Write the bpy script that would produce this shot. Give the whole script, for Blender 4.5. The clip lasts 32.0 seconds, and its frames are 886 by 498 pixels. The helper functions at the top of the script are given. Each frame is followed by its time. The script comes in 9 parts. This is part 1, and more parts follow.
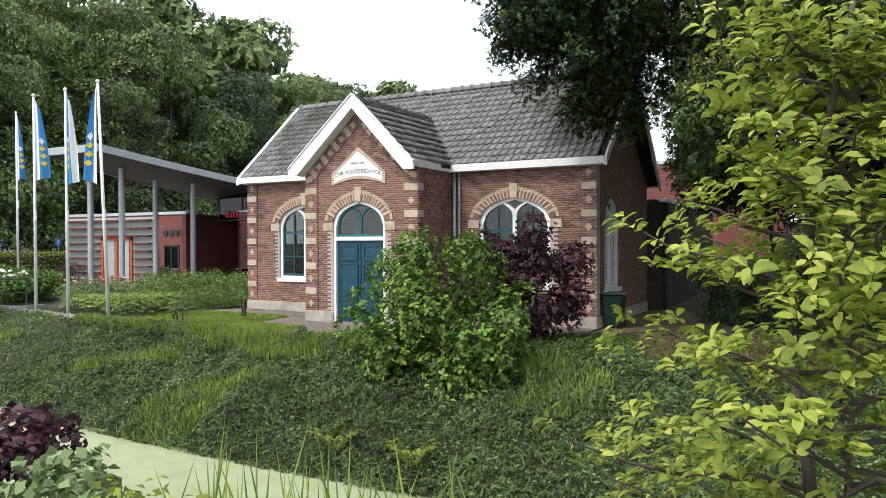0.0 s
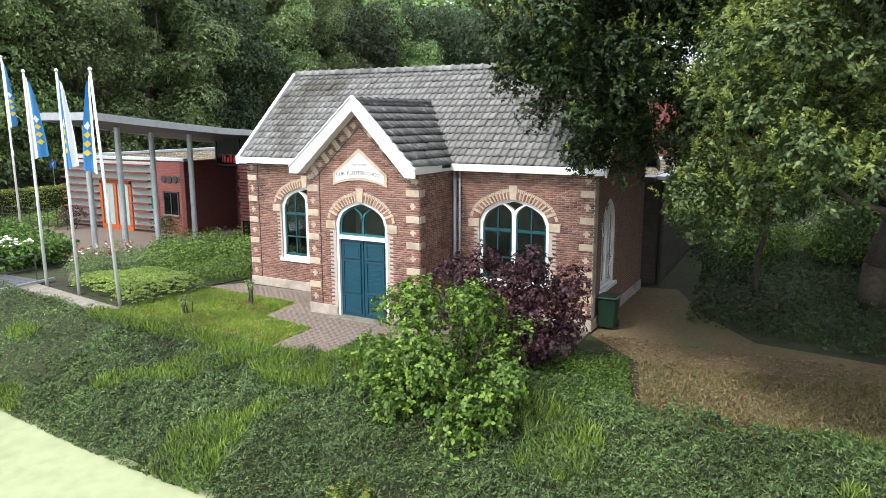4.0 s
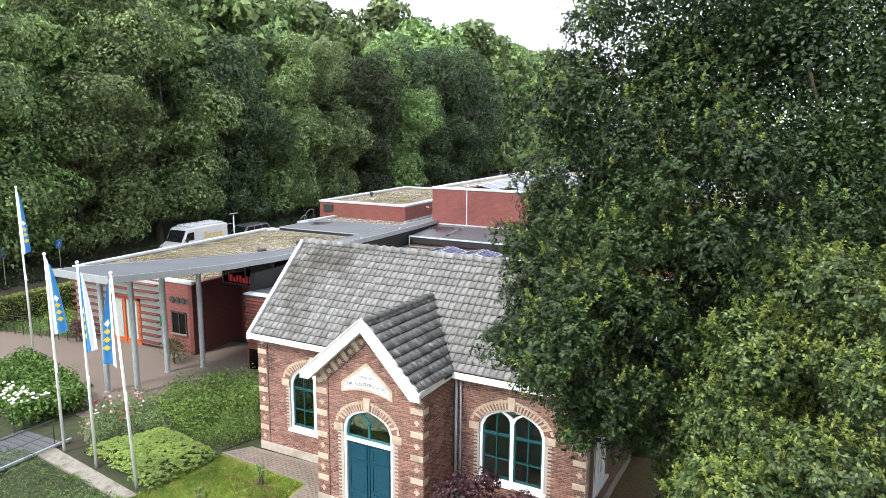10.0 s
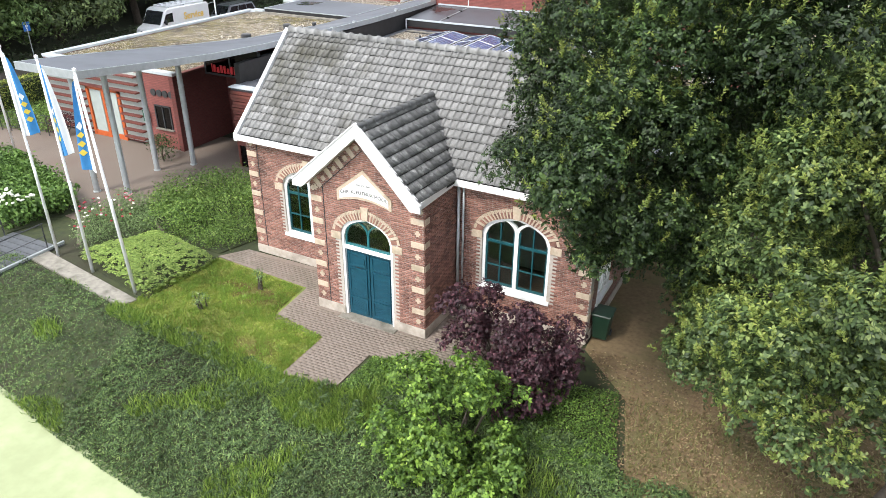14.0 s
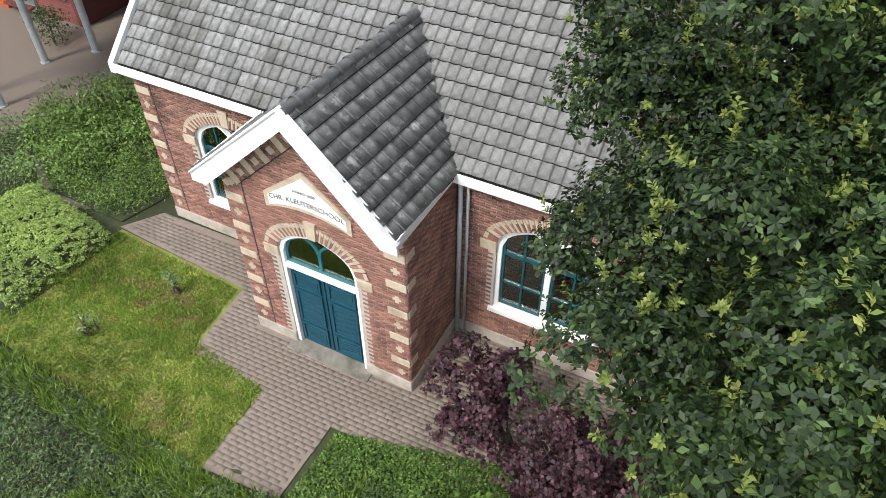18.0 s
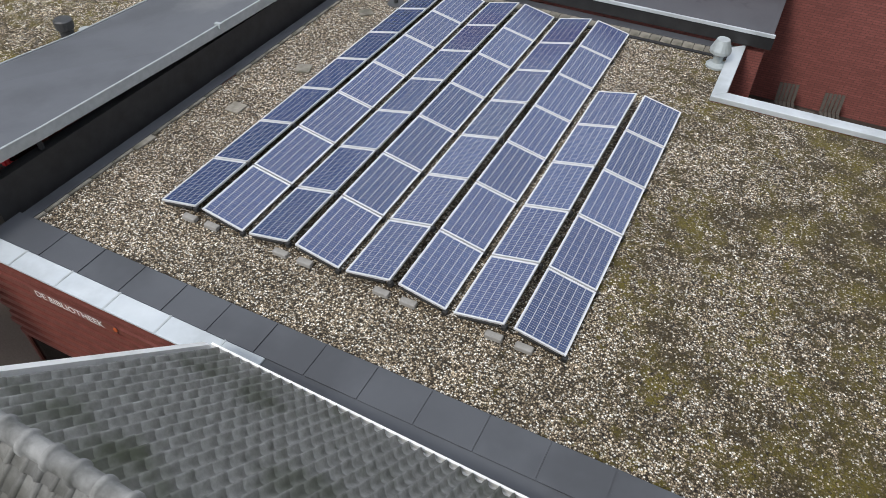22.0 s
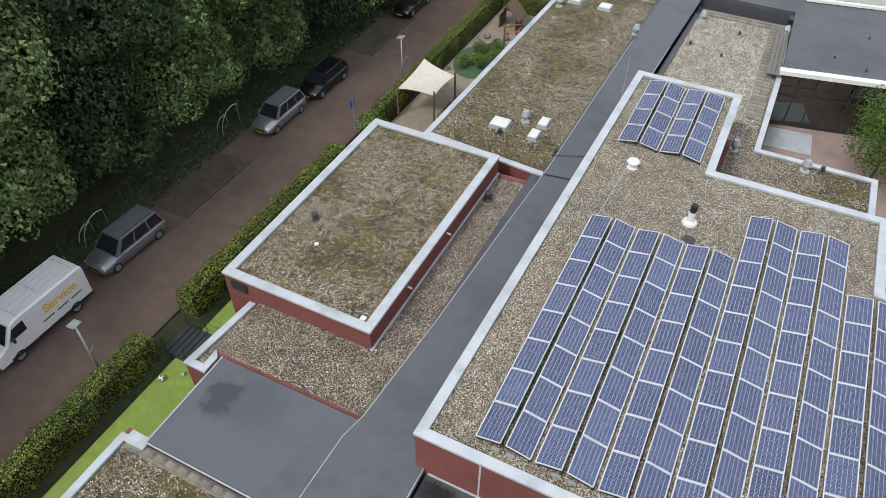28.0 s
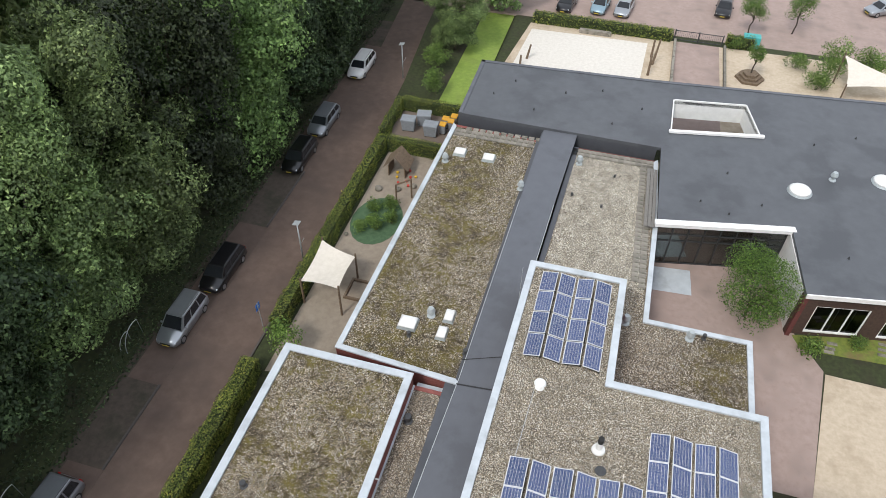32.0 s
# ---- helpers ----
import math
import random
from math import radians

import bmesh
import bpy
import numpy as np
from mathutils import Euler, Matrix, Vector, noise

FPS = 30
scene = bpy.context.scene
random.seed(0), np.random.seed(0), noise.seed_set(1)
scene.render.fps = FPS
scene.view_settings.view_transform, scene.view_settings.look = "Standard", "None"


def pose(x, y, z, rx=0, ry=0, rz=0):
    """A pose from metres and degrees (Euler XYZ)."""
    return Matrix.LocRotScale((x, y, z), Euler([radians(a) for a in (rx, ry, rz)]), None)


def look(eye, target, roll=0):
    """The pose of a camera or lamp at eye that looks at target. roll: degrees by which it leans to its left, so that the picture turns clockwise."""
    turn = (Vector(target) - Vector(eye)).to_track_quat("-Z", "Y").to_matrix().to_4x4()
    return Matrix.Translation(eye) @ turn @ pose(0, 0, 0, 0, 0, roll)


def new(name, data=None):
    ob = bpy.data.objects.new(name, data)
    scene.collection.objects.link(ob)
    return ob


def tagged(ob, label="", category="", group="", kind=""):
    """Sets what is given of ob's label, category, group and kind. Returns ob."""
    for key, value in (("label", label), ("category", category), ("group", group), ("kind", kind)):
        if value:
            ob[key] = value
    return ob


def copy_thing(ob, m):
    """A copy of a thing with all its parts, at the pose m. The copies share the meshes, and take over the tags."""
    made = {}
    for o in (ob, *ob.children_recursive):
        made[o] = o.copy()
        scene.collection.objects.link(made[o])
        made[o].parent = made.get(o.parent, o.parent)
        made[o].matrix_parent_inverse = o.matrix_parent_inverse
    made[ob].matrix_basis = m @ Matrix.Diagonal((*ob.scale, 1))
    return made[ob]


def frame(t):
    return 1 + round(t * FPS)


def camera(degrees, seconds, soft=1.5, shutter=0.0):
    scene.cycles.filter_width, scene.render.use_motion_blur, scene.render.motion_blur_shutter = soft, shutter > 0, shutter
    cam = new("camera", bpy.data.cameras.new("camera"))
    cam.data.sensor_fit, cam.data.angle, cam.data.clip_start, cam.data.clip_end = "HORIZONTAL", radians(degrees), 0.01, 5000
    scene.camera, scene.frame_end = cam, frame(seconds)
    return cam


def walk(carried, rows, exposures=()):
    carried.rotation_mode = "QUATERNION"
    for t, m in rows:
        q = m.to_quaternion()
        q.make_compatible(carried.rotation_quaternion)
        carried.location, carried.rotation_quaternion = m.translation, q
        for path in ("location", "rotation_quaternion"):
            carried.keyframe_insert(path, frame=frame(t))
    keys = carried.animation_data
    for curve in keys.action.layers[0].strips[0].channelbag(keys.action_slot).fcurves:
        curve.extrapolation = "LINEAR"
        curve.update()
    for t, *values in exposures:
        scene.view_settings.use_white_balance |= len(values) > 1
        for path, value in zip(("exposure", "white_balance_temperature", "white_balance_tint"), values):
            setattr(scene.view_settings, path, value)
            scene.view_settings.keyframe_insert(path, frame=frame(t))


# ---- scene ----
cam = camera(64.16, 32.0, soft=0.7)
PATH = [
    (0, 0.154, 0.204, 2.137, 89.49, 0.10, 27.32),
    (0.5, 0.147, 0.178, 2.479, 89.53, 0.12, 27.27),
    (1, 0.127, 0.141, 2.799, 88.60, 0.13, 27.20),
    (1.5, 0.118, 0.101, 3.150, 86.59, 0.12, 27.13),
    (2, 0.104, 0.067, 3.481, 84.02, 0.13, 27.06),
    (2.5, 0.093, 0.048, 3.840, 80.95, 0.15, 27.02),
    (4.5, 0.079, -0.009, 6.020, 79.53, 0.05, 26.89),
    (5, 0.076, -0.029, 6.644, 79.57, 0.04, 26.83),
    (5.5, 0.069, -0.059, 7.361, 79.60, 0.01, 26.78),
    (6, 0.059, -0.089, 8.034, 79.62, -0.03, 26.75),
    (6.5, 0.044, -0.124, 8.732, 79.66, -0.16, 26.73),
    (7, 0.039, -0.154, 9.379, 79.65, -0.16, 26.71),
    (7.5, 0.031, -0.206, 10.039, 79.66, -0.21, 26.69),
    (8, 0.030, -0.219, 10.613, 79.68, -0.27, 26.70),
    (8.5, 0.025, -0.253, 11.018, 79.68, -0.35, 26.67),
    (9, 0.014, -0.241, 11.159, 79.68, -0.34, 26.66),
    (9.5, -0.013, -0.201, 11.259, 79.70, -0.35, 26.65),
    (10, -0.069, -0.153, 11.295, 79.71, -0.36, 26.62),
    (10.5, -0.124, -0.108, 11.287, 78.57, -0.43, 26.58),
    (11, -0.203, -0.017, 11.295, 76.18, -0.42, 26.54),
    (11.5, -0.270, 0.082, 11.301, 73.97, -0.43, 26.53),
    (12, -0.346, 0.202, 11.316, 71.59, -0.44, 26.51),
    (12.5, -0.408, 0.322, 11.339, 69.35, -0.44, 26.50),
    (13, -0.492, 0.489, 11.355, 66.94, -0.44, 26.50),
    (13.5, -0.637, 0.752, 11.383, 64.66, -0.40, 26.44),
    (14, -0.879, 1.255, 11.392, 62.26, -0.40, 26.49),
    (14.5, -1.202, 1.845, 11.411, 59.91, -0.37, 26.35),
    (16.5, -2.832, 5.402, 11.417, 46.92, -0.17, 26.27),
    (17, -3.369, 6.461, 11.411, 46.15, -0.13, 26.13),
    (17.5, -3.943, 7.535, 11.427, 46.03, -0.18, 25.99),
    (18, -4.562, 8.793, 11.437, 45.98, -0.17, 25.90),
    (18.5, -5.108, 9.893, 11.451, 45.96, -0.23, 25.88),
    (19, -5.709, 11.100, 11.451, 46.01, -0.17, 25.95),
    (19.5, -6.275, 12.234, 11.461, 46.11, -0.24, 26.12),
    (20, -6.932, 13.520, 11.447, 46.32, -0.23, 26.32),
    (20.5, -7.597, 14.723, 11.507, 46.31, -0.33, 26.37),
    (21, -8.280, 16.076, 11.544, 46.32, -0.40, 26.51),
    (21.5, -8.820, 17.437, 11.979, 46.20, -0.46, 26.66),
    (22, -9.398, 18.900, 13.108, 46.03, -0.49, 26.80),
    (22.5, -9.888, 20.140, 14.377, 46.05, -0.43, 26.93),
    (23, -10.408, 21.336, 15.776, 46.06, -0.42, 27.00),
    (23.5, -10.933, 22.376, 17.082, 46.00, -0.40, 27.00),
    (24, -11.516, 23.456, 18.503, 45.97, -0.39, 27.00),
    (24.5, -12.019, 24.440, 19.824, 45.90, -0.34, 27.00),
    (25, -12.564, 25.467, 21.237, 45.80, -0.34, 26.98),
    (25.5, -13.054, 26.400, 22.536, 45.73, -0.31, 26.97),
    (26, -13.596, 27.387, 23.941, 45.66, -0.34, 26.98),
    (26.5, -14.103, 28.389, 25.271, 45.53, -0.29, 27.05),
    (28.5, -16.163, 32.309, 30.628, 45.49, -0.41, 26.02),
    (29, -16.721, 33.366, 31.987, 45.44, -0.47, 24.11),
    (29.5, -17.172, 34.299, 33.229, 45.41, -0.47, 22.91),
    (30, -17.599, 35.231, 34.520, 45.36, -0.47, 21.94),
    (30.5, -17.982, 36.046, 35.731, 45.35, -0.49, 21.05),
    (31, -18.398, 36.928, 37.049, 45.30, -0.52, 20.05),
    (31.5, -18.730, 37.774, 38.274, 45.25, -0.50, 18.24),
    (32, -19.072, 38.643, 39.613, 45.21, -0.51, 15.82),
]
walk(cam, [(t, pose(x, y, z, rx, ry, rz)) for t, x, y, z, rx, ry, rz in PATH], [(0, 0.52), (2.5, 0.62), (4, 0.95), (6, 1.15), (9, 1.05), (12, 1.12), (14, 1.08), (17, 0.95), (20, 0.3), (22, 0.05), (26, 0.25), (29, -0.15), (32, 0.1)])

# ---- light: a bright overcast sky with a weak, wide sun behind the camera ----
SUN_EL, SUN_AZ = 50.0, 200.0
world = bpy.data.worlds.new("sky")
world.use_nodes = True
scene.world = world
wn, wl = world.node_tree.nodes, world.node_tree.links
sky = wn.new("ShaderNodeTexSky")
sky.sky_type, sky.sun_disc = "NISHITA", False
sky.sun_elevation, sky.sun_rotation = radians(SUN_EL), radians(SUN_AZ)
sky.dust_density, sky.air_density, sky.ozone_density = 1.5, 1.0, 1.0
haze = wn.new("ShaderNodeHueSaturation")
haze.inputs["Saturation"].default_value = 0.3
wl.new(sky.outputs[0], haze.inputs["Color"])
cloud = wn.new("ShaderNodeMix")  # an even layer of bright cloud over the sky
cloud.data_type = "RGBA"
cloud.inputs[0].default_value = 0.72
cloud.inputs[7].default_value = (8.3, 8.9, 10.0, 1)
wl.new(haze.outputs[0], cloud.inputs[6])
wl.new(cloud.outputs[2], wn["Background"].inputs["Color"])
wn["Background"].inputs["Strength"].default_value = 0.138
sun_data = bpy.data.lights.new("sun", "SUN")
sun_data.energy, sun_data.angle, sun_data.color = 2.1, radians(12), (1.0, 0.955, 0.89)
sun = new("sun", sun_data)
az = radians(SUN_AZ)
sun.matrix_world = look((0, 0, 60), (-math.sin(az) * 40, -math.cos(az) * 40, 60 - 40 * math.tan(radians(SUN_EL))))


# ---- building helpers ----
def mesh_np(name, verts, faces, smooth=False):
    """A mesh from arrays of vertices and of triangles or quads."""
    verts, faces = np.asarray(verts, np.float32), np.asarray(faces, np.int32)
    me = bpy.data.meshes.new(name)
    k = faces.shape[1]
    me.vertices.add(len(verts))
    me.vertices.foreach_set("co", verts.ravel())
    me.loops.add(faces.size)
    me.loops.foreach_set("vertex_index", faces.ravel())
    me.polygons.add(len(faces))
    me.polygons.foreach_set("loop_start", np.arange(0, faces.size, k, dtype=np.int32))
    if smooth:
        me.polygons.foreach_set("use_smooth", np.ones(len(faces), bool))
    me.update(calc_edges=True)
    return me


def world_of(ob):
    m = ob.matrix_parent_inverse @ ob.matrix_basis if ob.parent else ob.matrix_basis.copy()
    return world_of(ob.parent) @ m if ob.parent else m


def link_part(ob, parent, label=""):
    if parent is not None:
        ob.parent = parent
        ob.matrix_parent_inverse = world_of(parent).inverted()
    if label:
        ob["label"] = label
    return ob


def part(name, bm, material, parent=None, label="", smooth=False, bevel=0.0, weld=False):
    """One mesh object from a bmesh, in the world's coordinates, under a thing or a part."""
    if weld:
        bmesh.ops.remove_doubles(bm, verts=bm.verts, dist=0.002)
    bmesh.ops.recalc_face_normals(bm, faces=bm.faces)
    if bevel:
        bmesh.ops.bevel(bm, geom=[e for e in bm.edges if e.is_manifold and e.calc_face_angle(0) > 0.6], offset=bevel, segments=1, affect="EDGES")
    me = bpy.data.meshes.new(name)
    bm.to_mesh(me)
    bm.free()
    if smooth:
        for p in me.polygons:
            p.use_smooth = True
    me.materials.append(material)
    return link_part(new(name, me), parent, label)


def part_np(name, verts, faces, material, parent=None, label="", smooth=False):
    me = mesh_np(name, verts, faces, smooth)
    me.materials.append(material)
    return link_part(new(name, me), parent, label)


def thing(name, label, category, at=(0, 0, 0), group="", kind=""):
    ob = new(name)
    ob.empty_display_size = 0.2
    ob.location = at
    return tagged(ob, label, category, group, kind)


def B():
    return bmesh.new()


def box(bm, x0, y0, z0, x1, y1, z1):
    v = [bm.verts.new((x, y, z)) for z in (z0, z1) for x, y in ((x0, y0), (x1, y0), (x1, y1), (x0, y1))]
    for f in ((3, 2, 1, 0), (4, 5, 6, 7), (0, 1, 5, 4), (1, 2, 6, 5), (2, 3, 7, 6), (3, 0, 4, 7)):
        bm.faces.new([v[i] for i in f])
    return bm


def boxed(*a):
    return box(B(), *a)


def sweep(bm, pts, d):
    """A solid: the flat outline pts pushed along d."""
    a = [bm.verts.new(p) for p in pts]
    b = [bm.verts.new(Vector(p) + Vector(d)) for p in pts]
    n = len(a)
    bm.faces.new(a)
    bm.faces.new(b[::-1])
    for i in range(n):
        bm.faces.new((a[i], b[i], b[(i + 1) % n], a[(i + 1) % n]))
    return bm


def slab(bm, pts, z0, z1):
    return sweep(bm, [(x, y, z0) for x, y in pts], (0, 0, z1 - z0))


def tube(bm, p0, p1, r0, r1=None, n=10):
    r1 = r0 if r1 is None else r1
    p0, p1 = Vector(p0), Vector(p1)
    q = (p1 - p0).to_track_quat("Z", "Y").to_matrix()
    rings = []
    for p, r in ((p0, r0), (p1, r1)):
        rings.append([bm.verts.new(p + q @ Vector((r * math.cos(6.28318 * i / n), r * math.sin(6.28318 * i / n), 0))) for i in range(n)])
    for i in range(n):
        bm.faces.new((rings[0][i], rings[0][(i + 1) % n], rings[1][(i + 1) % n], rings[1][i]))
    bm.faces.new(rings[0][::-1])
    bm.faces.new(rings[1])
    return bm


def lathe(bm, cx, cy, prof, n=12):
    """Rings of (radius, z) round a vertical axis."""
    rings = [[bm.verts.new((cx + r * math.cos(6.28318 * i / n), cy + r * math.sin(6.28318 * i / n), z)) for i in range(n)] for r, z in prof]
    for a, b in zip(rings, rings[1:]):
        for i in range(n):
            bm.faces.new((a[i], a[(i + 1) % n], b[(i + 1) % n], b[i]))
    bm.faces.new(rings[0][::-1])
    bm.faces.new(rings[-1])
    return bm


# ---- materials ----
def blank(name):
    m = bpy.data.materials.new(name)
    m.use_nodes = True
    nt = m.node_tree
    return m, nt, nt.nodes["Principled BSDF"]


def node(nt, kind, **vals):
    n = nt.nodes.new(kind)
    for k, v in vals.items():
        n.inputs[k].default_value = v
    return n


def ramp(nt, src, stops):
    r = nt.nodes.new("ShaderNodeValToRGB")
    while len(r.color_ramp.elements) < len(stops):
        r.color_ramp.elements.new(0.5)
    for e, (p, c) in zip(r.color_ramp.elements, stops):
        e.position = p
        e.color = (*c, 1) if len(c) == 3 else c
    nt.links.new(src, r.inputs[0])
    return r.outputs[0]


def blend(nt, a, b, f, mode="MIX"):
    m = nt.nodes.new("ShaderNodeMix")
    m.data_type, m.blend_type = "RGBA", mode
    for sock, v in ((m.inputs[0], f), (m.inputs[6], a), (m.inputs[7], b)):
        if isinstance(v, (int, float)):
            sock.default_value = v
        elif isinstance(v, tuple):
            sock.default_value = (*v, 1)
        else:
            nt.links.new(v, sock)
    return m.outputs[2]


def grain(nt, scale, detail=4.0, rough=0.6, vec=None, distortion=0.0):
    n = node(nt, "ShaderNodeTexNoise", Scale=scale, Detail=detail, Roughness=rough, Distortion=distortion)
    nt.links.new(vec or coords(nt), n.inputs["Vector"])
    return n.outputs["Fac"]


def coords(nt):
    for n in nt.nodes:
        if n.bl_idname == "ShaderNodeTexCoord":
            return n.outputs["Object"]
    return nt.nodes.new("ShaderNodeTexCoord").outputs["Object"]


def relief(nt, bsdf, height, strength, dist=0.02):
    b = node(nt, "ShaderNodeBump", Strength=strength, Distance=dist)
    nt.links.new(height, b.inputs["Height"])
    nt.links.new(b.outputs[0], bsdf.inputs["Normal"])


def surf(name, c1, c2, scale=5.0, rough=0.75, bump=0.25, bscale=60.0, stain=None, sscale=0.7, span=(0.5, 0.7), metal=0.0, vary=0.0, island=False, spec=0.5):
    """A plain weathered surface: two tones in grain, a stain at a larger scale, fine relief."""
    m, nt, b = blank(name)
    col = ramp(nt, grain(nt, scale, 6), [(0.3, c1), (0.7, c2)])
    if stain:
        col = blend(nt, col, stain, ramp(nt, grain(nt, sscale, 5), [(span[0], (0, 0, 0)), (span[1], (1, 1, 1))]))
    if vary:
        info = nt.nodes.new("ShaderNodeNewGeometry" if island else "ShaderNodeObjectInfo")
        hsv = nt.nodes.new("ShaderNodeHueSaturation")
        mr = node(nt, "ShaderNodeMapRange", **{"To Min": 1 - vary, "To Max": 1 + vary})
        nt.links.new(info.outputs["Random Per Island" if island else "Random"], mr.inputs["Value"])
        nt.links.new(mr.outputs[0], hsv.inputs["Value"])
        nt.links.new(col, hsv.inputs["Color"])
        col = hsv.outputs[0]
    nt.links.new(col, b.inputs["Base Color"])
    b.inputs["Roughness"].default_value, b.inputs["Metallic"].default_value = rough, metal
    b.inputs["Specular IOR Level"].default_value = spec
    if bump:
        relief(nt, b, grain(nt, bscale, 5), bump, 0.01)
    return m


def leafy(name, dark, light, tip=None, rough=0.55, vary=0.35, trans=0.25, each=0.0, sat=0.92):
    """Leaves: every leaf its own tone, some light let through."""
    m, nt, b = blank(name)
    geo = nt.nodes.new("ShaderNodeNewGeometry")
    stops = [(0.0, dark), (0.75, light)] + ([(1.0, tip)] if tip else [])
    col = ramp(nt, geo.outputs["Random Per Island"], stops)
    big = ramp(nt, grain(nt, 0.45, 3), [(0.35, (1 - vary,) * 3), (0.65, (1 + vary * 0.3,) * 3)])
    col = blend(nt, col, big, 1.0, "MULTIPLY")
    soft = node(nt, "ShaderNodeHueSaturation", Saturation=sat)
    nt.links.new(col, soft.inputs["Color"])
    if each:  # every tree of a wood has its own tone
        info = nt.nodes.new("ShaderNodeObjectInfo")
        for sock, a, b2 in (("Value", 1 - each, 1 + each), ("Hue", 0.5 - 0.05 * each, 0.5 + 0.03 * each)):
            mr = node(nt, "ShaderNodeMapRange", **{"To Min": a, "To Max": b2})
            nt.links.new(info.outputs["Random"], mr.inputs["Value"])
            nt.links.new(mr.outputs[0], soft.inputs[sock])
    col = soft.outputs[0]
    nt.links.new(col, b.inputs["Base Color"])
    b.inputs["Roughness"].default_value = rough
    b.inputs["Specular IOR Level"].default_value = 0.35
    tr = nt.nodes.new("ShaderNodeBsdfTranslucent")
    nt.links.new(col, tr.inputs["Color"])
    mix = node(nt, "ShaderNodeMixShader", Fac=trans)
    nt.links.new(b.outputs[0], mix.inputs[1])
    nt.links.new(tr.outputs[0], mix.inputs[2])
    nt.links.new(mix.outputs[0], nt.nodes["Material Output"].inputs["Surface"])
    return m


def brickwork(name, c1, c2, mortar, w=0.22, h=0.0625, dark=None, joint=0.006):
    m, nt, b = blank(name)
    sep = nt.nodes.new("ShaderNodeSeparateXYZ")
    nt.links.new(coords(nt), sep.inputs[0])
    add = nt.nodes.new("ShaderNodeMath")
    nt.links.new(sep.outputs[0], add.inputs[0])
    nt.links.new(sep.outputs[1], add.inputs[1])
    com = nt.nodes.new("ShaderNodeCombineXYZ")
    nt.links.new(add.outputs[0], com.inputs[0])
    nt.links.new(sep.outputs[2], com.inputs[1])
    t = node(nt, "ShaderNodeTexBrick", Color1=(*c1, 1), Color2=(*c2, 1), Mortar=(*mortar, 1), Scale=1.0)
    t.inputs["Brick Width"].default_value, t.inputs["Row Height"].default_value, t.inputs["Mortar Size"].default_value = w, h, joint
    nt.links.new(com.outputs[0], t.inputs["Vector"])
    col = blend(nt, t.outputs["Color"], dark or tuple(v * 0.6 for v in c1), ramp(nt, grain(nt, 0.5, 5), [(0.5, (0, 0, 0)), (0.8, (0.6, 0.6, 0.6))]))
    col = blend(nt, col, ramp(nt, grain(nt, 25, 4), [(0.3, (0.8, 0.8, 0.8)), (0.7, (1.1, 1.1, 1.1))]), 1.0, "MULTIPLY")
    nt.links.new(col, b.inputs["Base Color"])
    b.inputs["Roughness"].default_value = 0.85
    inv = node(nt, "ShaderNodeMath")
    inv.operation = "SUBTRACT"
    inv.inputs[0].default_value = 1.0
    nt.links.new(t.outputs["Fac"], inv.inputs[1])
    relief(nt, b, inv.outputs[0], 0.6, 0.006)
    return m


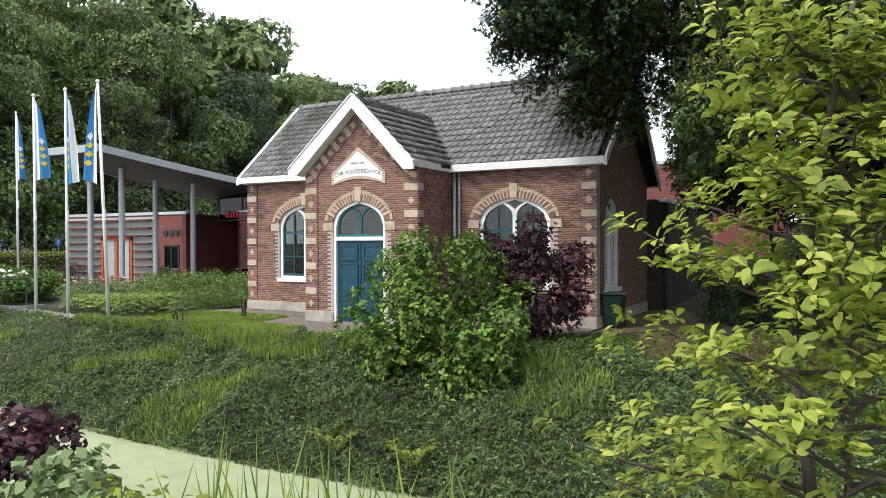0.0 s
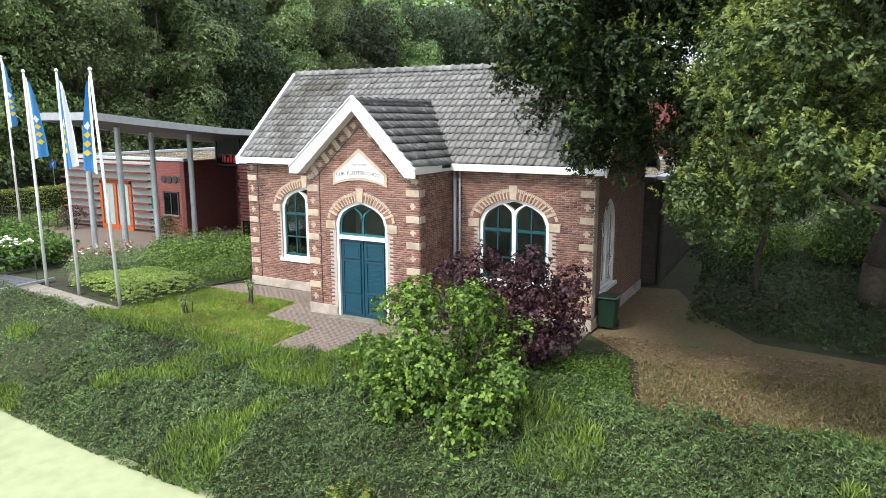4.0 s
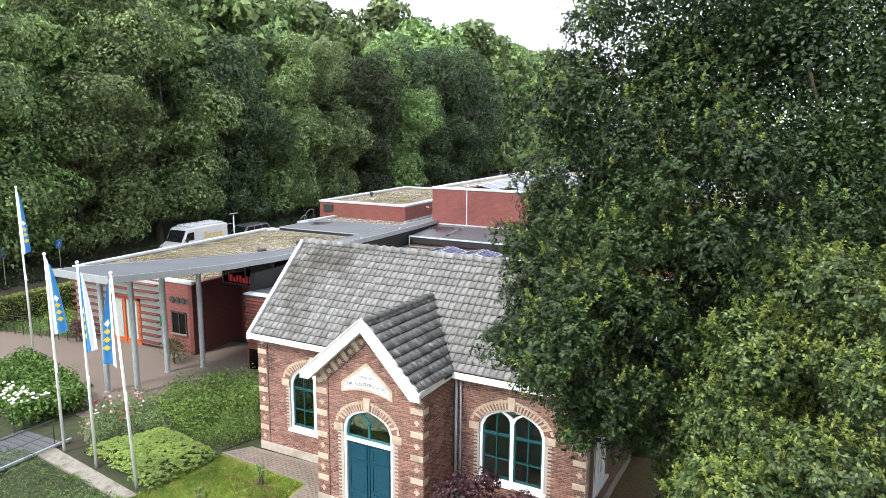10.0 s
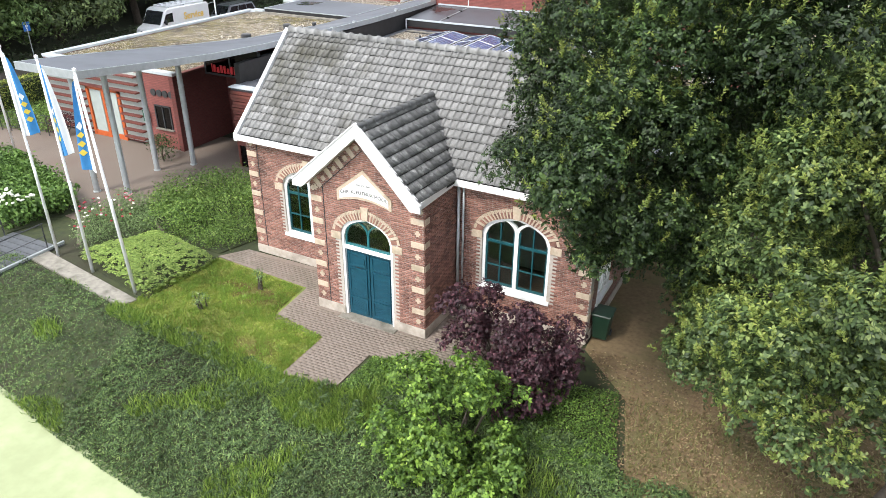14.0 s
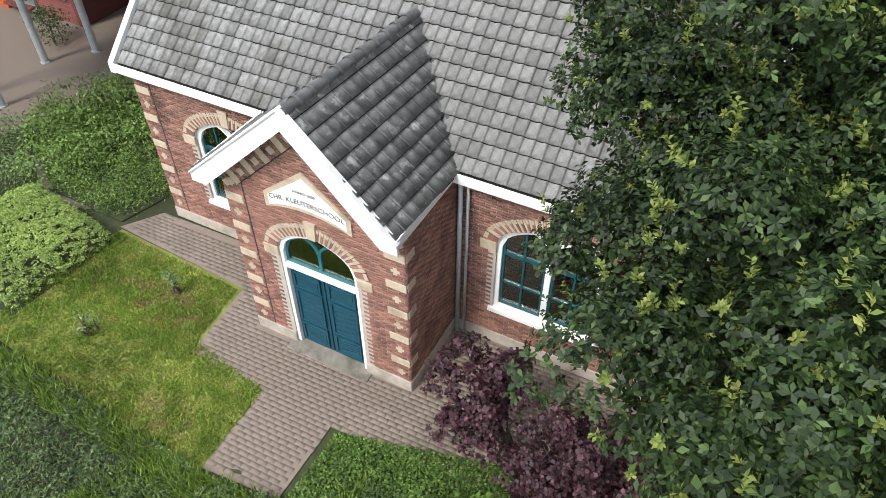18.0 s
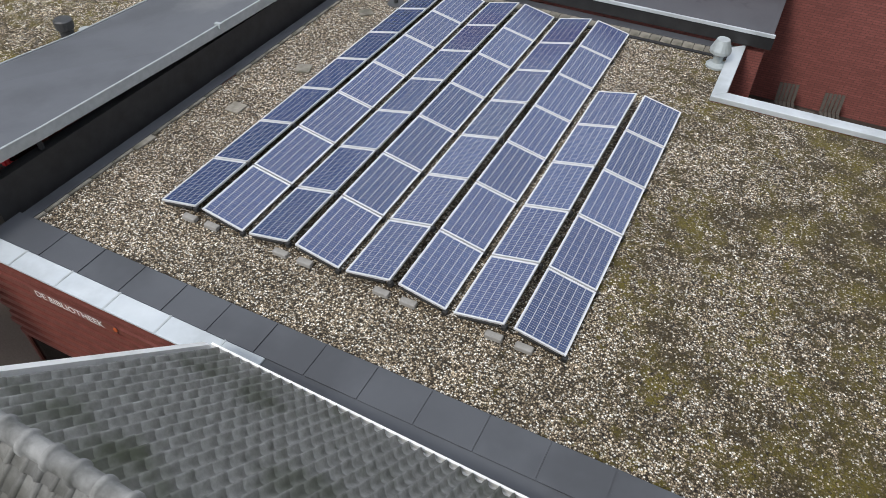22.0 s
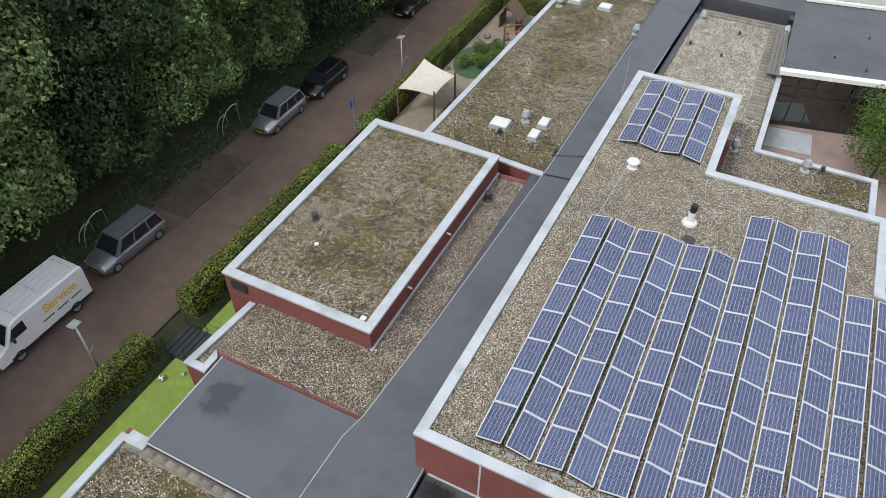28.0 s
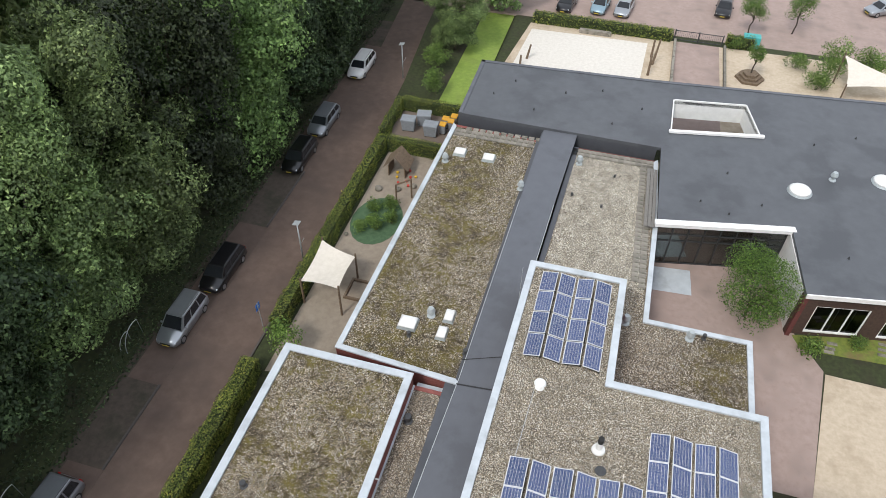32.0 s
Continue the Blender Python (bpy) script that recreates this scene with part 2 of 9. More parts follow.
def gravel(name, tones, moss, moss_span, moss2=None, pebble=24.0, bank=None):
    """Loose roof gravel: cells of stone in several tones, with moss in patches."""
    m, nt, b = blank(name)
    vor = node(nt, "ShaderNodeTexVoronoi", Scale=pebble, Randomness=1.0)
    warp = blend(nt, coords(nt), (0.5, 0.5, 0.5), 0.0)
    nt.links.new(warp, vor.inputs["Vector"])
    one = nt.nodes.new("ShaderNodeSeparateColor")
    nt.links.new(vor.outputs["Color"], one.inputs[0])
    col = ramp(nt, one.outputs[0], [(i / (len(tones) - 1) * 0.9 + 0.05, tuple(min(v * k, 0.95) for v, k in zip(c, (1.69, 1.68, 1.64)))) for i, c in enumerate(tones)])
    # darker towards each cell's rim: shade between stones painted into the colour
    col = blend(nt, col, ramp(nt, vor.outputs["Distance"], [(0.38, (1, 1, 1)), (0.66, (0.14, 0.13, 0.11))]), 1.0, "MULTIPLY")
    col = blend(nt, col, ramp(nt, grain(nt, 1.3, 6, 0.7), [(0.35, (0.62, 0.6, 0.56)), (0.65, (1.08, 1.06, 1.02))]), 1.0, "MULTIPLY")
    col = blend(nt, col, ramp(nt, grain(nt, 10.0, 6, 0.85), [(0.4, (0.32, 0.3, 0.27)), (0.6, (1.5, 1.5, 1.47))]), 1.0, "MULTIPLY")
    zone = ramp(nt, grain(nt, 0.26, 4, 0.6), [(0.42, (0, 0, 0)), (0.58, (1, 1, 1))])
    if bank:
        # moss gathers towards one side of the roof
        sep = nt.nodes.new("ShaderNodeSeparateXYZ")
        nt.links.new(coords(nt), sep.inputs[0])
        side = node(nt, "ShaderNodeMapRange", **{"From Min": bank[0], "From Max": bank[1], "To Min": 0.0, "To Max": 1.0})
        nt.links.new(sep.outputs[0], side.inputs["Value"])
        zone = blend(nt, zone, side.outputs[0], 0.7)
    lift = blend(nt, grain(nt, 4.2, 8, 0.78), zone, 0.24)
    f = ramp(nt, lift, [(moss_span[0], (0, 0, 0)), (moss_span[1], (0.93, 0.93, 0.93))])
    mosscol = ramp(nt, grain(nt, 1.1, 5), [(0.4, moss), (0.62, moss2 or moss)])
    mosscol = blend(nt, mosscol, ramp(nt, grain(nt, 30, 3), [(0.3, (0.55, 0.55, 0.55)), (0.7, (1.25, 1.25, 1.25))]), 1.0, "MULTIPLY")
    bare = node(nt, "ShaderNodeMapRange", **{"From Min": 0.7, "From Max": 0.8, "To Min": 1.0, "To Max": 0.25})
    nt.links.new(one.outputs[1], bare.inputs["Value"])
    f = blend(nt, f, bare.outputs[0], 1.0, "MULTIPLY")
    col = blend(nt, col, mosscol, f)
    nt.links.new(col, b.inputs["Base Color"])
    b.inputs["Roughness"].default_value = 0.9
    relief(nt, b, vor.outputs["Distance"], 0.9, 0.03)
    return m


MORTAR = surf("mortar", (0.36, 0.32, 0.28), (0.46, 0.42, 0.37), 12, 0.9, 0.4)
BRICK = surf("old brick", (0.19, 0.092, 0.07), (0.33, 0.166, 0.125), 9, 0.85, 0.4, 90, (0.09, 0.045, 0.035), 1.4, (0.5, 0.75), vary=0.35, island=True)
BRICK1 = surf("old brick single", (0.19, 0.092, 0.07), (0.33, 0.166, 0.125), 9, 0.85, 0.4, 90, (0.09, 0.045, 0.035), 1.4, (0.5, 0.75), vary=0.3)
STONE = surf("sandstone", (0.44, 0.35, 0.26), (0.55, 0.455, 0.35), 14, 0.85, 0.3, 80, (0.34, 0.28, 0.2), 2.0)
PLINTH = surf("rendered plinth", (0.36, 0.31, 0.26), (0.48, 0.43, 0.37), 5, 0.9, 0.3, 40, (0.24, 0.21, 0.17), 1.5)
WHITE = surf("white paint", (0.74, 0.74, 0.73), (0.84, 0.84, 0.83), 3, 0.45, 0.05, 30, (0.55, 0.55, 0.53), 1.2, (0.55, 0.85))
TEAL = surf("teal door paint", (0.006, 0.052, 0.082), (0.009, 0.07, 0.105), 6, 0.4, 0.08, 25)
TEALF = surf("teal frame paint", (0.012, 0.10, 0.115), (0.02, 0.14, 0.15), 6, 0.4, 0.05, 25)
SASH = surf("dark teal sash paint", (0.008, 0.062, 0.075), (0.012, 0.085, 0.1), 6, 0.35, 0.05, 25)
TILE = surf("grey concrete tile", (0.125, 0.125, 0.12), (0.26, 0.258, 0.252), 9, 0.8, 0.5, 45, (0.075, 0.072, 0.055), 0.55, (0.46, 0.68), vary=0.24, island=True)
TILE1 = surf("grey roof tile single", (0.125, 0.125, 0.12), (0.26, 0.258, 0.252), 9, 0.8, 0.5, 45, (0.075, 0.072, 0.055), 0.55, (0.46, 0.68), vary=0.22)
TILED = surf("dark bay tile", (0.105, 0.105, 0.103), (0.19, 0.19, 0.185), 7, 0.7, 0.5, 45, (0.36, 0.36, 0.345), 3.4, (0.58, 0.68), vary=0.3, island=True)
UNDER = surf("roof underlay", (0.018, 0.018, 0.017), (0.03, 0.03, 0.028), 4, 0.9, 0.1)
GUTTER = surf("zinc gutter bed", (0.10, 0.10, 0.10), (0.2, 0.2, 0.2), 3, 0.6, 0.2)
RED = brickwork("red brick", (0.21, 0.066, 0.056), (0.262, 0.086, 0.072), (0.138, 0.052, 0.046), 0.42, 0.078, joint=0.009)
REDDARK = brickwork("dark red brick", (0.12, 0.03, 0.026), (0.16, 0.042, 0.036), (0.1, 0.05, 0.045))
BITUMEN = surf("grey roofing felt", (0.1, 0.106, 0.122), (0.113, 0.12, 0.136), 1.2, 0.6, 0.08, 30, (0.088, 0.093, 0.106), 0.35, (0.5, 0.62))
BITDARK = surf("dark roofing felt", (0.066, 0.07, 0.08), (0.08, 0.085, 0.096), 1.0, 0.42, 0.08, 30, (0.055, 0.058, 0.066), 0.3, (0.52, 0.62))
BLACKF = surf("black felt and shade strip", (0.012, 0.012, 0.013), (0.025, 0.025, 0.027), 3, 0.55, 0.2, 20)
COPING = surf("pale aluminium coping", (0.46, 0.5, 0.53), (0.56, 0.6, 0.63), 1.5, 0.45, 0.03, 20, (0.38, 0.41, 0.43), 0.6, metal=0.15)
ALU = surf("aluminium", (0.62, 0.63, 0.65), (0.72, 0.73, 0.75), 8, 0.4, 0.03, metal=0.3)
GALV = surf("galvanised steel", (0.40, 0.43, 0.44), (0.5, 0.53, 0.54), 6, 0.45, 0.08, 30, metal=0.5)
CONC = surf("concrete slab", (0.17, 0.155, 0.13), (0.27, 0.25, 0.21), 6, 0.9, 0.4, 40, (0.08, 0.075, 0.055), 1.6, vary=0.2)
BLACK = surf("black rubber", (0.012, 0.012, 0.012), (0.02, 0.02, 0.02), 10, 0.7, 0.1)
DARKM = surf("dark painted steel", (0.025, 0.028, 0.03), (0.04, 0.042, 0.045), 8, 0.5, 0.05)
GRAVW = gravel("mossy gravel", [(0.05, 0.038, 0.024), (0.18, 0.14, 0.095), (0.42, 0.36, 0.28), (0.86, 0.8, 0.7)], (0.03, 0.019, 0.004), (0.555, 0.595), (0.125, 0.101, 0.005), 27.0, (-100.0, -90.0))
GRAVL = gravel("roof gravel", [(0.05, 0.038, 0.026), (0.17, 0.135, 0.098), (0.37, 0.315, 0.25), (0.8, 0.73, 0.63)], (0.036, 0.024, 0.006), (0.55, 0.6), (0.108, 0.085, 0.006), 30.0, (-14.0, -9.5))
GRAVH = gravel("hall roof gravel", [(0.10, 0.08, 0.055), (0.28, 0.24, 0.19), (0.42, 0.38, 0.32), (0.78, 0.74, 0.68)], (0.13, 0.11, 0.08), (0.6, 0.72), None, 28.0)
GRAVP = gravel("pale gravel", [(0.2, 0.175, 0.14), (0.4, 0.37, 0.32), (0.52, 0.49, 0.44), (0.7, 0.68, 0.63)], (0.2, 0.17, 0.13), (0.62, 0.8))
OLIVE = surf("weathered olive boards", (0.05, 0.043, 0.034), (0.085, 0.074, 0.058), 5, 0.85, 0.3, 40, (0.04, 0.036, 0.028), 0.8, vary=0.12)
BARK = surf("bark", (0.045, 0.035, 0.026), (0.1, 0.08, 0.06), 9, 0.9, 0.7, 30)
WOODO = surf("orange door paint", (0.42, 0.085, 0.02), (0.5, 0.11, 0.03), 6, 0.5, 0.1)
REDP = surf("red-brown painted slat", (0.125, 0.036, 0.028), (0.17, 0.052, 0.04), 6, 0.5, 0.1)


def blotch(m, at, radii, colour, rough, rim=0.1):
    """A patch of its own shape, colour and roughness on a flat roof."""
    nt = m.node_tree
    b = nt.nodes["Principled BSDF"]
    off = nt.nodes.new("ShaderNodeVectorMath")
    off.operation = "SUBTRACT"
    off.inputs[1].default_value = at
    nt.links.new(coords(nt), off.inputs[0])
    div = nt.nodes.new("ShaderNodeVectorMath")
    div.operation = "DIVIDE"
    div.inputs[1].default_value = radii
    nt.links.new(off.outputs[0], div.inputs[0])
    ln = nt.nodes.new("ShaderNodeVectorMath")
    ln.operation = "LENGTH"
    nt.links.new(div.outputs[0], ln.inputs[0])
    add = nt.nodes.new("ShaderNodeMath")
    add.operation = "MULTIPLY_ADD"
    add.inputs[1].default_value = 1.6
    nt.links.new(grain(nt, 1.1, 4), add.inputs[0])
    nt.links.new(ln.outputs["Value"], add.inputs[2])
    mr = node(nt, "ShaderNodeMapRange", **{"From Min": 1.6 - rim, "From Max": 1.6, "To Min": 1.0, "To Max": 0.0})
    nt.links.new(add.outputs[0], mr.inputs["Value"])
    was = b.inputs["Base Color"].links[0].from_socket
    nt.links.new(blend(nt, was, colour, mr.outputs[0]), b.inputs["Base Color"])
    rr = node(nt, "ShaderNodeMapRange", **{"To Min": b.inputs["Roughness"].default_value, "To Max": rough})
    nt.links.new(mr.outputs[0], rr.inputs["Value"])
    nt.links.new(rr.outputs[0], b.inputs["Roughness"])


# paler, smoother patch on the spine roof
blotch(BITUMEN, (-23.6, 33.6, 4.5), (1.5, 2.2, 3), (0.15, 0.155, 0.165), 0.3, 0.5)
# dark wet patches on the lean-to and the link roof
blotch(BITDARK, (-11.3, 41.5, 4.1), (1.6, 2.0, 3), (0.012, 0.012, 0.013), 0.25, 0.25)
blotch(BITUMEN, (-31.4, 42.4, 3.7), (1.3, 1.5, 3), (0.05, 0.053, 0.06), 0.15, 0.4)
blotch(BITDARK, (-21.3, 41.9, 4.1), (1.5, 1.6, 3), (0.02, 0.02, 0.022), 0.2, 0.5)


def glassy(name, tint=(0.9, 0.95, 0.95), rough=0.02, alpha=0.25):
    m, nt, b = blank(name)
    tr = nt.nodes.new("ShaderNodeBsdfTransparent")
    tr.inputs["Color"].default_value = (*tint, 1)
    gl = nt.nodes.new("ShaderNodeBsdfGlossy")
    gl.inputs["Roughness"].default_value = rough
    fr = node(nt, "ShaderNodeFresnel", IOR=1.5)
    mr = node(nt, "ShaderNodeMapRange", **{"To Min": alpha * 0.04, "To Max": 0.8})
    nt.links.new(fr.outputs[0], mr.inputs["Value"])
    mix = nt.nodes.new("ShaderNodeMixShader")
    nt.links.new(mr.outputs[0], mix.inputs[0])
    nt.links.new(tr.outputs[0], mix.inputs[1])
    nt.links.new(gl.outputs[0], mix.inputs[2])
    nt.links.new(mix.outputs[0], nt.nodes["Material Output"].inputs["Surface"])
    return m


GLASS = glassy("window glass", (0.78, 0.84, 0.82))
CARGLASS = glassy("car glass", (0.08, 0.09, 0.1))

# ---- ground: one sheet with the canal and ditches cut into it ----
def canal_edge(x):
    return 8.6 + 0.0075 * (x + 6) ** 2 if x < -6 else 8.6


def ground_z(x, y):
    z = -0.03
    e = canal_edge(max(min(x, 60.0), -34.0))
    if e - 6 < y < 13.2:
        t = (y - e) / (12.6 - e)
        far = -1.35 + 1.33 * min(max(t, 0), 1) ** 0.75 if t > 0 else -1.35 + 1.2 * t
        near = -1.9 + 1.9 * min(max((e - 3.2 - y) / 1.6, 0), 1)
        z = min(z, max(far, near, -2.0))
    if -37.6 < x < -34.6 and 26 < y < 62:
        z = min(z, -0.8)
    if -36 < x < -32.2 and 95 < y < 150:
        z = min(z, -0.8)
    return z


gx = np.unique(np.round(np.concatenate([[-1500, -600, -250, -120], np.arange(-70, -38, 4), np.arange(-38, 14, 0.5), np.arange(14, 60, 6), [120, 250, 600, 1500]]), 3))
gy = np.unique(np.round(np.concatenate([[-1500, -500, -150, -60, -30, -12, -4, 0, 1.5], np.arange(2, 15, 0.4), np.arange(15, 150, 3.0), [180, 250, 500, 1500]]), 3))
GV = [(x, y, ground_z(x, y) + (0.05 * noise.noise((x * 0.8, y * 0.8, 0)) if 8 < y < 13 and x > -40 else 0)) for y in gy for x in gx]
nx = len(gx)
GF = [(j * nx + i, j * nx + i + 1, (j + 1) * nx + i + 1, (j + 1) * nx + i) for j in range(len(gy) - 1) for i in range(nx - 1)]
SOIL = surf("soil and low green", (0.022, 0.03, 0.012), (0.05, 0.06, 0.02), 3, 0.95, 0.6, 25, (0.035, 0.028, 0.018), 0.3)
tagged(part_np("ground", GV, GF, SOIL, smooth=True), "dark soil with low green growth and cut ditches", "ground", kind="structure")

WEED = surf("duckweed", (0.28, 0.315, 0.168), (0.355, 0.39, 0.222), 2.5, 0.75, 0.12, 120, (0.26, 0.29, 0.155), 0.4, (0.5, 0.7))
tagged(part("water", slab(B(), [(-60, 4.0), (60, 4.0), (60, 10.5), (-60, 16.5)], -1.34, -1.3), WEED), "canal water covered with pale green duckweed", "water", kind="structure")
WEED2 = surf("bright duckweed", (0.16, 0.24, 0.04), (0.24, 0.33, 0.06), 2.5, 0.8, 0.15, 120, (0.2, 0.26, 0.06), 0.4)
tagged(part("water_ditch", slab(B(), [(-37.55, 26), (-34.65, 26), (-34.65, 61.5), (-37.55, 61.5)], -0.24, -0.2), WEED2), "narrow ditch covered with bright duckweed", "water", kind="structure")
tagged(part("water_far", slab(B(), [(-35.95, 95.5), (-32.25, 95.5), (-32.25, 149), (-35.95, 149)], -0.24, -0.2), WEED2), "far ditch covered with bright duckweed", "water", kind="structure")

LAWN = surf("mown lawn", (0.1, 0.135, 0.025), (0.2, 0.24, 0.045), 2.5, 0.95, 0.8, 70, (0.17, 0.13, 0.055), 0.9, (0.5, 0.68))
tagged(part("lawn", slab(B(), [(-17.3, 13.1), (-11.1, 12.5), (-11.1, 14.3), (-12.95, 14.5), (-13.1, 16.4), (-16.9, 16.7), (-17.3, 15.5)], -0.2, -0.005), LAWN), "bright green patchy mown lawn before the school", "lawn", kind="structure")
LITTER = surf("leaf litter", (0.115, 0.079, 0.042), (0.205, 0.147, 0.078), 7, 0.95, 0.9, 45, (0.12, 0.118, 0.045), 0.7, (0.45, 0.7))
tagged(part("leaf_litter", slab(B(), [(-4.4, 17.2), (-2.9, 15.6), (-2.2, 12.6), (5.5, 12.9), (6.5, 16.8), (2.5, 17.8), (-0.6, 18.3), (-2.0, 20.2), (-3.2, 23.2), (-4.4, 23.0)], -0.2, -0.008), LITTER), "dry brown leaf litter under the oaks", "ground", kind="structure")

PAVER = surf("clay paver", (0.18, 0.144, 0.118), (0.232, 0.188, 0.157), 3, 0.9, 0.4, 60, (0.145, 0.125, 0.096), 0.7, (0.45, 0.75), vary=0.025, island=True)
PAVED = surf("paver bed", (0.18, 0.144, 0.118), (0.232, 0.188, 0.157), 8, 0.95, 0.3)
YARD = brickwork("forecourt paving", (0.25, 0.165, 0.135), (0.3, 0.21, 0.175), (0.17, 0.135, 0.11), 0.2, 0.1)
path_bed = tagged(part("pavement_school", slab(B(), [(-17.0, 16.75), (-13.1, 16.4), (-12.95, 14.55), (-11.1, 14.3), (-11.1, 12.6), (-9.55, 12.7), (-9.5, 14.3), (-4.5, 14.4), (-4.5, 17.6), (-16.4, 17.6)], -0.2, 0.0), PAVED), "clay brick path round the old school", "pavement", kind="structure")
tagged(part("pavement_forecourt", slab(B(), [(-40.0, 18.5), (-23.6, 16.5), (-22.0, 15.2), (-17.6, 17.2), (-17.0, 20.0), (-17.0, 28.0), (-34.0, 24.6), (-40.0, 24.5)], -0.2, 0.0), YARD), "reddish brick forecourt of the theatre", "pavement", kind="structure")
tagged(part("pavement_bank", sweep(B(), [(-22.6, 13.75, -0.2), (-17.35, 12.95, -0.2), (-17.2, 13.45, -0.2), (-22.4, 14.35, -0.2)], (0, 0, 0.24)), CONC), "concrete slab edging along the canal bank", "pavement", kind="structure")

ASPH = surf("road brick worn dark", (0.094, 0.064, 0.05), (0.134, 0.093, 0.073), 1.2, 0.88, 0.3, 80, (0.083, 0.059, 0.048), 0.25, (0.45, 0.7))
tagged(part("road", slab(B(), [(-44.05, -60), (-39.5, -60), (-39.5, 84), (-40.3, 100), (-41.5, 112), (-44, 150), (-49, 150), (-44.05, 96)], -0.2, 0.0), ASPH), "dark brown worn brick road", "road", kind="structure")
for k, (y0, y1) in enumerate(((38.0, 53.2), (59.5, 75.5), (83, 106))):
    tagged(part("parking_bay_%d" % (k + 1), slab(B(), [(-46.6, y0), (-44.07, y0), (-44.07, y1), (-46.6, y1)], -0.2, -0.01), ASPH), "dark brick parking bay beside the road", "road", kind="structure")
tagged(part("verge", slab(B(), [(-47.2, 8), (-44.06, 8), (-44.06, 112), (-47.2, 112)], -0.2, -0.02), surf("bare earth verge", (0.055, 0.043, 0.033), (0.088, 0.069, 0.054), 2.5, 0.95, 0.5, 40, (0.035, 0.036, 0.02), 0.5)), "bare brown earth verge under the trees", "verge", kind="structure")
KERB = surf("kerb", (0.06, 0.052, 0.047), (0.09, 0.08, 0.07), 6, 0.9, 0.3)
tagged(part("kerb", box(box(boxed(-44.2, 53.2, -0.2, -44.05, 59.5, 0.1), -44.2, 75.5, -0.2, -44.05, 83, 0.1), -39.5, 20, -0.2, -39.35, 84, 0.09), KERB), "low grey concrete kerb along the road", "kerb", kind="structure")
SAND = surf("pale sand", (0.45, 0.37, 0.27), (0.56, 0.47, 0.36), 3, 0.95, 0.4, 60, (0.38, 0.3, 0.21), 0.4)
SANDW = surf("white sand", (0.6, 0.565, 0.505), (0.7, 0.665, 0.605), 3, 0.95, 0.3, 60)
tagged(part("pavement_playground", slab(B(), [(-38.0, 62.5), (-32.5, 63.5), (-32.0, 88.5), (-37.9, 88.0)], -0.2, 0.0), surf("trodden sand", (0.24, 0.2, 0.155), (0.31, 0.265, 0.21), 2, 0.95, 0.4, 60)), "trodden sandy playground behind the hedge", "pavement", kind="structure")
tagged(part("pavement_bins", slab(B(), [(-39.4, 88.8), (-32.0, 88.8), (-32.3, 94.8), (-38.6, 94.8)], -0.2, 0.0), YARD), "brick paved yard for waste containers", "pavement", kind="structure")
PLAZA = surf("reddish paving", (0.295, 0.22, 0.19), (0.365, 0.28, 0.247), 2, 0.9, 0.3, 50, (0.25, 0.195, 0.172), 0.5)
tagged(part("pavement_courtyard", slab(B(), [(-14.2, 63.0), (-3.0, 63.0), (-1.5, 73), (-3.4, 76.2), (-4.2, 82.2), (-14.2, 80.2)], -0.2, 0.0), PLAZA), "reddish paved school courtyard", "pavement", kind="structure")
tagged(part("pavement_sandpath", slab(B(), [(-3.0, 63.0), (6, 64), (6, 72.6), (-1.4, 72.8)], -0.2, 0.0), SAND), "pale yellow sand path by the school", "pavement", kind="structure")
tagged(part("pavement_schoolyard", slab(B(), [(-32.0, 98.0), (30, 98.0), (30, 117.5), (-30.0, 116.5)], -0.2, 0.0), SAND), "sandy school yard with pale play surfaces", "pavement", kind="structure")
tagged(part("sand_play_area", slab(B(), [(-30.5, 101), (-16.8, 101), (-16.4, 115.4), (-29.6, 115.0)], -0.1, 0.012), SANDW), "white sand playing area", "sand", kind="structure")
tagged(part("pavement_entrance", slab(B(), [(-13.4, 99.0), (-8.4, 99.0), (-8.6, 116.8), (-13.4, 116.8)], -0.1, 0.014), PLAZA), "reddish paved school entrance path", "pavement", kind="structure")
tagged(part("pavement_carpark", slab(B(), [(-60, 117.8), (60, 118.6), (60, 160), (-60, 160)], -0.2, 0.0), PLAZA), "reddish brick car park", "pavement", kind="structure")

# ---- the old school house ----
HX0, HX1, HY0, HY1 = -16.05, -4.5, 17.5, 22.9
BX0, BX1, BY = -12.1, -8.5, 15.65
BCX = (BX0 + BX1) / 2
EAVE, RIDGE, RY = 4.2, 6.87, 20.2
house = thing("school_house", "old brown brick village school with tiled roof", "house", (-10.3, 19.0, 0))


def arch(u, rise):
    """Height of the low pointed arch over its spring, u from -1 to 1."""
    u = min(abs(u), 1.0)
    return rise * (0.66 * math.sqrt(max(1 - u ** 3.2, 0)) + 0.34 * (1 - u))


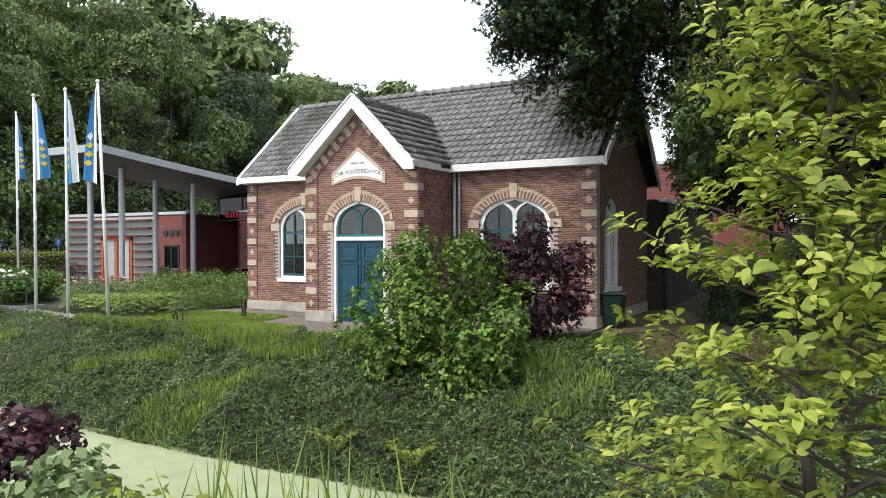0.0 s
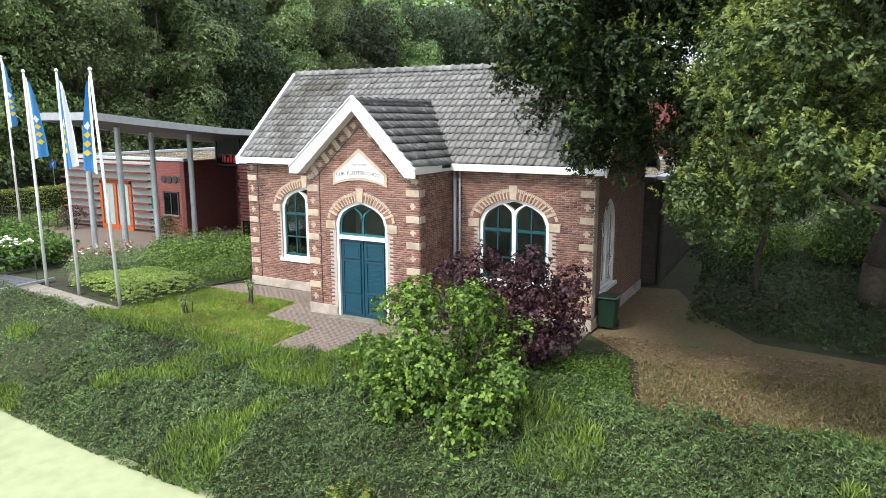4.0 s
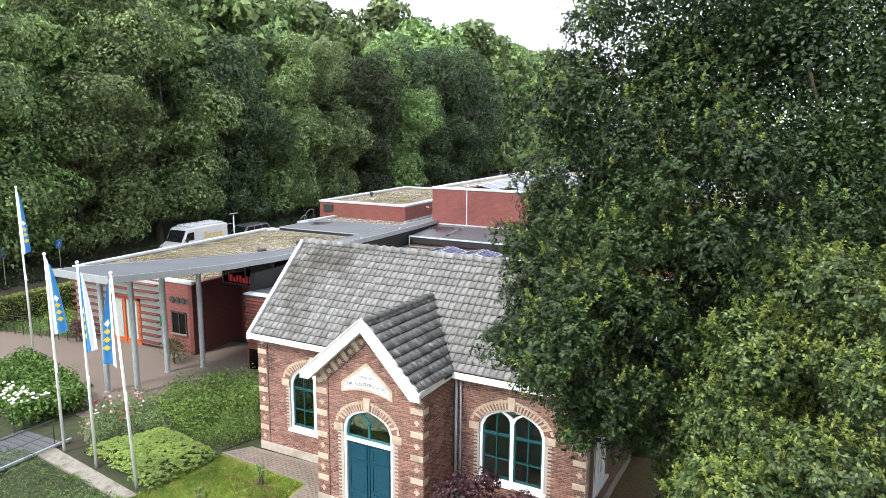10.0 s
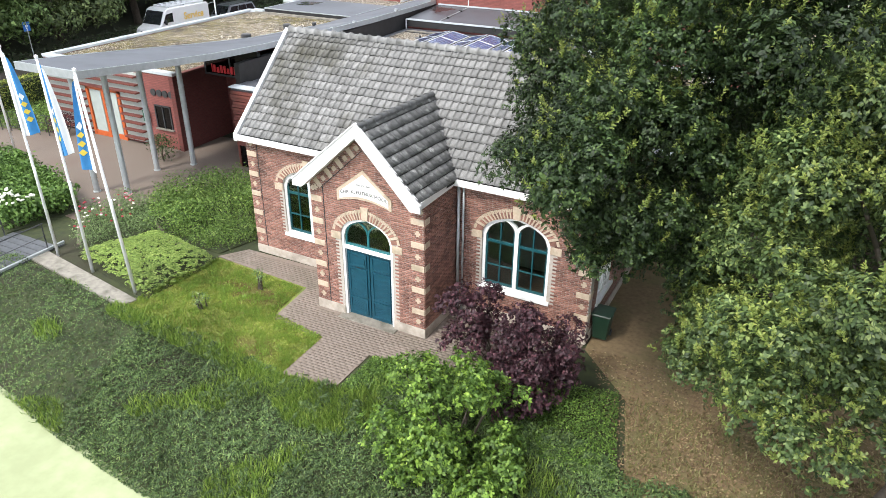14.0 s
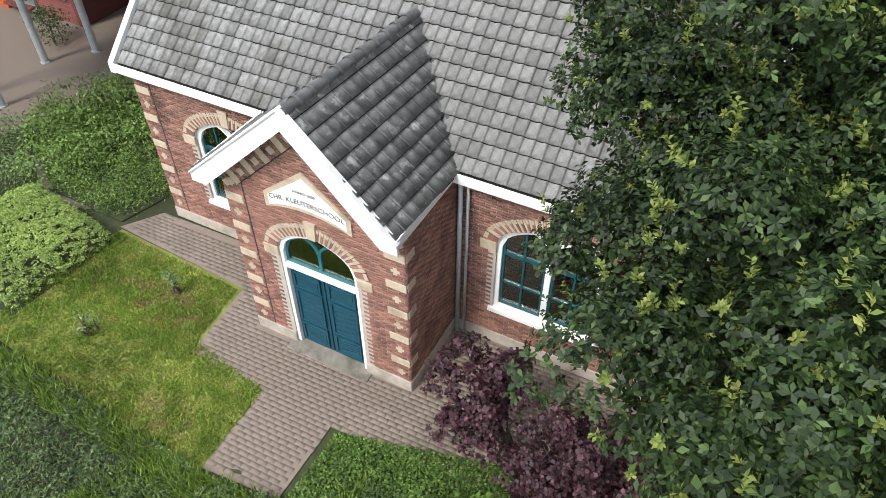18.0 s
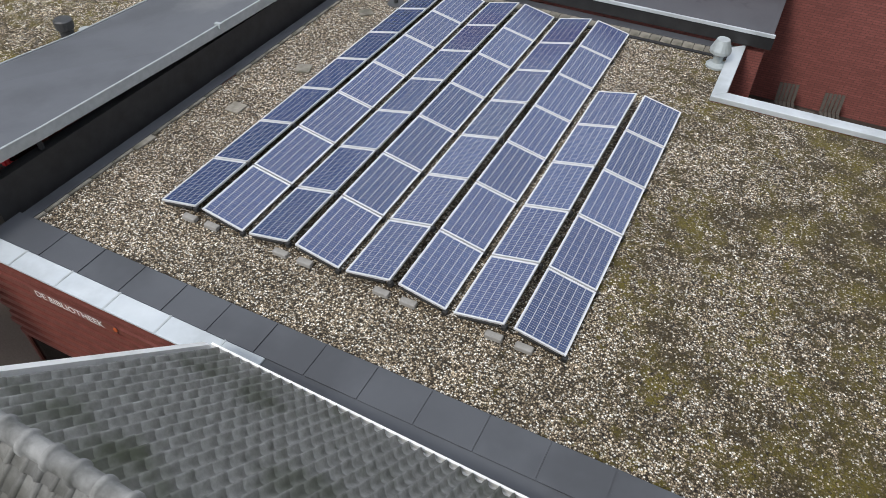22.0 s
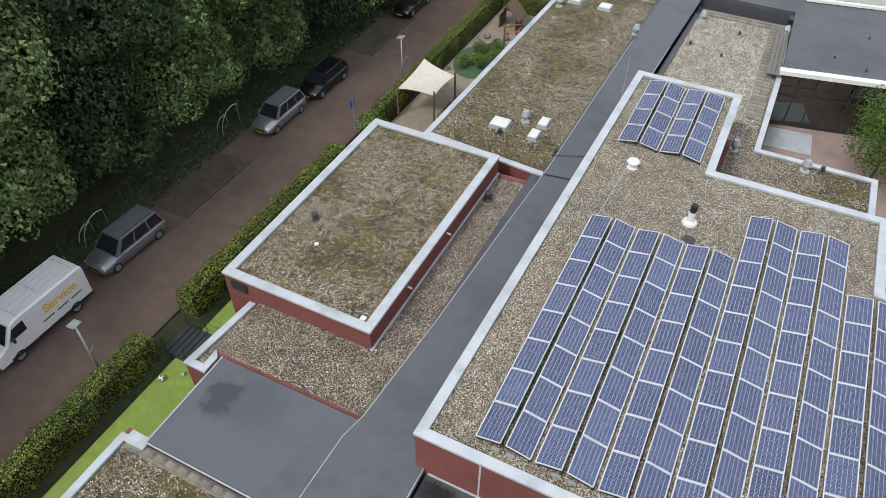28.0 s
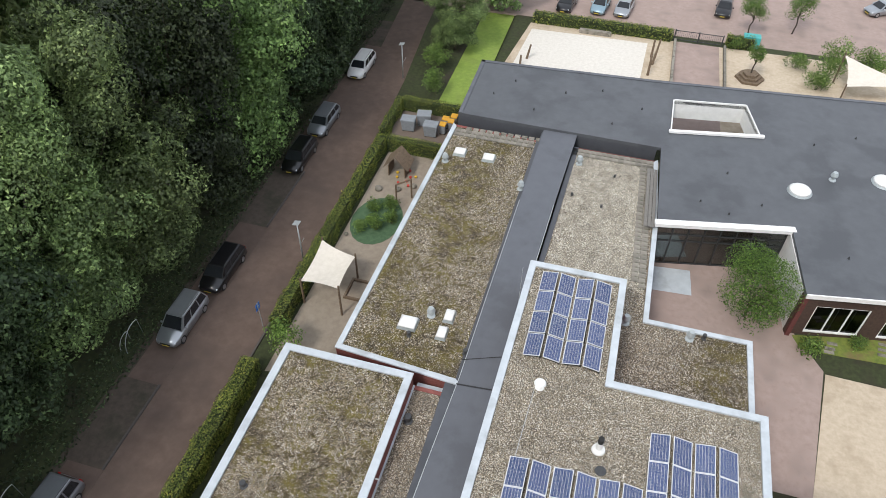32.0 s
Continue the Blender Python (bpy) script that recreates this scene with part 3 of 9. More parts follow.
def wall_holes(bm, a0, a1, z0, top, holes, place, thick, n=16):
    """A wall along an axis with arched holes (centre, half width, sill, spring, rise) that go through it. top(a) is its upper edge."""
    def cell(p):
        sweep(bm, [place(a, z, 0) for a, z in p], Vector(place(0, 0, thick)) - Vector(place(0, 0, 0)))
    cuts = sorted(holes)
    at = a0
    for c, w, sill, spring, rise in cuts:
        mids = [at] + [m for m in (BCX,) if at < m < c - w] + [c - w]
        for p, q in zip(mids, mids[1:]):
            cell([(p, z0), (q, z0), (q, top(q)), (p, top(p))])
        if sill > z0:
            cell([(c - w, z0), (c + w, z0), (c + w, sill), (c - w, sill)])
        for i in range(n):
            u, v = -1 + 2 * i / n, -1 + 2 * (i + 1) / n
            cell([(c + w * u, spring + arch(u, rise)), (c + w * v, spring + arch(v, rise)), (c + w * v, top(c + w * v)), (c + w * u, top(c + w * u))])
        at = c + w
    cell([(at, z0), (a1, z0), (a1, top(a1)), (at, top(at))])


def flat(z):
    return lambda a: z


def gable_y(a):
    return 4.1 + (RIDGE - 4.1) * (1 - abs(a - RY) / (RY - HY0)) - 0.12


def gable_bay(a):
    return 4.05 + 1.65 * (1 - abs(a - BCX) / (BCX - BX0))


WIN = ((-13.7, 1.0, 1.02, 2.72, 0.62), (-6.7, 1.0, 1.02, 2.72, 0.62))
DOOR = (-10.32, 0.83, 0.0, 2.66, 0.6)
SIDE = (18.95, 0.72, 0.92, 2.6, 0.75)
fx = lambda y, s: (lambda a, z, d: (a, y + s * d, z))
fy = lambda x, s: (lambda a, z, d: (x + s * d, a, z))
bm = B()
wall_holes(bm, HX0, BX0, 0, flat(EAVE - 0.1), WIN[:1], fx(HY0, 1), 0.3)
part("wall", bm, MORTAR, house, weld=True)
bm = B()
wall_holes(bm, BX1, HX1, 0, flat(EAVE - 0.1), WIN[1:], fx(HY0, 1), 0.3)
part("wall", bm, MORTAR, house, weld=True)
bm = B()
wall_holes(bm, BX0, BX1, 0, gable_bay, (DOOR,), fx(BY, 1), 0.3)
bay_wall = part("bay_wall", bm, MORTAR, house, weld=True)
part("bay_side", boxed(BX0, BY + 0.3, 0, BX0 + 0.3, HY0, EAVE - 0.1), MORTAR, house)
part("bay_side", boxed(BX1 - 0.3, BY + 0.3, 0, BX1, HY0, EAVE - 0.1), MORTAR, house)
OLDBRICK = brickwork("old brickwork", (0.17, 0.07, 0.05), (0.22, 0.1, 0.07), (0.3, 0.26, 0.22))
bm = B()
wall_holes(bm, HY0 + 0.3, HY1, 0, gable_y, (SIDE,), fy(HX1, -1), 0.3)
part("side_wall", bm, OLDBRICK, house, weld=True)
bm = B()
wall_holes(bm, HY0 + 0.3, HY1, 0, gable_y, (), fy(HX0, 1), 0.3)
part("side_wall", bm, OLDBRICK, house, weld=True)
part("back_wall", boxed(HX0 + 0.3, HY1 - 0.3, 0, HX1 - 0.3, HY1, EAVE - 0.1), OLDBRICK, house)
ROOM = surf("interior plaster", (0.36, 0.35, 0.29), (0.46, 0.44, 0.37), 3, 0.9, 0.05)
part("interior_floor", box(boxed(HX0 + 0.3, HY0 + 0.3, -0.02, HX1 - 0.3, HY1 - 0.3, 0.05), BX0 + 0.3, BY + 0.3, -0.02, BX1 - 0.3, HY0 + 0.3, 0.05), surf("interior floor boards", (0.07, 0.045, 0.028), (0.11, 0.07, 0.04), 4, 0.6, 0.1), house)
part("interior_ceiling", boxed(HX0 + 0.3, HY0 + 0.3, 4.0, HX1 - 0.3, HY1 - 0.3, 4.06), ROOM, house)
part("interior_wall", boxed(HX0 + 0.3, HY0 + 3.2, 0.05, HX1 - 0.3, HY0 + 3.3, 4.0), ROOM, house)

# plinth, pieces proud of the walls
for x0, x1, y, s in ((HX0 - 0.02, BX0 - 0.02, HY0, -1), (BX1 + 0.02, HX1 + 0.02, HY0, -1), (BX0 - 0.02, DOOR[0] - DOOR[1], BY, -1), (DOOR[0] + DOOR[1], BX1 + 0.02, BY, -1)):
    part("plinth", boxed(x0, y - 0.03, 0, x1, y + 0.005, 0.3), PLINTH, house, bevel=0.01)
for x in (BX0 - 0.03, BX1 - 0.005):
    part("plinth", boxed(x, BY + 0.005, 0, x + 0.035, HY0 - 0.03, 0.3), PLINTH, house, bevel=0.01)
part("plinth", boxed(HX1 - 0.005, HY0 + 0.01, 0, HX1 + 0.03, HY1, 0.3), PLINTH, house)

# quoins: long stones and small crosses up the corners
QZ = [0.74, 1.42, 2.10, 2.78, 3.46]
QUOINS = []


def quoin(x0, x1, y, z, side):
    bm = boxed(x0, y - 0.022, z, x1, y + 0.01, z + 0.18)
    if side:
        xs = x1 if side > 0 else x0
        box(bm, xs - 0.01 if side > 0 else xs - 0.02, y + 0.01, z, xs + 0.02 if side > 0 else xs + 0.01, y + 0.27, z + 0.18)
    part("quoin", bm, STONE, house, bevel=0.008)
    QUOINS.append((x0 - 0.02, x1 + 0.02, z - 0.01, z + 0.19, y))


def cross(x, y, z):
    bm = boxed(x - 0.085, y - 0.012, z - 0.032, x + 0.085, y + 0.004, z + 0.032)
    box(bm, x - 0.04, y - 0.013, z - 0.085, x + 0.04, y + 0.003, z + 0.085)
    part("cross_stone", bm, STONE, house)
    QUOINS.append((x - 0.1, x + 0.1, z - 0.04, z + 0.04, y))


for x0, x1, y, side in ((HX0, HX0 + 0.38, HY0, -1), (HX1 - 0.38, HX1, HY0, 1), (BX0, BX0 + 0.38, BY, -1), (BX1 - 0.4, BX1, BY, 1)):
    for z in QZ:
        quoin(x0, x1, y, z, side)
    for z in [0.5] + [q + 0.43 for q in QZ]:
        cross((x0 + x1) / 2, y, z)
# flat black strips beside the corners, standing in for a groove's shade
for x, y in ((HX0 + 0.42, HY0), (BX0 + 0.42, BY)):
    part("downpipe_groove", boxed(x, y - 0.012, 0.3, x + 0.03, y + 0.004, 4.0), BLACKF, house)

# arches of stone and brick over the openings
ARCHES = []


def arch_ring(c, w, spring, rise, y, n=47):
    """Thin stones and bricks by turns round an arched head; the stones of the outer half run on."""
    def outer(u):
        return c + (w + 0.27) * u, spring + arch(u, rise + 0.27) + 0.02
    for i in range(n):
        u, v = -1 + 2 * i / n, -1 + 2 * (i + 1) / n
        g = 0.004
        a, b2 = (c + w * (u + g), spring + arch(u + g, rise)), (c + w * (v - g), spring + arch(v - g, rise))
        d, e = outer(v - g), outer(u + g)
        if abs(i - n // 2) == 1:
            continue
        key = i == n // 2
        if key:
            a, b2, d, e = (c - 0.085, a[1] - 0.03), (c + 0.085, b2[1] - 0.03), (c + 0.12, d[1] + 0.06), (c - 0.12, e[1] + 0.06)
        f = y - 0.05 if key else y - 0.03
        bm = sweep(B(), [(a[0], f, a[1]), (b2[0], f, b2[1]), (d[0], f, d[1]), (e[0], f, e[1])], (0, y + 0.005 - f, 0))
        part("keystone" if key else "voussoir", bm, STONE if i % 2 == 1 or key else BRICK1, house)
        if not key and i % 2 == 0:
            q = lambda p, r: (p[0] + (r[0] - p[0]) * 0.7, y - 0.033, p[1] + (r[1] - p[1]) * 0.7)
            part("voussoir", sweep(B(), [q(a, e), q(b2, d), (d[0], y - 0.033, d[1]), (e[0], y - 0.033, e[1])], (0, 0.034, 0)), STONE, house)
    for s in (-1, 1):
        x0, x1 = sorted((c + s * w, c + s * (w + 0.32)))
        part("springer", boxed(x0, y - 0.034, spring - 0.2, x1, y + 0.003, spring + 0.02), STONE, house, bevel=0.008)
    ARCHES.append((c, w, spring, rise, y))


for c, w, sill, spring, rise in WIN:
    arch_ring(c, w, spring, rise, HY0)
arch_ring(DOOR[0], DOOR[1], DOOR[3], DOOR[4], BY, 43)


def arch_outline(c, w, z0, spring, rise, n=20, inset=0.0):
    w2 = w - inset
    out = [(c - w2, z0 + inset)] + [(c + w2 * u, spring + arch(u, rise) - inset) for u in [-1 + 2 * i / n for i in range(n + 1)]] + [(c + w2, z0 + inset)]
    return out


def arch_frame(bm, c, w, z0, spring, rise, wid, place, d0, d1, bottom=True, n=20):
    """A frame of that width that follows the arched opening."""
    o, i = arch_outline(c, w, z0, spring, rise, n), arch_outline(c, w, z0, spring, rise, n, wid)
    if not bottom:
        i[0], i[-1] = (i[0][0], z0), (i[-1][0], z0)
    k = len(o)
    for j in range(k if bottom else k - 1):
        a, b2 = j, (j + 1) % k
        sweep(bm, [place(*o[a], d0), place(*o[b2], d0), place(*i[b2], d0), place(*i[a], d0)], Vector(place(0, 0, d1)) - Vector(place(0, 0, d0)))


def bars(bm, place, d0, d1, rects):
    for a0, a1, z0, z1 in rects:
        sweep(bm, [place(a0, z0, d0), place(a1, z0, d0), place(a1, z1, d0), place(a0, z1, d0)], Vector(place(0, 0, d1)) - Vector(place(0, 0, d0)))


def arched_window(c, w, sill, spring, rise, place, two=True):
    """White outer frame with a forked mullion, teal sashes, panes and a sill."""
    win = part("window", (lambda bm: (arch_frame(bm, c, w, sill, spring, rise, 0.09, place, 0.02, 0.16), bm)[1])(B()), WHITE, house, "white painted arched window")
    bm = B()
    mw = 0.055
    bars(bm, place, 0.025, 0.15, [(c - mw, c + mw, sill + 0.09, spring + 0.12)])
    for s in (-1, 1):
        prev = None
        for k in range(7):
            t = k / 6
            a = c + s * 0.4 * w * t ** 1.5
            z = spring + 0.1 + (arch(0.4, rise) - 0.13) * t ** 0.62
            if prev:
                pa, pz = prev
                sweep(bm, [place(pa - 0.05, pz, 0.025), place(pa + 0.05, pz, 0.025), place(a + 0.05, z, 0.025), place(a - 0.05, z, 0.025)], Vector(place(0, 0, 0.15)) - Vector(place(0, 0, 0.025)))
            prev = (a, z)
    if two:
        part("mullion", bm, WHITE, win)
    else:
        bm.free()
        bm = B()
        bars(bm, place, 0.025, 0.15, [(c - 0.06, c + 0.06, sill + 0.09, spring + 0.1)])
        for s in (-1, 1):
            sweep(bm, [place(c - 0.06, spring + 0.08, 0.025), place(c + 0.06, spring + 0.08, 0.025), place(c + s * 0.3 + 0.05, spring + 0.5, 0.025), place(c + s * 0.3 - 0.05, spring + 0.5, 0.025)], Vector(place(0, 0, 0.15)) - Vector(place(0, 0, 0.025)))
        part("mullion", bm, WHITE, win)
    for s in (-1, 1):
        a0, a1 = sorted((c + s * mw, c + s * (w - 0.09)))
        mid = (a0 + a1) / 2
        bm = B()
        tz = spring + rise * 0.25
        bars(bm, place, 0.06, 0.11, [(a0, a0 + 0.05, sill + 0.09, tz), (a1 - 0.05, a1, sill + 0.09, tz), (a0, a1, sill + 0.09, sill + 0.16), (a0, a1, spring - 0.3, spring - 0.22), (mid - 0.018, mid + 0.018, sill + 0.16, spring + rise * 0.55), (a0, a1, sill + 0.68, sill + 0.715)])
        part("sash", bm, SASH if two else WHITE, win, "teal painted sash" if two else "")
    bm = B()
    o = arch_outline(c, w, sill, spring, rise, 20, 0.03)
    sweep(bm, [place(a, z, 0.085) for a, z in o], Vector(place(0, 0, 0.006)) - Vector(place(0, 0, 0)))
    pane = part("pane", bm, GLASS, win)
    pane.visible_shadow = False
    bm = B()
    bars(bm, place, -0.09, 0.1, [(c - w - 0.08, c + w + 0.08, sill - 0.1, sill + 0.01)])
    part("window_sill", bm, WHITE, win, "white painted sill", bevel=0.008)
    return win


for wdef in WIN:
    arched_window(*wdef, fx(HY0 + 0.03, 1))
arched_window(*SIDE, fy(HX1 - 0.03, -1), two=False)
part("springer", boxed(HX1 - 0.01, SIDE[0] - 0.8, 2.6, HX1 + 0.015, SIDE[0] - SIDE[1] - 0.02, 2.75), STONE, house)

# the door with its fanlight
c, w, _, spring, rise = DOOR
bm = B()
arch_frame(bm, c, w, 0.0, spring, rise, 0.075, fx(BY, 1), 0.02, 0.2, bottom=False)
bars(bm, fx(BY, 1), 0.01, 0.2, [(c - w + 0.07, c + w - 0.07, 2.2, 2.3)])
door = part("door", bm, WHITE, house, "white framed double door with fanlight")
for s in (-1, 1):
    a0, a1 = sorted((c + s * 0.012, c + s * (w - 0.076)))
    leaf = part("door_leaf", boxed(a0, BY + 0.1, 0.03, a1, BY + 0.15, 2.2), TEAL, door, "teal panelled door leaf", bevel=0.006)
    for z0, z1 in ((0.16, 0.62), (0.74, 1.58), (1.7, 2.06)):
        bm = boxed(a0 + 0.1, BY + 0.085, z0, a1 - 0.1, BY + 0.101, z1)
        for k in range(5):
            t = k / 5
            zz = z0 + 0.05 + (z1 - z0 - 0.18) * t
            sweep(bm, [(a0 + 0.14, BY + 0.072, zz if s > 0 else zz + 0.1), (a1 - 0.14, BY + 0.072, zz + 0.1 if s > 0 else zz), (a1 - 0.14, BY + 0.072, zz + (0.14 if s > 0 else 0.04)), (a0 + 0.14, BY + 0.072, zz + (0.04 if s > 0 else 0.14))], (0, 0.016, 0))
        for f0, f1, g0, g1 in ((a0 + 0.075, a1 - 0.075, z0 - 0.03, z0 + 0.015), (a0 + 0.075, a1 - 0.075, z1 - 0.015, z1 + 0.03), (a0 + 0.075, a0 + 0.115, z0, z1), (a1 - 0.115, a1 - 0.075, z0, z1)):
            box(bm, f0, BY + 0.06, g0, f1, BY + 0.101, g1)
        part("door_panel", bm, TEAL, leaf)
    part("letter_plate", boxed((a0 + a1) / 2 - 0.1, BY + 0.09, 1.62, (a0 + a1) / 2 + 0.1, BY + 0.1, 1.66), DARKM, leaf) if s < 0 else None
bm = B()
arch_frame(bm, c, w - 0.075, 2.3, spring, rise - 0.07, 0.06, fx(BY, 1), 0.08, 0.14)
bars(bm, fx(BY, 1), 0.08, 0.14, [(c - 0.03, c + 0.03, 2.36, spring + 0.1)])
for s in (-1, 1):
    prev = None
    for k in range(7):
        t = k / 6
        p = (c + s * 0.3 * t ** 1.4, spring + 0.05 + (arch(0.36, rise) - 0.16) * t ** 0.6)
        if prev:
            sweep(bm, [(prev[0] - 0.03, BY + 0.08, prev[1]), (prev[0] + 0.03, BY + 0.08, prev[1]), (p[0] + 0.03, BY + 0.08, p[1]), (p[0] - 0.03, BY + 0.08, p[1])], (0, 0.06, 0))
        prev = p
part("fanlight", bm, TEALF, door, "teal arched fanlight frame")
pane = part("pane", sweep(B(), [(a, BY + 0.105, z) for a, z in arch_outline(c, w - 0.08, 2.3, spring, rise - 0.08)], (0, 0.006, 0)), GLASS, door)
pane.visible_shadow = False
part("doorstep", boxed(c - 0.95, BY - 0.25, -0.02, c + 0.95, BY + 0.3, 0.03), CONC, house, "worn grey doorstep", bevel=0.01)

# the name stone over the door
SX, SZ = BCX - 0.02, 3.78
out = [(SX - 0.86, SZ - 0.12), (SX - 0.86, SZ + 0.2), (SX, SZ + 0.88), (SX + 0.86, SZ + 0.2), (SX + 0.86, SZ - 0.12)]
low = [(SX + 0.86 - 1.72 * k / 10, SZ - 0.12 + 0.16 * (1 - (2 * k / 10 - 1) ** 2)) for k in range(11)]
name_stone = part("name_stone", sweep(B(), [(x, BY - 0.035, z) for x, z in out[:-1] + low[:-1]], (0, 0.04, 0)), STONE, house, "gabled sandstone name plaque")
inn = [(SX - 0.77, SZ - 0.04), (SX - 0.77, SZ + 0.17), (SX, SZ + 0.76), (SX + 0.77, SZ + 0.17), (SX + 0.77, SZ - 0.04)]
low2 = [(SX + 0.77 - 1.54 * k / 10, SZ - 0.04 + 0.15 * (1 - (2 * k / 10 - 1) ** 2)) for k in range(11)]
part("name_panel", sweep(B(), [(x, BY - 0.043, z) for x, z in inn[:-1] + low2[:-1]], (0, 0.012, 0)), WHITE, name_stone)


def lettering(text, size, m, material, parent, name="lettering", bend=None, bold=0.0):
    """Words as a mesh, set at the pose m."""
    cu = bpy.data.curves.new(name, "FONT")
    cu.body, cu.size, cu.extrude, cu.align_x = text, size, 0.002, "CENTER"
    cu.offset = bold
    tmp = new(name, cu)
    me = bpy.data.meshes.new_from_object(tmp.evaluated_get(bpy.context.evaluated_depsgraph_get()))
    bpy.data.objects.remove(tmp)
    if bend:
        for v in me.vertices:
            v.co.y += bend * v.co.x ** 2
    me.transform(m)
    me.materials.clear()
    me.materials.append(material)
    return link_part(new(name, me), parent)


INK = surf("dark lettering", (0.05, 0.05, 0.05), (0.08, 0.08, 0.08), 5, 0.7, 0)
lettering("CHR. KLEUTERSCHOOL", 0.14, pose(SX, BY - 0.046, SZ + 0.19, 90), INK, name_stone, bend=-0.14)
lettering("ANNO 1889", 0.085, pose(SX, BY - 0.046, SZ + 0.42, 90), INK, name_stone)

# stones under the bay's verge
GAB = math.atan2(1.65, 1.8)
for s in (-1, 1):
    for k in range(9):
        t = 0.1 + 0.84 * k / 8
        x, z = BCX + s * 1.8 * t, 4.05 + 1.65 * (1 - t) - 0.3
        m = pose(x, BY - 0.018, z, 0, math.degrees(GAB) * s, 0)
        bm = boxed(-0.075 if k % 2 else -0.07, 0, -0.13 if k % 2 else -0.06, 0.075 if k % 2 else 0.07, 0.022, 0.16 if k % 2 else 0.07)
        bm.transform(m)
        part("verge_stone", bm, STONE, house)
        QUOINS.append((x - 0.09, x + 0.09, z - 0.12, z + 0.12, BY))
    # black strip painted in place of the shadow line below the stones
    bm = B()
    x0, z0, x1, z1 = BCX + s * 0.02, 4.05 + 1.65 - 0.52, BCX + s * 1.42, 4.05 + 1.65 * (1 - 1.4 / 1.8) - 0.52
    sweep(bm, [(x0, BY - 0.014, z0), (x1, BY - 0.014, z1), (x1, BY - 0.014, z1 + 0.03), (x0, BY - 0.014, z0 + 0.03)], (0, 0.016, 0))
    part("shadow_course", bm, BLACKF, house)

# roof planes under the tiles


def plane_pts(pts, thick=0.08):
    return sweep(B(), pts, (0, 0, -thick))


RX0, RX1 = HX0 - 0.06, HX1 + 0.25
EY0, EY1 = 17.32, 23.35
EZ0 = EAVE + 0.02
part("roof", plane_pts([(RX0, EY0, EZ0), (RX1, EY0, EZ0), (RX1, RY, RIDGE), (RX0, RY, RIDGE)]), UNDER, house)
EZ1 = RIDGE - (EY1 - RY) * (RIDGE - EZ0) / (RY - EY0)
part("roof", plane_pts([(RX0, RY, RIDGE), (RX1, RY, RIDGE), (RX1, EY1, EZ1), (RX0, EY1, EZ1)]), UNDER, house)
BAYZ, BAYE = 5.86, 4.2
BYF = 15.36
BWS = {-1: 2.04, 1: 1.78}
yv = EY0 + (BAYZ - EZ0) / ((RIDGE - EZ0) / (RY - EY0))
for s in (-1, 1):
    BW = BWS[s]
    part("bay_roof", plane_pts([(BCX, BYF, BAYZ), (BCX + s * BW, BYF, BAYE), (BCX + s * BW, EY0 + 0.05, BAYE), (BCX, yv, BAYZ)]), UNDER, house)

# white gutters, bargeboards and their returns
for x0, x1 in ((RX0 - 0.05, BCX - BWS[-1] - 0.02), (BCX + BWS[1] + 0.02, RX1 + 0.02)):
    bm = boxed(x0, EY0 - 0.12, EAVE - 0.16, x1, EY0 - 0.09, EAVE + 0.03)
    box(bm, x0, EY0 - 0.09, EAVE - 0.16, x1, HY0 + 0.02, EAVE - 0.12)
    part("gutter", bm, WHITE, house, "white boxed gutter")
    part("gutter_bed", boxed(x0, EY0 - 0.088, EAVE - 0.119, x1, EY0 + 0.16, EAVE - 0.07), GUTTER, house)
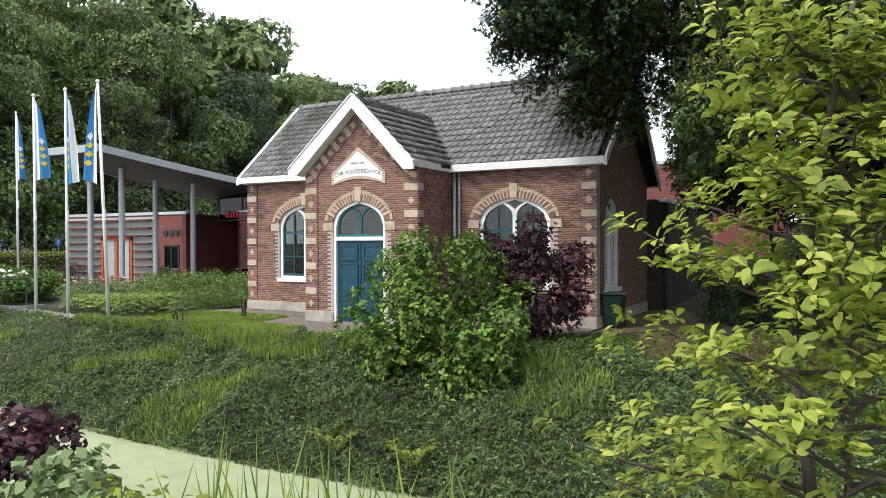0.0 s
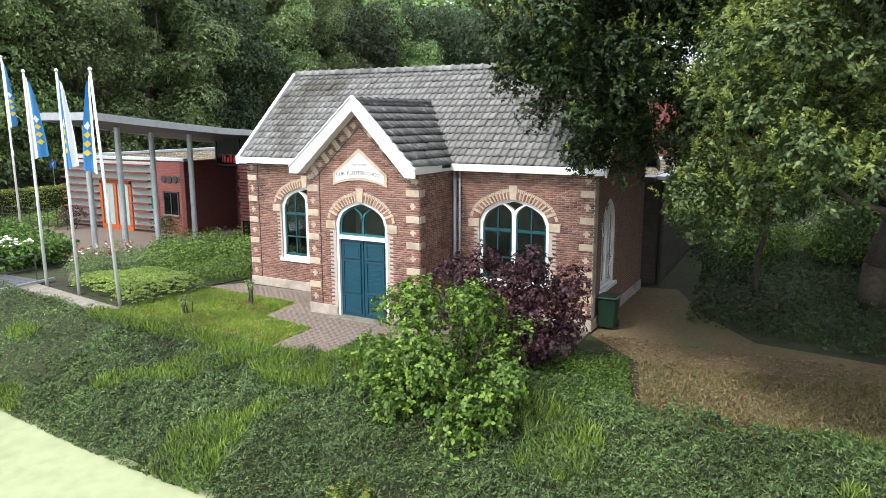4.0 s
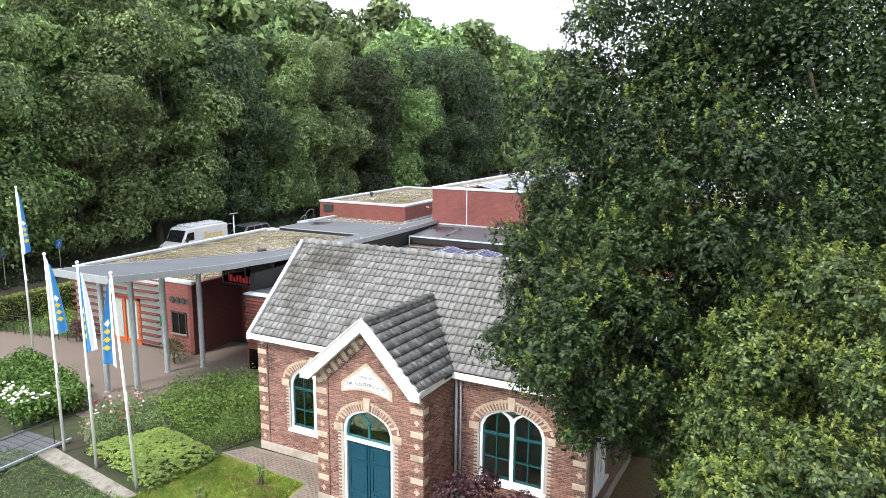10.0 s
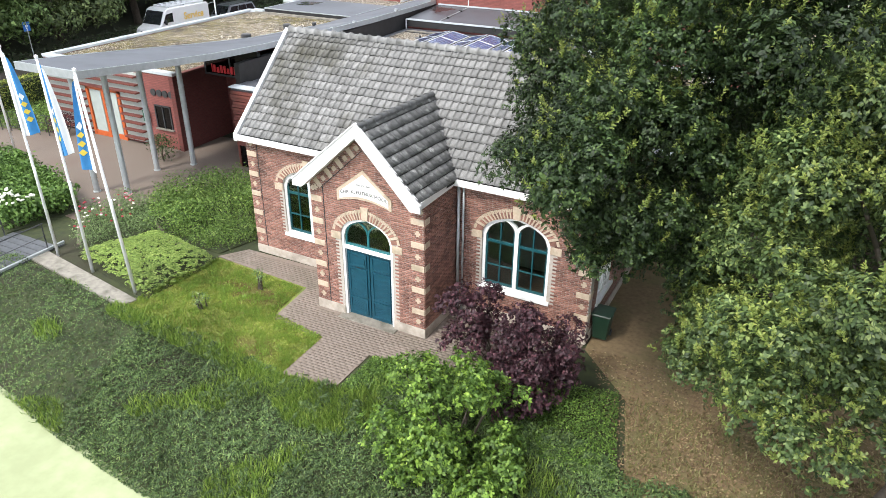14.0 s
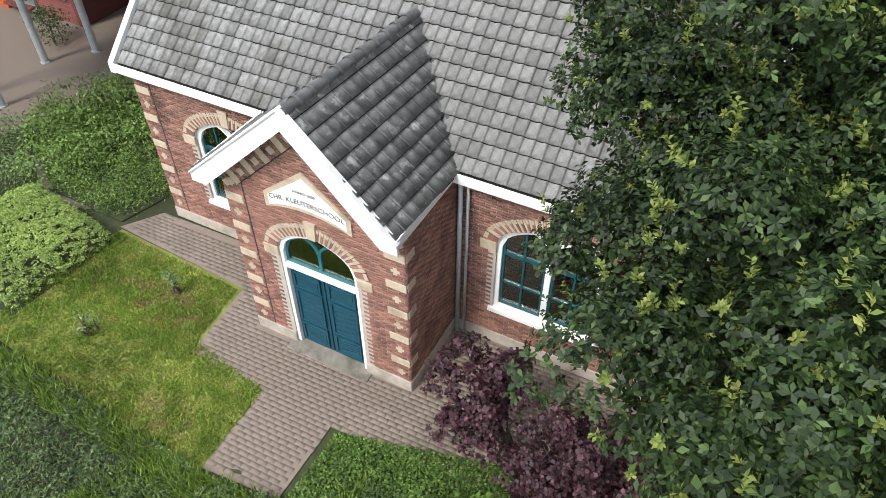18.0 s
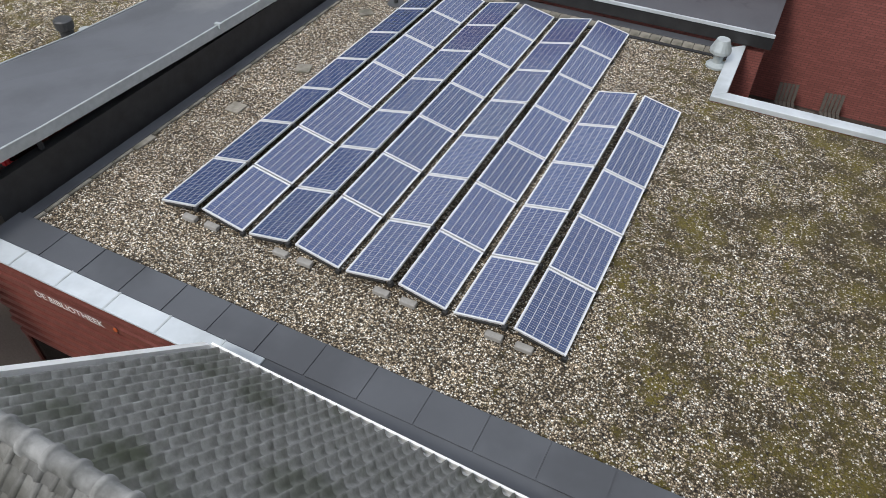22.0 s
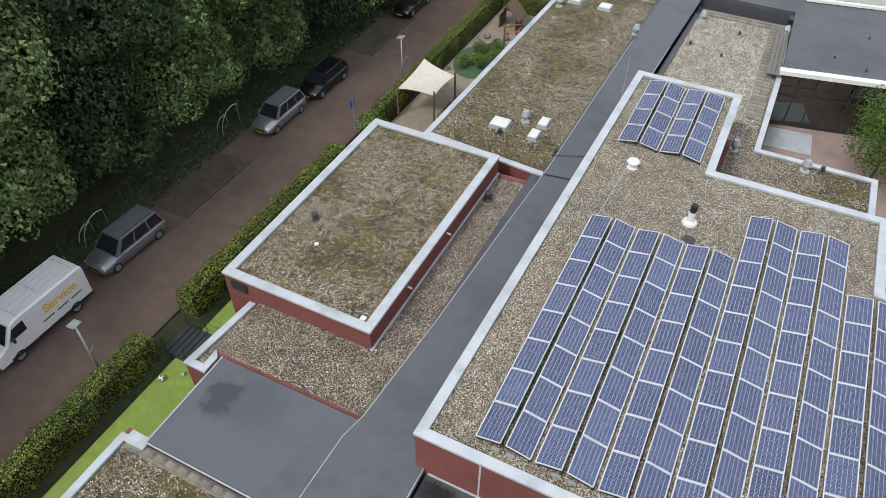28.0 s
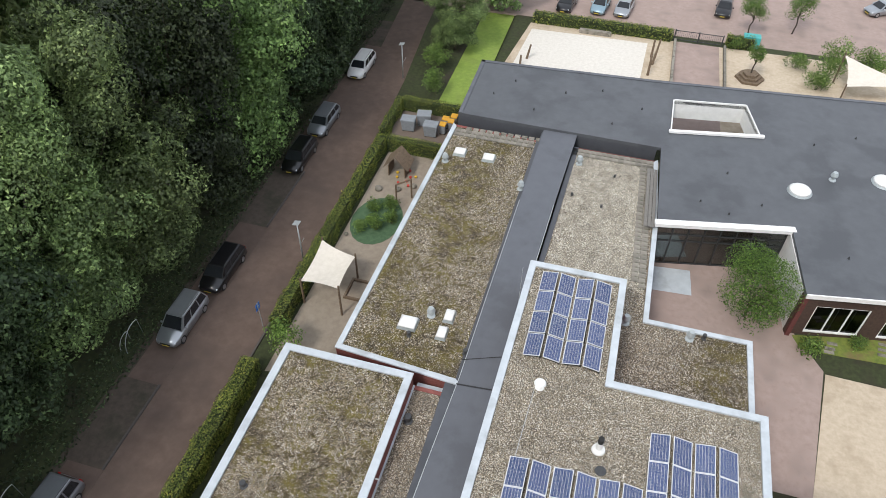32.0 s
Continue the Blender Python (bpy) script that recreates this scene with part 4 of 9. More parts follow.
for s in (-1, 1):
    BW = BWS[s]
    xo = BCX + s * (BW + 0.07)
    xs = sorted((xo, xo - s * 0.03))
    bm = boxed(xs[0], BYF, EAVE - 0.16, xs[1], EY0 - 0.09, EAVE + 0.03)
    xs = sorted((xo - s * 0.03, BCX + s * (BX1 - BCX)))
    box(bm, xs[0], BYF, EAVE - 0.16, xs[1], EY0 - 0.09, EAVE - 0.12)
    part("gutter", bm, WHITE, house, "white boxed gutter")
    xs = sorted((xo - s * 0.03, BCX + s * (BW - 0.12)))
    part("gutter_bed", boxed(xs[0], BYF + 0.02, EAVE - 0.119, xs[1], EY0 - 0.1, EAVE - 0.07), GUTTER, house)
    bm = B()
    a, b2 = (BCX, BAYZ + 0.12), (BCX + s * (BW + 0.09), BAYE - 0.12 + 0.12)
    sweep(bm, [(a[0], BYF - 0.05, a[1]), (b2[0], BYF - 0.05, b2[1] - 0.06), (b2[0], BYF - 0.05, b2[1] - 0.24), (b2[0] - s * 0.3, BYF - 0.05, b2[1] - 0.24), (a[0], BYF - 0.05, a[1] - 0.36)], (0, 0.06, 0))
    sweep(bm, [(a[0], BYF + 0.01, a[1] - 0.3), (b2[0] - s * 0.28, BYF + 0.01, b2[1] - 0.22), (b2[0] - s * 0.28, BYF + 0.01, b2[1] - 0.25), (a[0], BYF + 0.01, a[1] - 0.34)], (0, BY - BYF, 0))
    part("bargeboard", bm, WHITE, house, "broad white bargeboard")
    part("verge_cap", sweep(B(), [(a[0], BYF - 0.08, a[1] + 0.03), (b2[0], BYF - 0.08, b2[1] - 0.03), (b2[0], BYF - 0.08, b2[1] - 0.07), (a[0], BYF - 0.08, a[1] - 0.01)], (0, 0.14, 0)), WHITE, house)
    xe = RX0 if s < 0 else RX1
    for ye, ze in ((EY0, EZ0), (EY1, EZ1)):
        t = 0.03 * s
        bm = sweep(B(), [(xe + t, ye - (0.1 if ye < RY else -0.1), ze + 0.0), (xe + t, RY, RIDGE + 0.12), (xe + t, RY, RIDGE - 0.16), (xe + t, ye - (0.1 if ye < RY else -0.1), ze - 0.22)], ((0.13 if s < 0 else 0.06) * s, 0, 0))
        part("bargeboard", bm, WHITE, house, "white verge board")
part("gutter", box(boxed(RX0, EY1 - 0.02, EZ1 - 0.1, RX1, EY1 + 0.1, EZ1 - 0.06), RX0, EY1 + 0.1, EZ1 - 0.1, RX1, EY1 + 0.14, EZ1 + 0.04), WHITE, house, "white back gutter")

# downpipes in the corners beside the bay
for x in (BX1 + 0.1,):
    bm = tube(B(), (x, HY0 - 0.1, 0.02), (x, HY0 - 0.1, EAVE - 0.16), 0.045, n=12)
    tube(bm, (x + 0.14, HY0 - 0.08, 0.02), (x + 0.14, HY0 - 0.08, EAVE - 0.16), 0.03, n=10)
    part("downpipe", bm, GALV, house, "grey zinc downpipe", smooth=True)

# ---- the flat-roofed theatre behind the school ----
theatre = thing("theatre", "low red brick theatre with flat gravel roofs", "building", (-22, 40, 0))


def coping(x0, y0, x1, y1, z, h=0.14, label=""):
    return part("coping", boxed(x0, y0, z - h, x1, y1, z), COPING, theatre, label, bevel=0.012)


def block(name, x0, y0, x1, y1, z, wall, top, parapet=0.14, cw=0.3, sides="nesw", z0=-0.3):
    """Brick walls, a roof bed inside a parapet, and pale copings on the sides named."""
    t = 0.28
    for r in ((x0, y0, x1, y0 + t), (x0, y1 - t, x1, y1), (x0, y0 + t, x0 + t, y1 - t), (x1 - t, y0 + t, x1, y1 - t)):
        part(name + "_wall", boxed(r[0], r[1], z0, r[2], r[3], z - 0.12), wall, theatre)
    part(name + "_roof", boxed(x0 + t - 0.02, y0 + t - 0.02, z - parapet - 0.3, x1 - t + 0.02, y1 - t + 0.02, z - parapet), top, theatre)
    o = 0.05
    if "s" in sides:
        coping(x0 - o, y0 - o, x1 + o, y0 + cw, z)
    if "n" in sides:
        coping(x0 - o, y1 - cw, x1 + o, y1 + o, z)
    if "w" in sides:
        coping(x0 - o, y0 + cw, x0 + cw, y1 - cw, z)
    if "e" in sides:
        coping(x1 - cw, y0 + cw, x1 + o, y1 - cw, z)


def lshape(name, pts, z, wall, top, parapet, skip=(), cw=0.3, z0=-0.3, clad={}):
    """The same for an outline with notches, anticlockwise; skip names the edges that have no coping."""
    n = len(pts)
    P = [Vector((x, y)) for x, y in pts]

    def inset(d):
        out = []
        for i in range(n):
            a, b2, c2 = P[i - 1], P[i], P[(i + 1) % n]
            u, v = (b2 - a).normalized(), (c2 - b2).normalized()
            nu, nv = Vector((-u.y, u.x)), Vector((-v.y, v.x))
            k = 1 + nu.dot(nv)
            out.append(b2 + (nu + nv) * (d / k) if k > 0.01 else b2 + nu * d)
        return out
    q, r, o = inset(0.28), inset(cw), inset(-0.05)
    for i in range(n):
        j = (i + 1) % n
        part(name + "_wall", slab(B(), [P[i], P[j], q[j], q[i]], z0, z - 0.12), clad.get(i, wall), theatre)
        if i not in skip:
            part("coping", slab(B(), [o[i], o[j], r[j], r[i]], z - 0.14, z), COPING, theatre, bevel=0.01)
    part(name + "_roof", slab(B(), inset(0.26), z - parapet - 0.3, z - parapet), top, theatre)


# low wing with the solar panels, round the small court
lshape("low_wing", [(-22.0, 23.75), (-3.9, 23.75), (-3.9, 36.15), (-10.0, 36.15), (-10.0, 38.98), (-22.0, 38.98)], 3.56, RED, GRAVL, 0.16, skip=(0, 4, 5), clad={0: OLIVE, 1: OLIVE})
for k in range(24):
    part("board", boxed(-4.55, 23.72, 0.05 + 0.14 * k, -3.88, 23.752, 0.175 + 0.14 * k), OLIVE, theatre)
    part("board", boxed(-3.902, 23.78, 0.05 + 0.14 * k, -3.87, 30.0, 0.175 + 0.14 * k), OLIVE, theatre)
part("downpipe", tube(B(), (-3.95, 23.66, 0), (-3.95, 23.66, 3.4), 0.045, n=10), BLACK, theatre)
part("edge_strip", boxed(-22.0, 23.7, 3.4, -4.2, 24.8, 3.53), BITDARK, theatre, "dark felt edge strip")
part("edge_strip", boxed(-22.0, 38.2, 3.38, -10.3, 38.4, 3.43), BLACKF, theatre)
part("flashing", box(boxed(-22.0, 24.3, 3.43, -21.7, 38.98, 3.47), -21.7, 38.66, 3.43, -10.0, 38.98, 3.47), BITDARK, theatre)
# mossy west wing
block("west_wing", -34.05, 23.95, -25.55, 39.55, 3.62, RED, GRAVW, 0.16, sides="sw")
part("edge_strip", boxed(-33.7, 38.75, 3.4, -26.0, 39.25, 3.5), CONC, theatre, "mossy concrete edging")
# dark felt link roof and the low gravel roof round the rooflight box
part("link_wall", boxed(-33.0, 39.55, -0.3, -25.7, 44.0, 3.5), RED, theatre)
part("link_roof", boxed(-32.75, 39.3, 3.5, -25.55, 44.0, 3.74), BITUMEN, theatre, "grey felt roof", bevel=0.02)
part("link_fascia", boxed(-32.8, 39.22, 3.42, -25.6, 39.28, 3.7), BLACKF, theatre)
part("edge_trim", box(boxed(-32.82, 39.2, 3.72, -25.95, 39.27, 3.765), -32.82, 39.27, 3.72, -32.74, 44.0, 3.765), GALV, theatre)
lshape("north_wing", [(-34.2, 43.1), (-33.1, 43.1), (-33.1, 44.0), (-24.6, 44.0), (-24.4, 61.95), (-33.8, 61.95), (-33.8, 47.3)], 3.62, RED, GRAVL, 0.16, skip=(2, 3, 4, 5))
# high box
block("stage_box", -35.35, 47.5, -27.2, 61.9, 4.77, RED, GRAVW, 0.16, cw=0.42)
part("box_plinth", boxed(-27.25, 47.44, 3.46, -27.1, 61.9, 3.56), COPING, theatre)
part("box_grille", boxed(-34.9, 47.4, 3.9, -34.0, 47.47, 4.45), DARKM, theatre, "dark louvre grille")
# far west wing
lshape("far_wing", [(-32.75, 63.2), (-24.5, 62.6), (-24.2, 88.6), (-31.95, 88.9)], 3.75, RED, GRAVW, 0.14, skip=(1, 2), cw=0.32)
part("edge_flashing", slab(B(), [(-24.86, 62.64), (-24.48, 62.62), (-24.18, 88.6), (-24.55, 88.6)], 3.58, 3.66), BITDARK, theatre)
part("gap_wall", boxed(-27.1, 61.95, 2.4, -24.6, 62.5, 3.05), COPING, theatre)
# hall with its notches
HALL = [(-22.42, 42.9), (-1.0, 42.9), (-1.0, 57.9), (-7.7, 57.9), (-7.7, 63.1), (-15.9, 63.1), (-15.9, 71.1), (-22.0, 71.1)]
lshape("hall", HALL, 6.84, RED, GRAVH, 0.15, cw=0.38)
part("hall_seam", boxed(-19.85, 42.87, 4.2, -19.78, 42.895, 6.7), COPING, theatre)
part("gutter_strip", boxed(-21.9, 42.84, 4.28, -9.4, 42.9, 4.36), COPING, theatre)
# dark lean-to slab along the hall
bm = sweep(B(), [(-22.0, 38.95, 4.02), (-22.0, 42.9, 4.26), (-22.0, 42.9, 4.14), (-22.0, 38.95, 3.86)], (12.65, 0, 0))
part("lean_to_roof", bm, BITDARK, theatre, "dark felt lean-to roof", bevel=0.015)
part("lean_to_wall", boxed(-21.95, 39.05, -0.3, -9.45, 42.85, 3.9), RED, theatre)
part("fascia", boxed(-22.0, 38.9, 3.6, -9.3, 38.96, 3.98), BLACKF, theatre)
part("edge_trim", boxed(-22.0, 38.86, 3.96, -9.3, 38.93, 4.05), COPING, theatre)
# spine roof: twisted long strip that rises into the entrance canopy
SP_Y = [16.8, 18.5, 20.5, 23.0, 26.0, 30.0, 35.0, 39.5, 43.0, 44.2, 50.0, 57.0, 63.0, 71.0, 80.0, 90.3]
SP_L = [(-25.1, 5.62), (-25.5, 5.4), (-25.75, 5.15), (-25.85, 4.85), (-25.9, 4.5), (-25.92, 4.1), (-25.92, 3.86), (-25.9, 3.82), (-25.85, 3.82), (-25.6, 3.8), (-25.2, 3.86), (-24.9, 3.92), (-24.6, 3.95), (-24.5, 4.0), (-24.35, 4.05), (-24.15, 4.1)]
SP_R = [(-22.1, 5.63), (-22.1, 5.45), (-22.1, 5.25), (-22.1, 5.02), (-22.1, 4.84), (-22.1, 4.7), (-22.1, 4.58), (-22.1, 4.55), (-22.12, 4.55), (-22.45, 4.5), (-22.42, 4.4), (-22.4, 4.3), (-22.38, 4.2), (-22.0, 4.15), (-21.7, 4.15), (-21.25, 4.15)]
bm = B()
prev = None
for y, (xl, zl), (xr, zr) in zip(SP_Y, SP_L, SP_R):
    ring = [bm.verts.new(p) for p in ((xl, y, zl), (xr, y, zr), (xr, y, zr - 0.2), (xl, y, zl - 0.2))]
    if prev:
        for i in range(4):
            bm.faces.new((prev[i], prev[(i + 1) % 4], ring[(i + 1) % 4], ring[i]))
    else:
        bm.faces.new(ring)
    prev = ring
bm.faces.new(prev[::-1])
part("spine_roof", bm, BITUMEN, theatre, "long twisted grey felt roof strip")
bm = B()
for (y0, (xa, za)), (y1, (xb, zb)) in zip(list(zip(SP_Y, SP_R))[:8], list(zip(SP_Y, SP_R))[1:9]):
    sweep(bm, [(xa + 0.01, y0, za + 0.02), (xb + 0.01, y1, zb + 0.02), (xb + 0.01, y1, zb - 0.24), (xa + 0.01, y0, za - 0.24)], (0.05, 0, 0))
for (y0, (xa, za)), (y1, (xb, zb)) in zip(list(zip(SP_Y, SP_L))[:6], list(zip(SP_Y, SP_L))[1:7]):
    sweep(bm, [(xa - 0.06, y0, za + 0.02), (xb - 0.06, y1, zb + 0.02), (xb - 0.06, y1, zb - 0.24), (xa - 0.06, y0, za - 0.24)], (0.05, 0, 0))
box(bm, -25.16, 16.72, 5.38, -22.04, 16.8, 5.65)
for side, y0, y1 in (("l", 39.0, 90.0), ("r", 43.0, 90.0)):
    edge = B()
    pts = [(x, y, z) for y, (x, z) in zip(SP_Y, SP_L if side == "l" else SP_R) if y0 <= y <= y1]
    for (xa, ya, za), (xb, yb, zb) in zip(pts, pts[1:]):
        sweep(edge, [(xa - 0.02, ya, za + 0.005), (xa + 0.02, ya, za + 0.005), (xb + 0.02, yb, zb + 0.005), (xb - 0.02, yb, zb + 0.005)], (0, 0, 0.03))
    part("edge_trim", edge, GALV, theatre)
part("canopy_edge", bm, GALV, theatre, "pale steel canopy edge")
part("spine_wall", boxed(-22.4, 24.5, -0.3, -22.12, 43.0, 4.3), BLACKF, theatre, "black felt upstand")
part("spine_wall", boxed(-24.3, 63.2, -0.3, -22.6, 90.0, 3.85), BITDARK, theatre)
part("spine_wall", boxed(-25.4, 44.0, -0.3, -22.6, 63.2, 3.6), BITDARK, theatre)
# columns under the canopy
for x, y, zt in ((-25.2, 18.75, 5.2), (-23.95, 19.2, 5.1), (-24.85, 21.6, 4.86), (-23.95, 22.85, 4.78)):
    bm = lathe(B(), x, y, [(0.15, 0), (0.15, 0.04), (0.115, 0.05), (0.115, zt)], 16)
    part("column", bm, GALV, theatre, "grey galvanised round column", smooth=False)
# front of the west wing: louvres, orange door, window
for k in range(9):
    z = 0.25 + k * 0.37
    for x0, x1 in ((-33.95, -31.35), (-29.0, -27.7)):
        part("louvre", boxed(x0, 23.62, z, x1, 23.9, z + 0.07), REDP, theatre)
    if z > 2.2:
        part("louvre", boxed(-31.35, 23.62, z, -29.0, 23.9, z + 0.07), REDP, theatre)
PANEL = surf("grey-green cladding", (0.33, 0.37, 0.345), (0.4, 0.44, 0.41), 4, 0.6, 0.05)
part("cladding", boxed(-33.9, 23.86, 0.1, -27.65, 23.94, 3.4), PANEL, theatre, "grey-green cladding panels")
ddoor = part("double_door", box(box(box(box(boxed(-31.3, 23.78, 0, -31.15, 23.9, 2.4), -29.2, 23.78, 0, -29.05, 23.9, 2.4), -31.3, 23.78, 2.3, -29.05, 23.9, 2.44), -30.25, 23.78, 0, -30.1, 23.9, 2.3), -31.15, 23.8, 0, -29.2, 23.88, 0.25), WOODO, theatre, "orange painted double door")
for x0, x1 in ((-31.15, -30.25), (-30.1, -29.2)):
    part("pane", boxed(x0 + 0.1, 23.82, 0.25, x1 - 0.1, 23.84, 2.3), PANEL, ddoor)
wdw = part("window", box(box(box(boxed(-27.0, 23.9, 0.95, -26.93, 23.98, 2.05), -26.07, 23.9, 0.95, -26.0, 23.98, 2.05), -26.53, 23.9, 0.95, -26.47, 23.98, 2.05), -27.0, 23.9, 1.98, -26.0, 23.98, 2.05), DARKM, theatre, "dark framed window")
part("pane", boxed(-26.95, 23.93, 0.95, -26.05, 23.942, 2.0), CARGLASS, wdw)
part("window_sill", boxed(-27.05, 23.84, 0.88, -25.95, 23.97, 0.95), CONC, wdw)
for k in range(4):
    bm = tube(B(), (-26.9 + 0.36 * k, 23.95, 2.62), (-26.9 + 0.36 * k, 23.9, 2.62), 0.16, n=18)
    part("round_plate", bm, DARKM, theatre)
part("corner_post", boxed(-25.75, 23.88, 0, -25.5, 24.2, 3.45), REDDARK, theatre)
part("letter_box", boxed(-27.62, 23.72, 1.2, -27.38, 23.9, 1.75), surf("green enamel", (0.01, 0.09, 0.05), (0.015, 0.12, 0.065), 5, 0.4, 0.03), theatre, "green enamelled letter box", bevel=0.02)
# recessed entrance
part("recess_wall", boxed(-25.55, 27.2, -0.3, -22.3, 27.5, 3.2), REDDARK, theatre)
part("recess_side", boxed(-25.56, 24.2, 0, -25.5, 27.2, 3.45), REDDARK, theatre)
for x in (-25.0, -23.7):
    d = part("entrance_door", boxed(x, 27.1, 0, x + 0.95, 27.2, 2.15), REDDARK, theatre, "dark red entrance door")
    part("handle", boxed(x + 0.8, 27.05, 1.0, x + 0.86, 27.1, 1.15), ALU, d)
glz = part("clerestory", box(box(box(boxed(-25.5, 25.9, 3.25, -25.42, 25.98, 4.5), -24.0, 25.9, 3.25, -23.92, 25.98, 4.5), -22.3, 25.9, 3.25, -22.2, 25.98, 4.5), -25.5, 25.9, 3.2, -22.2, 25.98, 3.28), DARKM, theatre, "dark framed clerestory glazing")
part("pane", boxed(-25.5, 25.93, 3.25, -22.2, 25.945, 4.5), CARGLASS, glz)
REDSIGN = surf("red sign letters", (0.55, 0.02, 0.03), (0.6, 0.03, 0.04), 5, 0.4, 0)
sign = part("sign", boxed(-25.0, 25.84, 3.36, -24.96, 25.88, 3.74), REDSIGN, theatre, "red letter sign shapes")
for k in range(10):
    part("sign_bar", boxed(-24.9 + 0.2 * k, 25.84, 3.36, -24.77 + 0.2 * k, 25.88, 3.7 - 0.1 * (k % 3 == 1)), REDSIGN, sign)
# red boarded front beside the school, under a pale flashing, with the library's name on it
part("bay_glass", boxed(-21.9, 23.66, 0, -15.4, 23.7, 1.0), CARGLASS, theatre)
for k in range(17):
    z = 1.0 + 0.142 * k
    part("board", boxed(-21.95 + 0.12 * (k % 4 == 1), 23.6 - 0.05 * (k % 2), z, -15.3, 23.745, z + 0.115), REDP, theatre)
for x in (-21.95, -20.3, -18.65, -17.0, -15.4):
    part("post", boxed(x, 23.62, 0, x + 0.09, 23.7, 1.0), REDP, theatre)
lib = part("sign_board", boxed(-20.45, 23.535, 3.08, -18.2, 23.55, 3.29), REDP, theatre)
lettering("DE BIBLIOTHEEK", 0.235, pose(-19.4, 23.53, 3.1, 90), WHITE, lib)
part("sign_dot", tube(B(), (-18.22, 23.535, 3.22), (-18.22, 23.52, 3.22), 0.05, n=12), WOODO, lib, "orange dot")
part("edge_flashing", boxed(-22.05, 23.62, 3.5, -15.25, 24.06, 3.56), COPING, theatre, "pale metal edge flashing", bevel=0.01)
for k in range(5):
    part("flashing_joint", boxed(-20.9 + 1.2 * k, 23.61, 3.562, -20.86 + 1.2 * k, 24.065, 3.568), GALV, theatre)
for k in range(13):
    part("felt_lap", boxed(-21.6 + 1.02 * k, 24.07, 3.5, -20.62 + 1.02 * k, 24.78, 3.545 + 0.004 * (k % 2)), BITDARK, theatre)

# low gravel roof east of the spine, with the court parapet
lshape("court_wing", [(-15.9, 63.1), (-7.35, 63.1), (-7.35, 71.0), (-13.9, 71.0), (-13.9, 80.0), (-14.4, 88.6), (-21.3, 88.6), (-21.9, 71.1), (-15.9, 71.1)], 3.7, RED, GRAVL, 0.15, skip=(0, 5, 6, 7, 8), cw=0.3)
part("edge_flashing", slab(B(), [(-21.92, 71.15), (-21.52, 71.15), (-20.92, 88.6), (-21.32, 88.6)], 3.55, 3.62), BITDARK, theatre)
part("pale_bed", slab(B(), [(-21.3, 73.5), (-14.35, 73.5), (-14.9, 87.6), (-21.0, 87.6)], 3.5, 3.58), GRAVP, theatre, "pale gravel bed")

# ---- the school beyond, dark felt roof ----
school = thing("primary_school", "modern school with a dark felt roof", "building", (-10, 90, 0))
ROOFP = [(-31.8, 89.7), (-14.6, 89.5), (-14.0, 79.9), (-4.4, 81.9), (-3.9, 75.6), (22, 80), (26, 103.5), (12, 103.0), (0, 101.6), (-16, 100.0), (-31.9, 99.0)]
GAPP = [(-13.6, 92.1), (-6.4, 93.5), (-7.4, 97.9), (-13.6, 97.0)]
SR = surf("school roofing felt", (0.078, 0.083, 0.092), (0.096, 0.102, 0.112), 1.0, 0.5, 0.06, 30, (0.066, 0.07, 0.078), 0.22, (0.5, 0.62))
# the felt in four pieces round the open light well
for pts in ([ROOFP[0], ROOFP[1], (-14.3, 89.5), (-13.6, 92.1), (-13.6, 97.0), (-13.7, 100.2), ROOFP[9], ROOFP[10]],
            [(-14.3, 89.5), ROOFP[2], ROOFP[3], (-4.3, 84.0), (-6.4, 93.5), (-13.6, 92.1)],
            [(-13.6, 97.0), (-7.4, 97.9), (-7.6, 100.9), (-13.7, 100.2)],
            [(-4.3, 84.0), ROOFP[3], ROOFP[4], ROOFP[5], ROOFP[6], ROOFP[7], ROOFP[8], (-7.6, 100.9), (-7.4, 97.9), (-6.4, 93.5)]):
    part("roof", slab(B(), pts, 4.05, 4.35), SR, school, "dark grey felt roof")
WELL = surf("white well lining", (0.68, 0.68, 0.66), (0.78, 0.78, 0.76), 2, 0.6, 0.05)
for a, b2 in zip(GAPP, GAPP[1:] + GAPP[:1]):
    d = (Vector(b2) - Vector(a)).normalized()
    nrm = Vector((d.y, -d.x)) * 0.1
    part("light_well_wall", slab(B(), [a, b2, (b2[0] + nrm.x, b2[1] + nrm.y), (a[0] + nrm.x, a[1] + nrm.y)], 2.6, 4.5), WELL, school)
part("light_well_beam", sweep(B(), [(-13.8, 91.75, 4.4), (-6.0, 93.2, 4.4), (-6.05, 93.5, 4.4), (-13.85, 92.05, 4.4)], (0, 0, 0.2)), WHITE, school)
for i in (8, 9, 7, 10):
    a, b2 = ROOFP[i], ROOFP[(i + 1) % 11]
    d = (Vector(b2) - Vector(a)).normalized()
    nrm = Vector((-d.y, d.x)) * 0.35
    part("roof_edge", slab(B(), [a, b2, (b2[0] + nrm.x, b2[1] + nrm.y), (a[0] + nrm.x, a[1] + nrm.y)], 4.3, 4.42), BITUMEN, school)
SW = REDDARK
for a, b2 in ((ROOFP[0], (-14.6, 89.5)), (ROOFP[10], ROOFP[0]), (ROOFP[9], ROOFP[10]), (ROOFP[3], ROOFP[4])):
    d = (Vector(b2) - Vector(a)).normalized()
    nrm = Vector((-d.y, d.x)) * 0.3
    part("wall", slab(B(), [a, b2, (b2[0] + nrm.x, b2[1] + nrm.y), (a[0] + nrm.x, a[1] + nrm.y)], -0.2, 4.05), BITDARK if a == ROOFP[0] else SW, school)
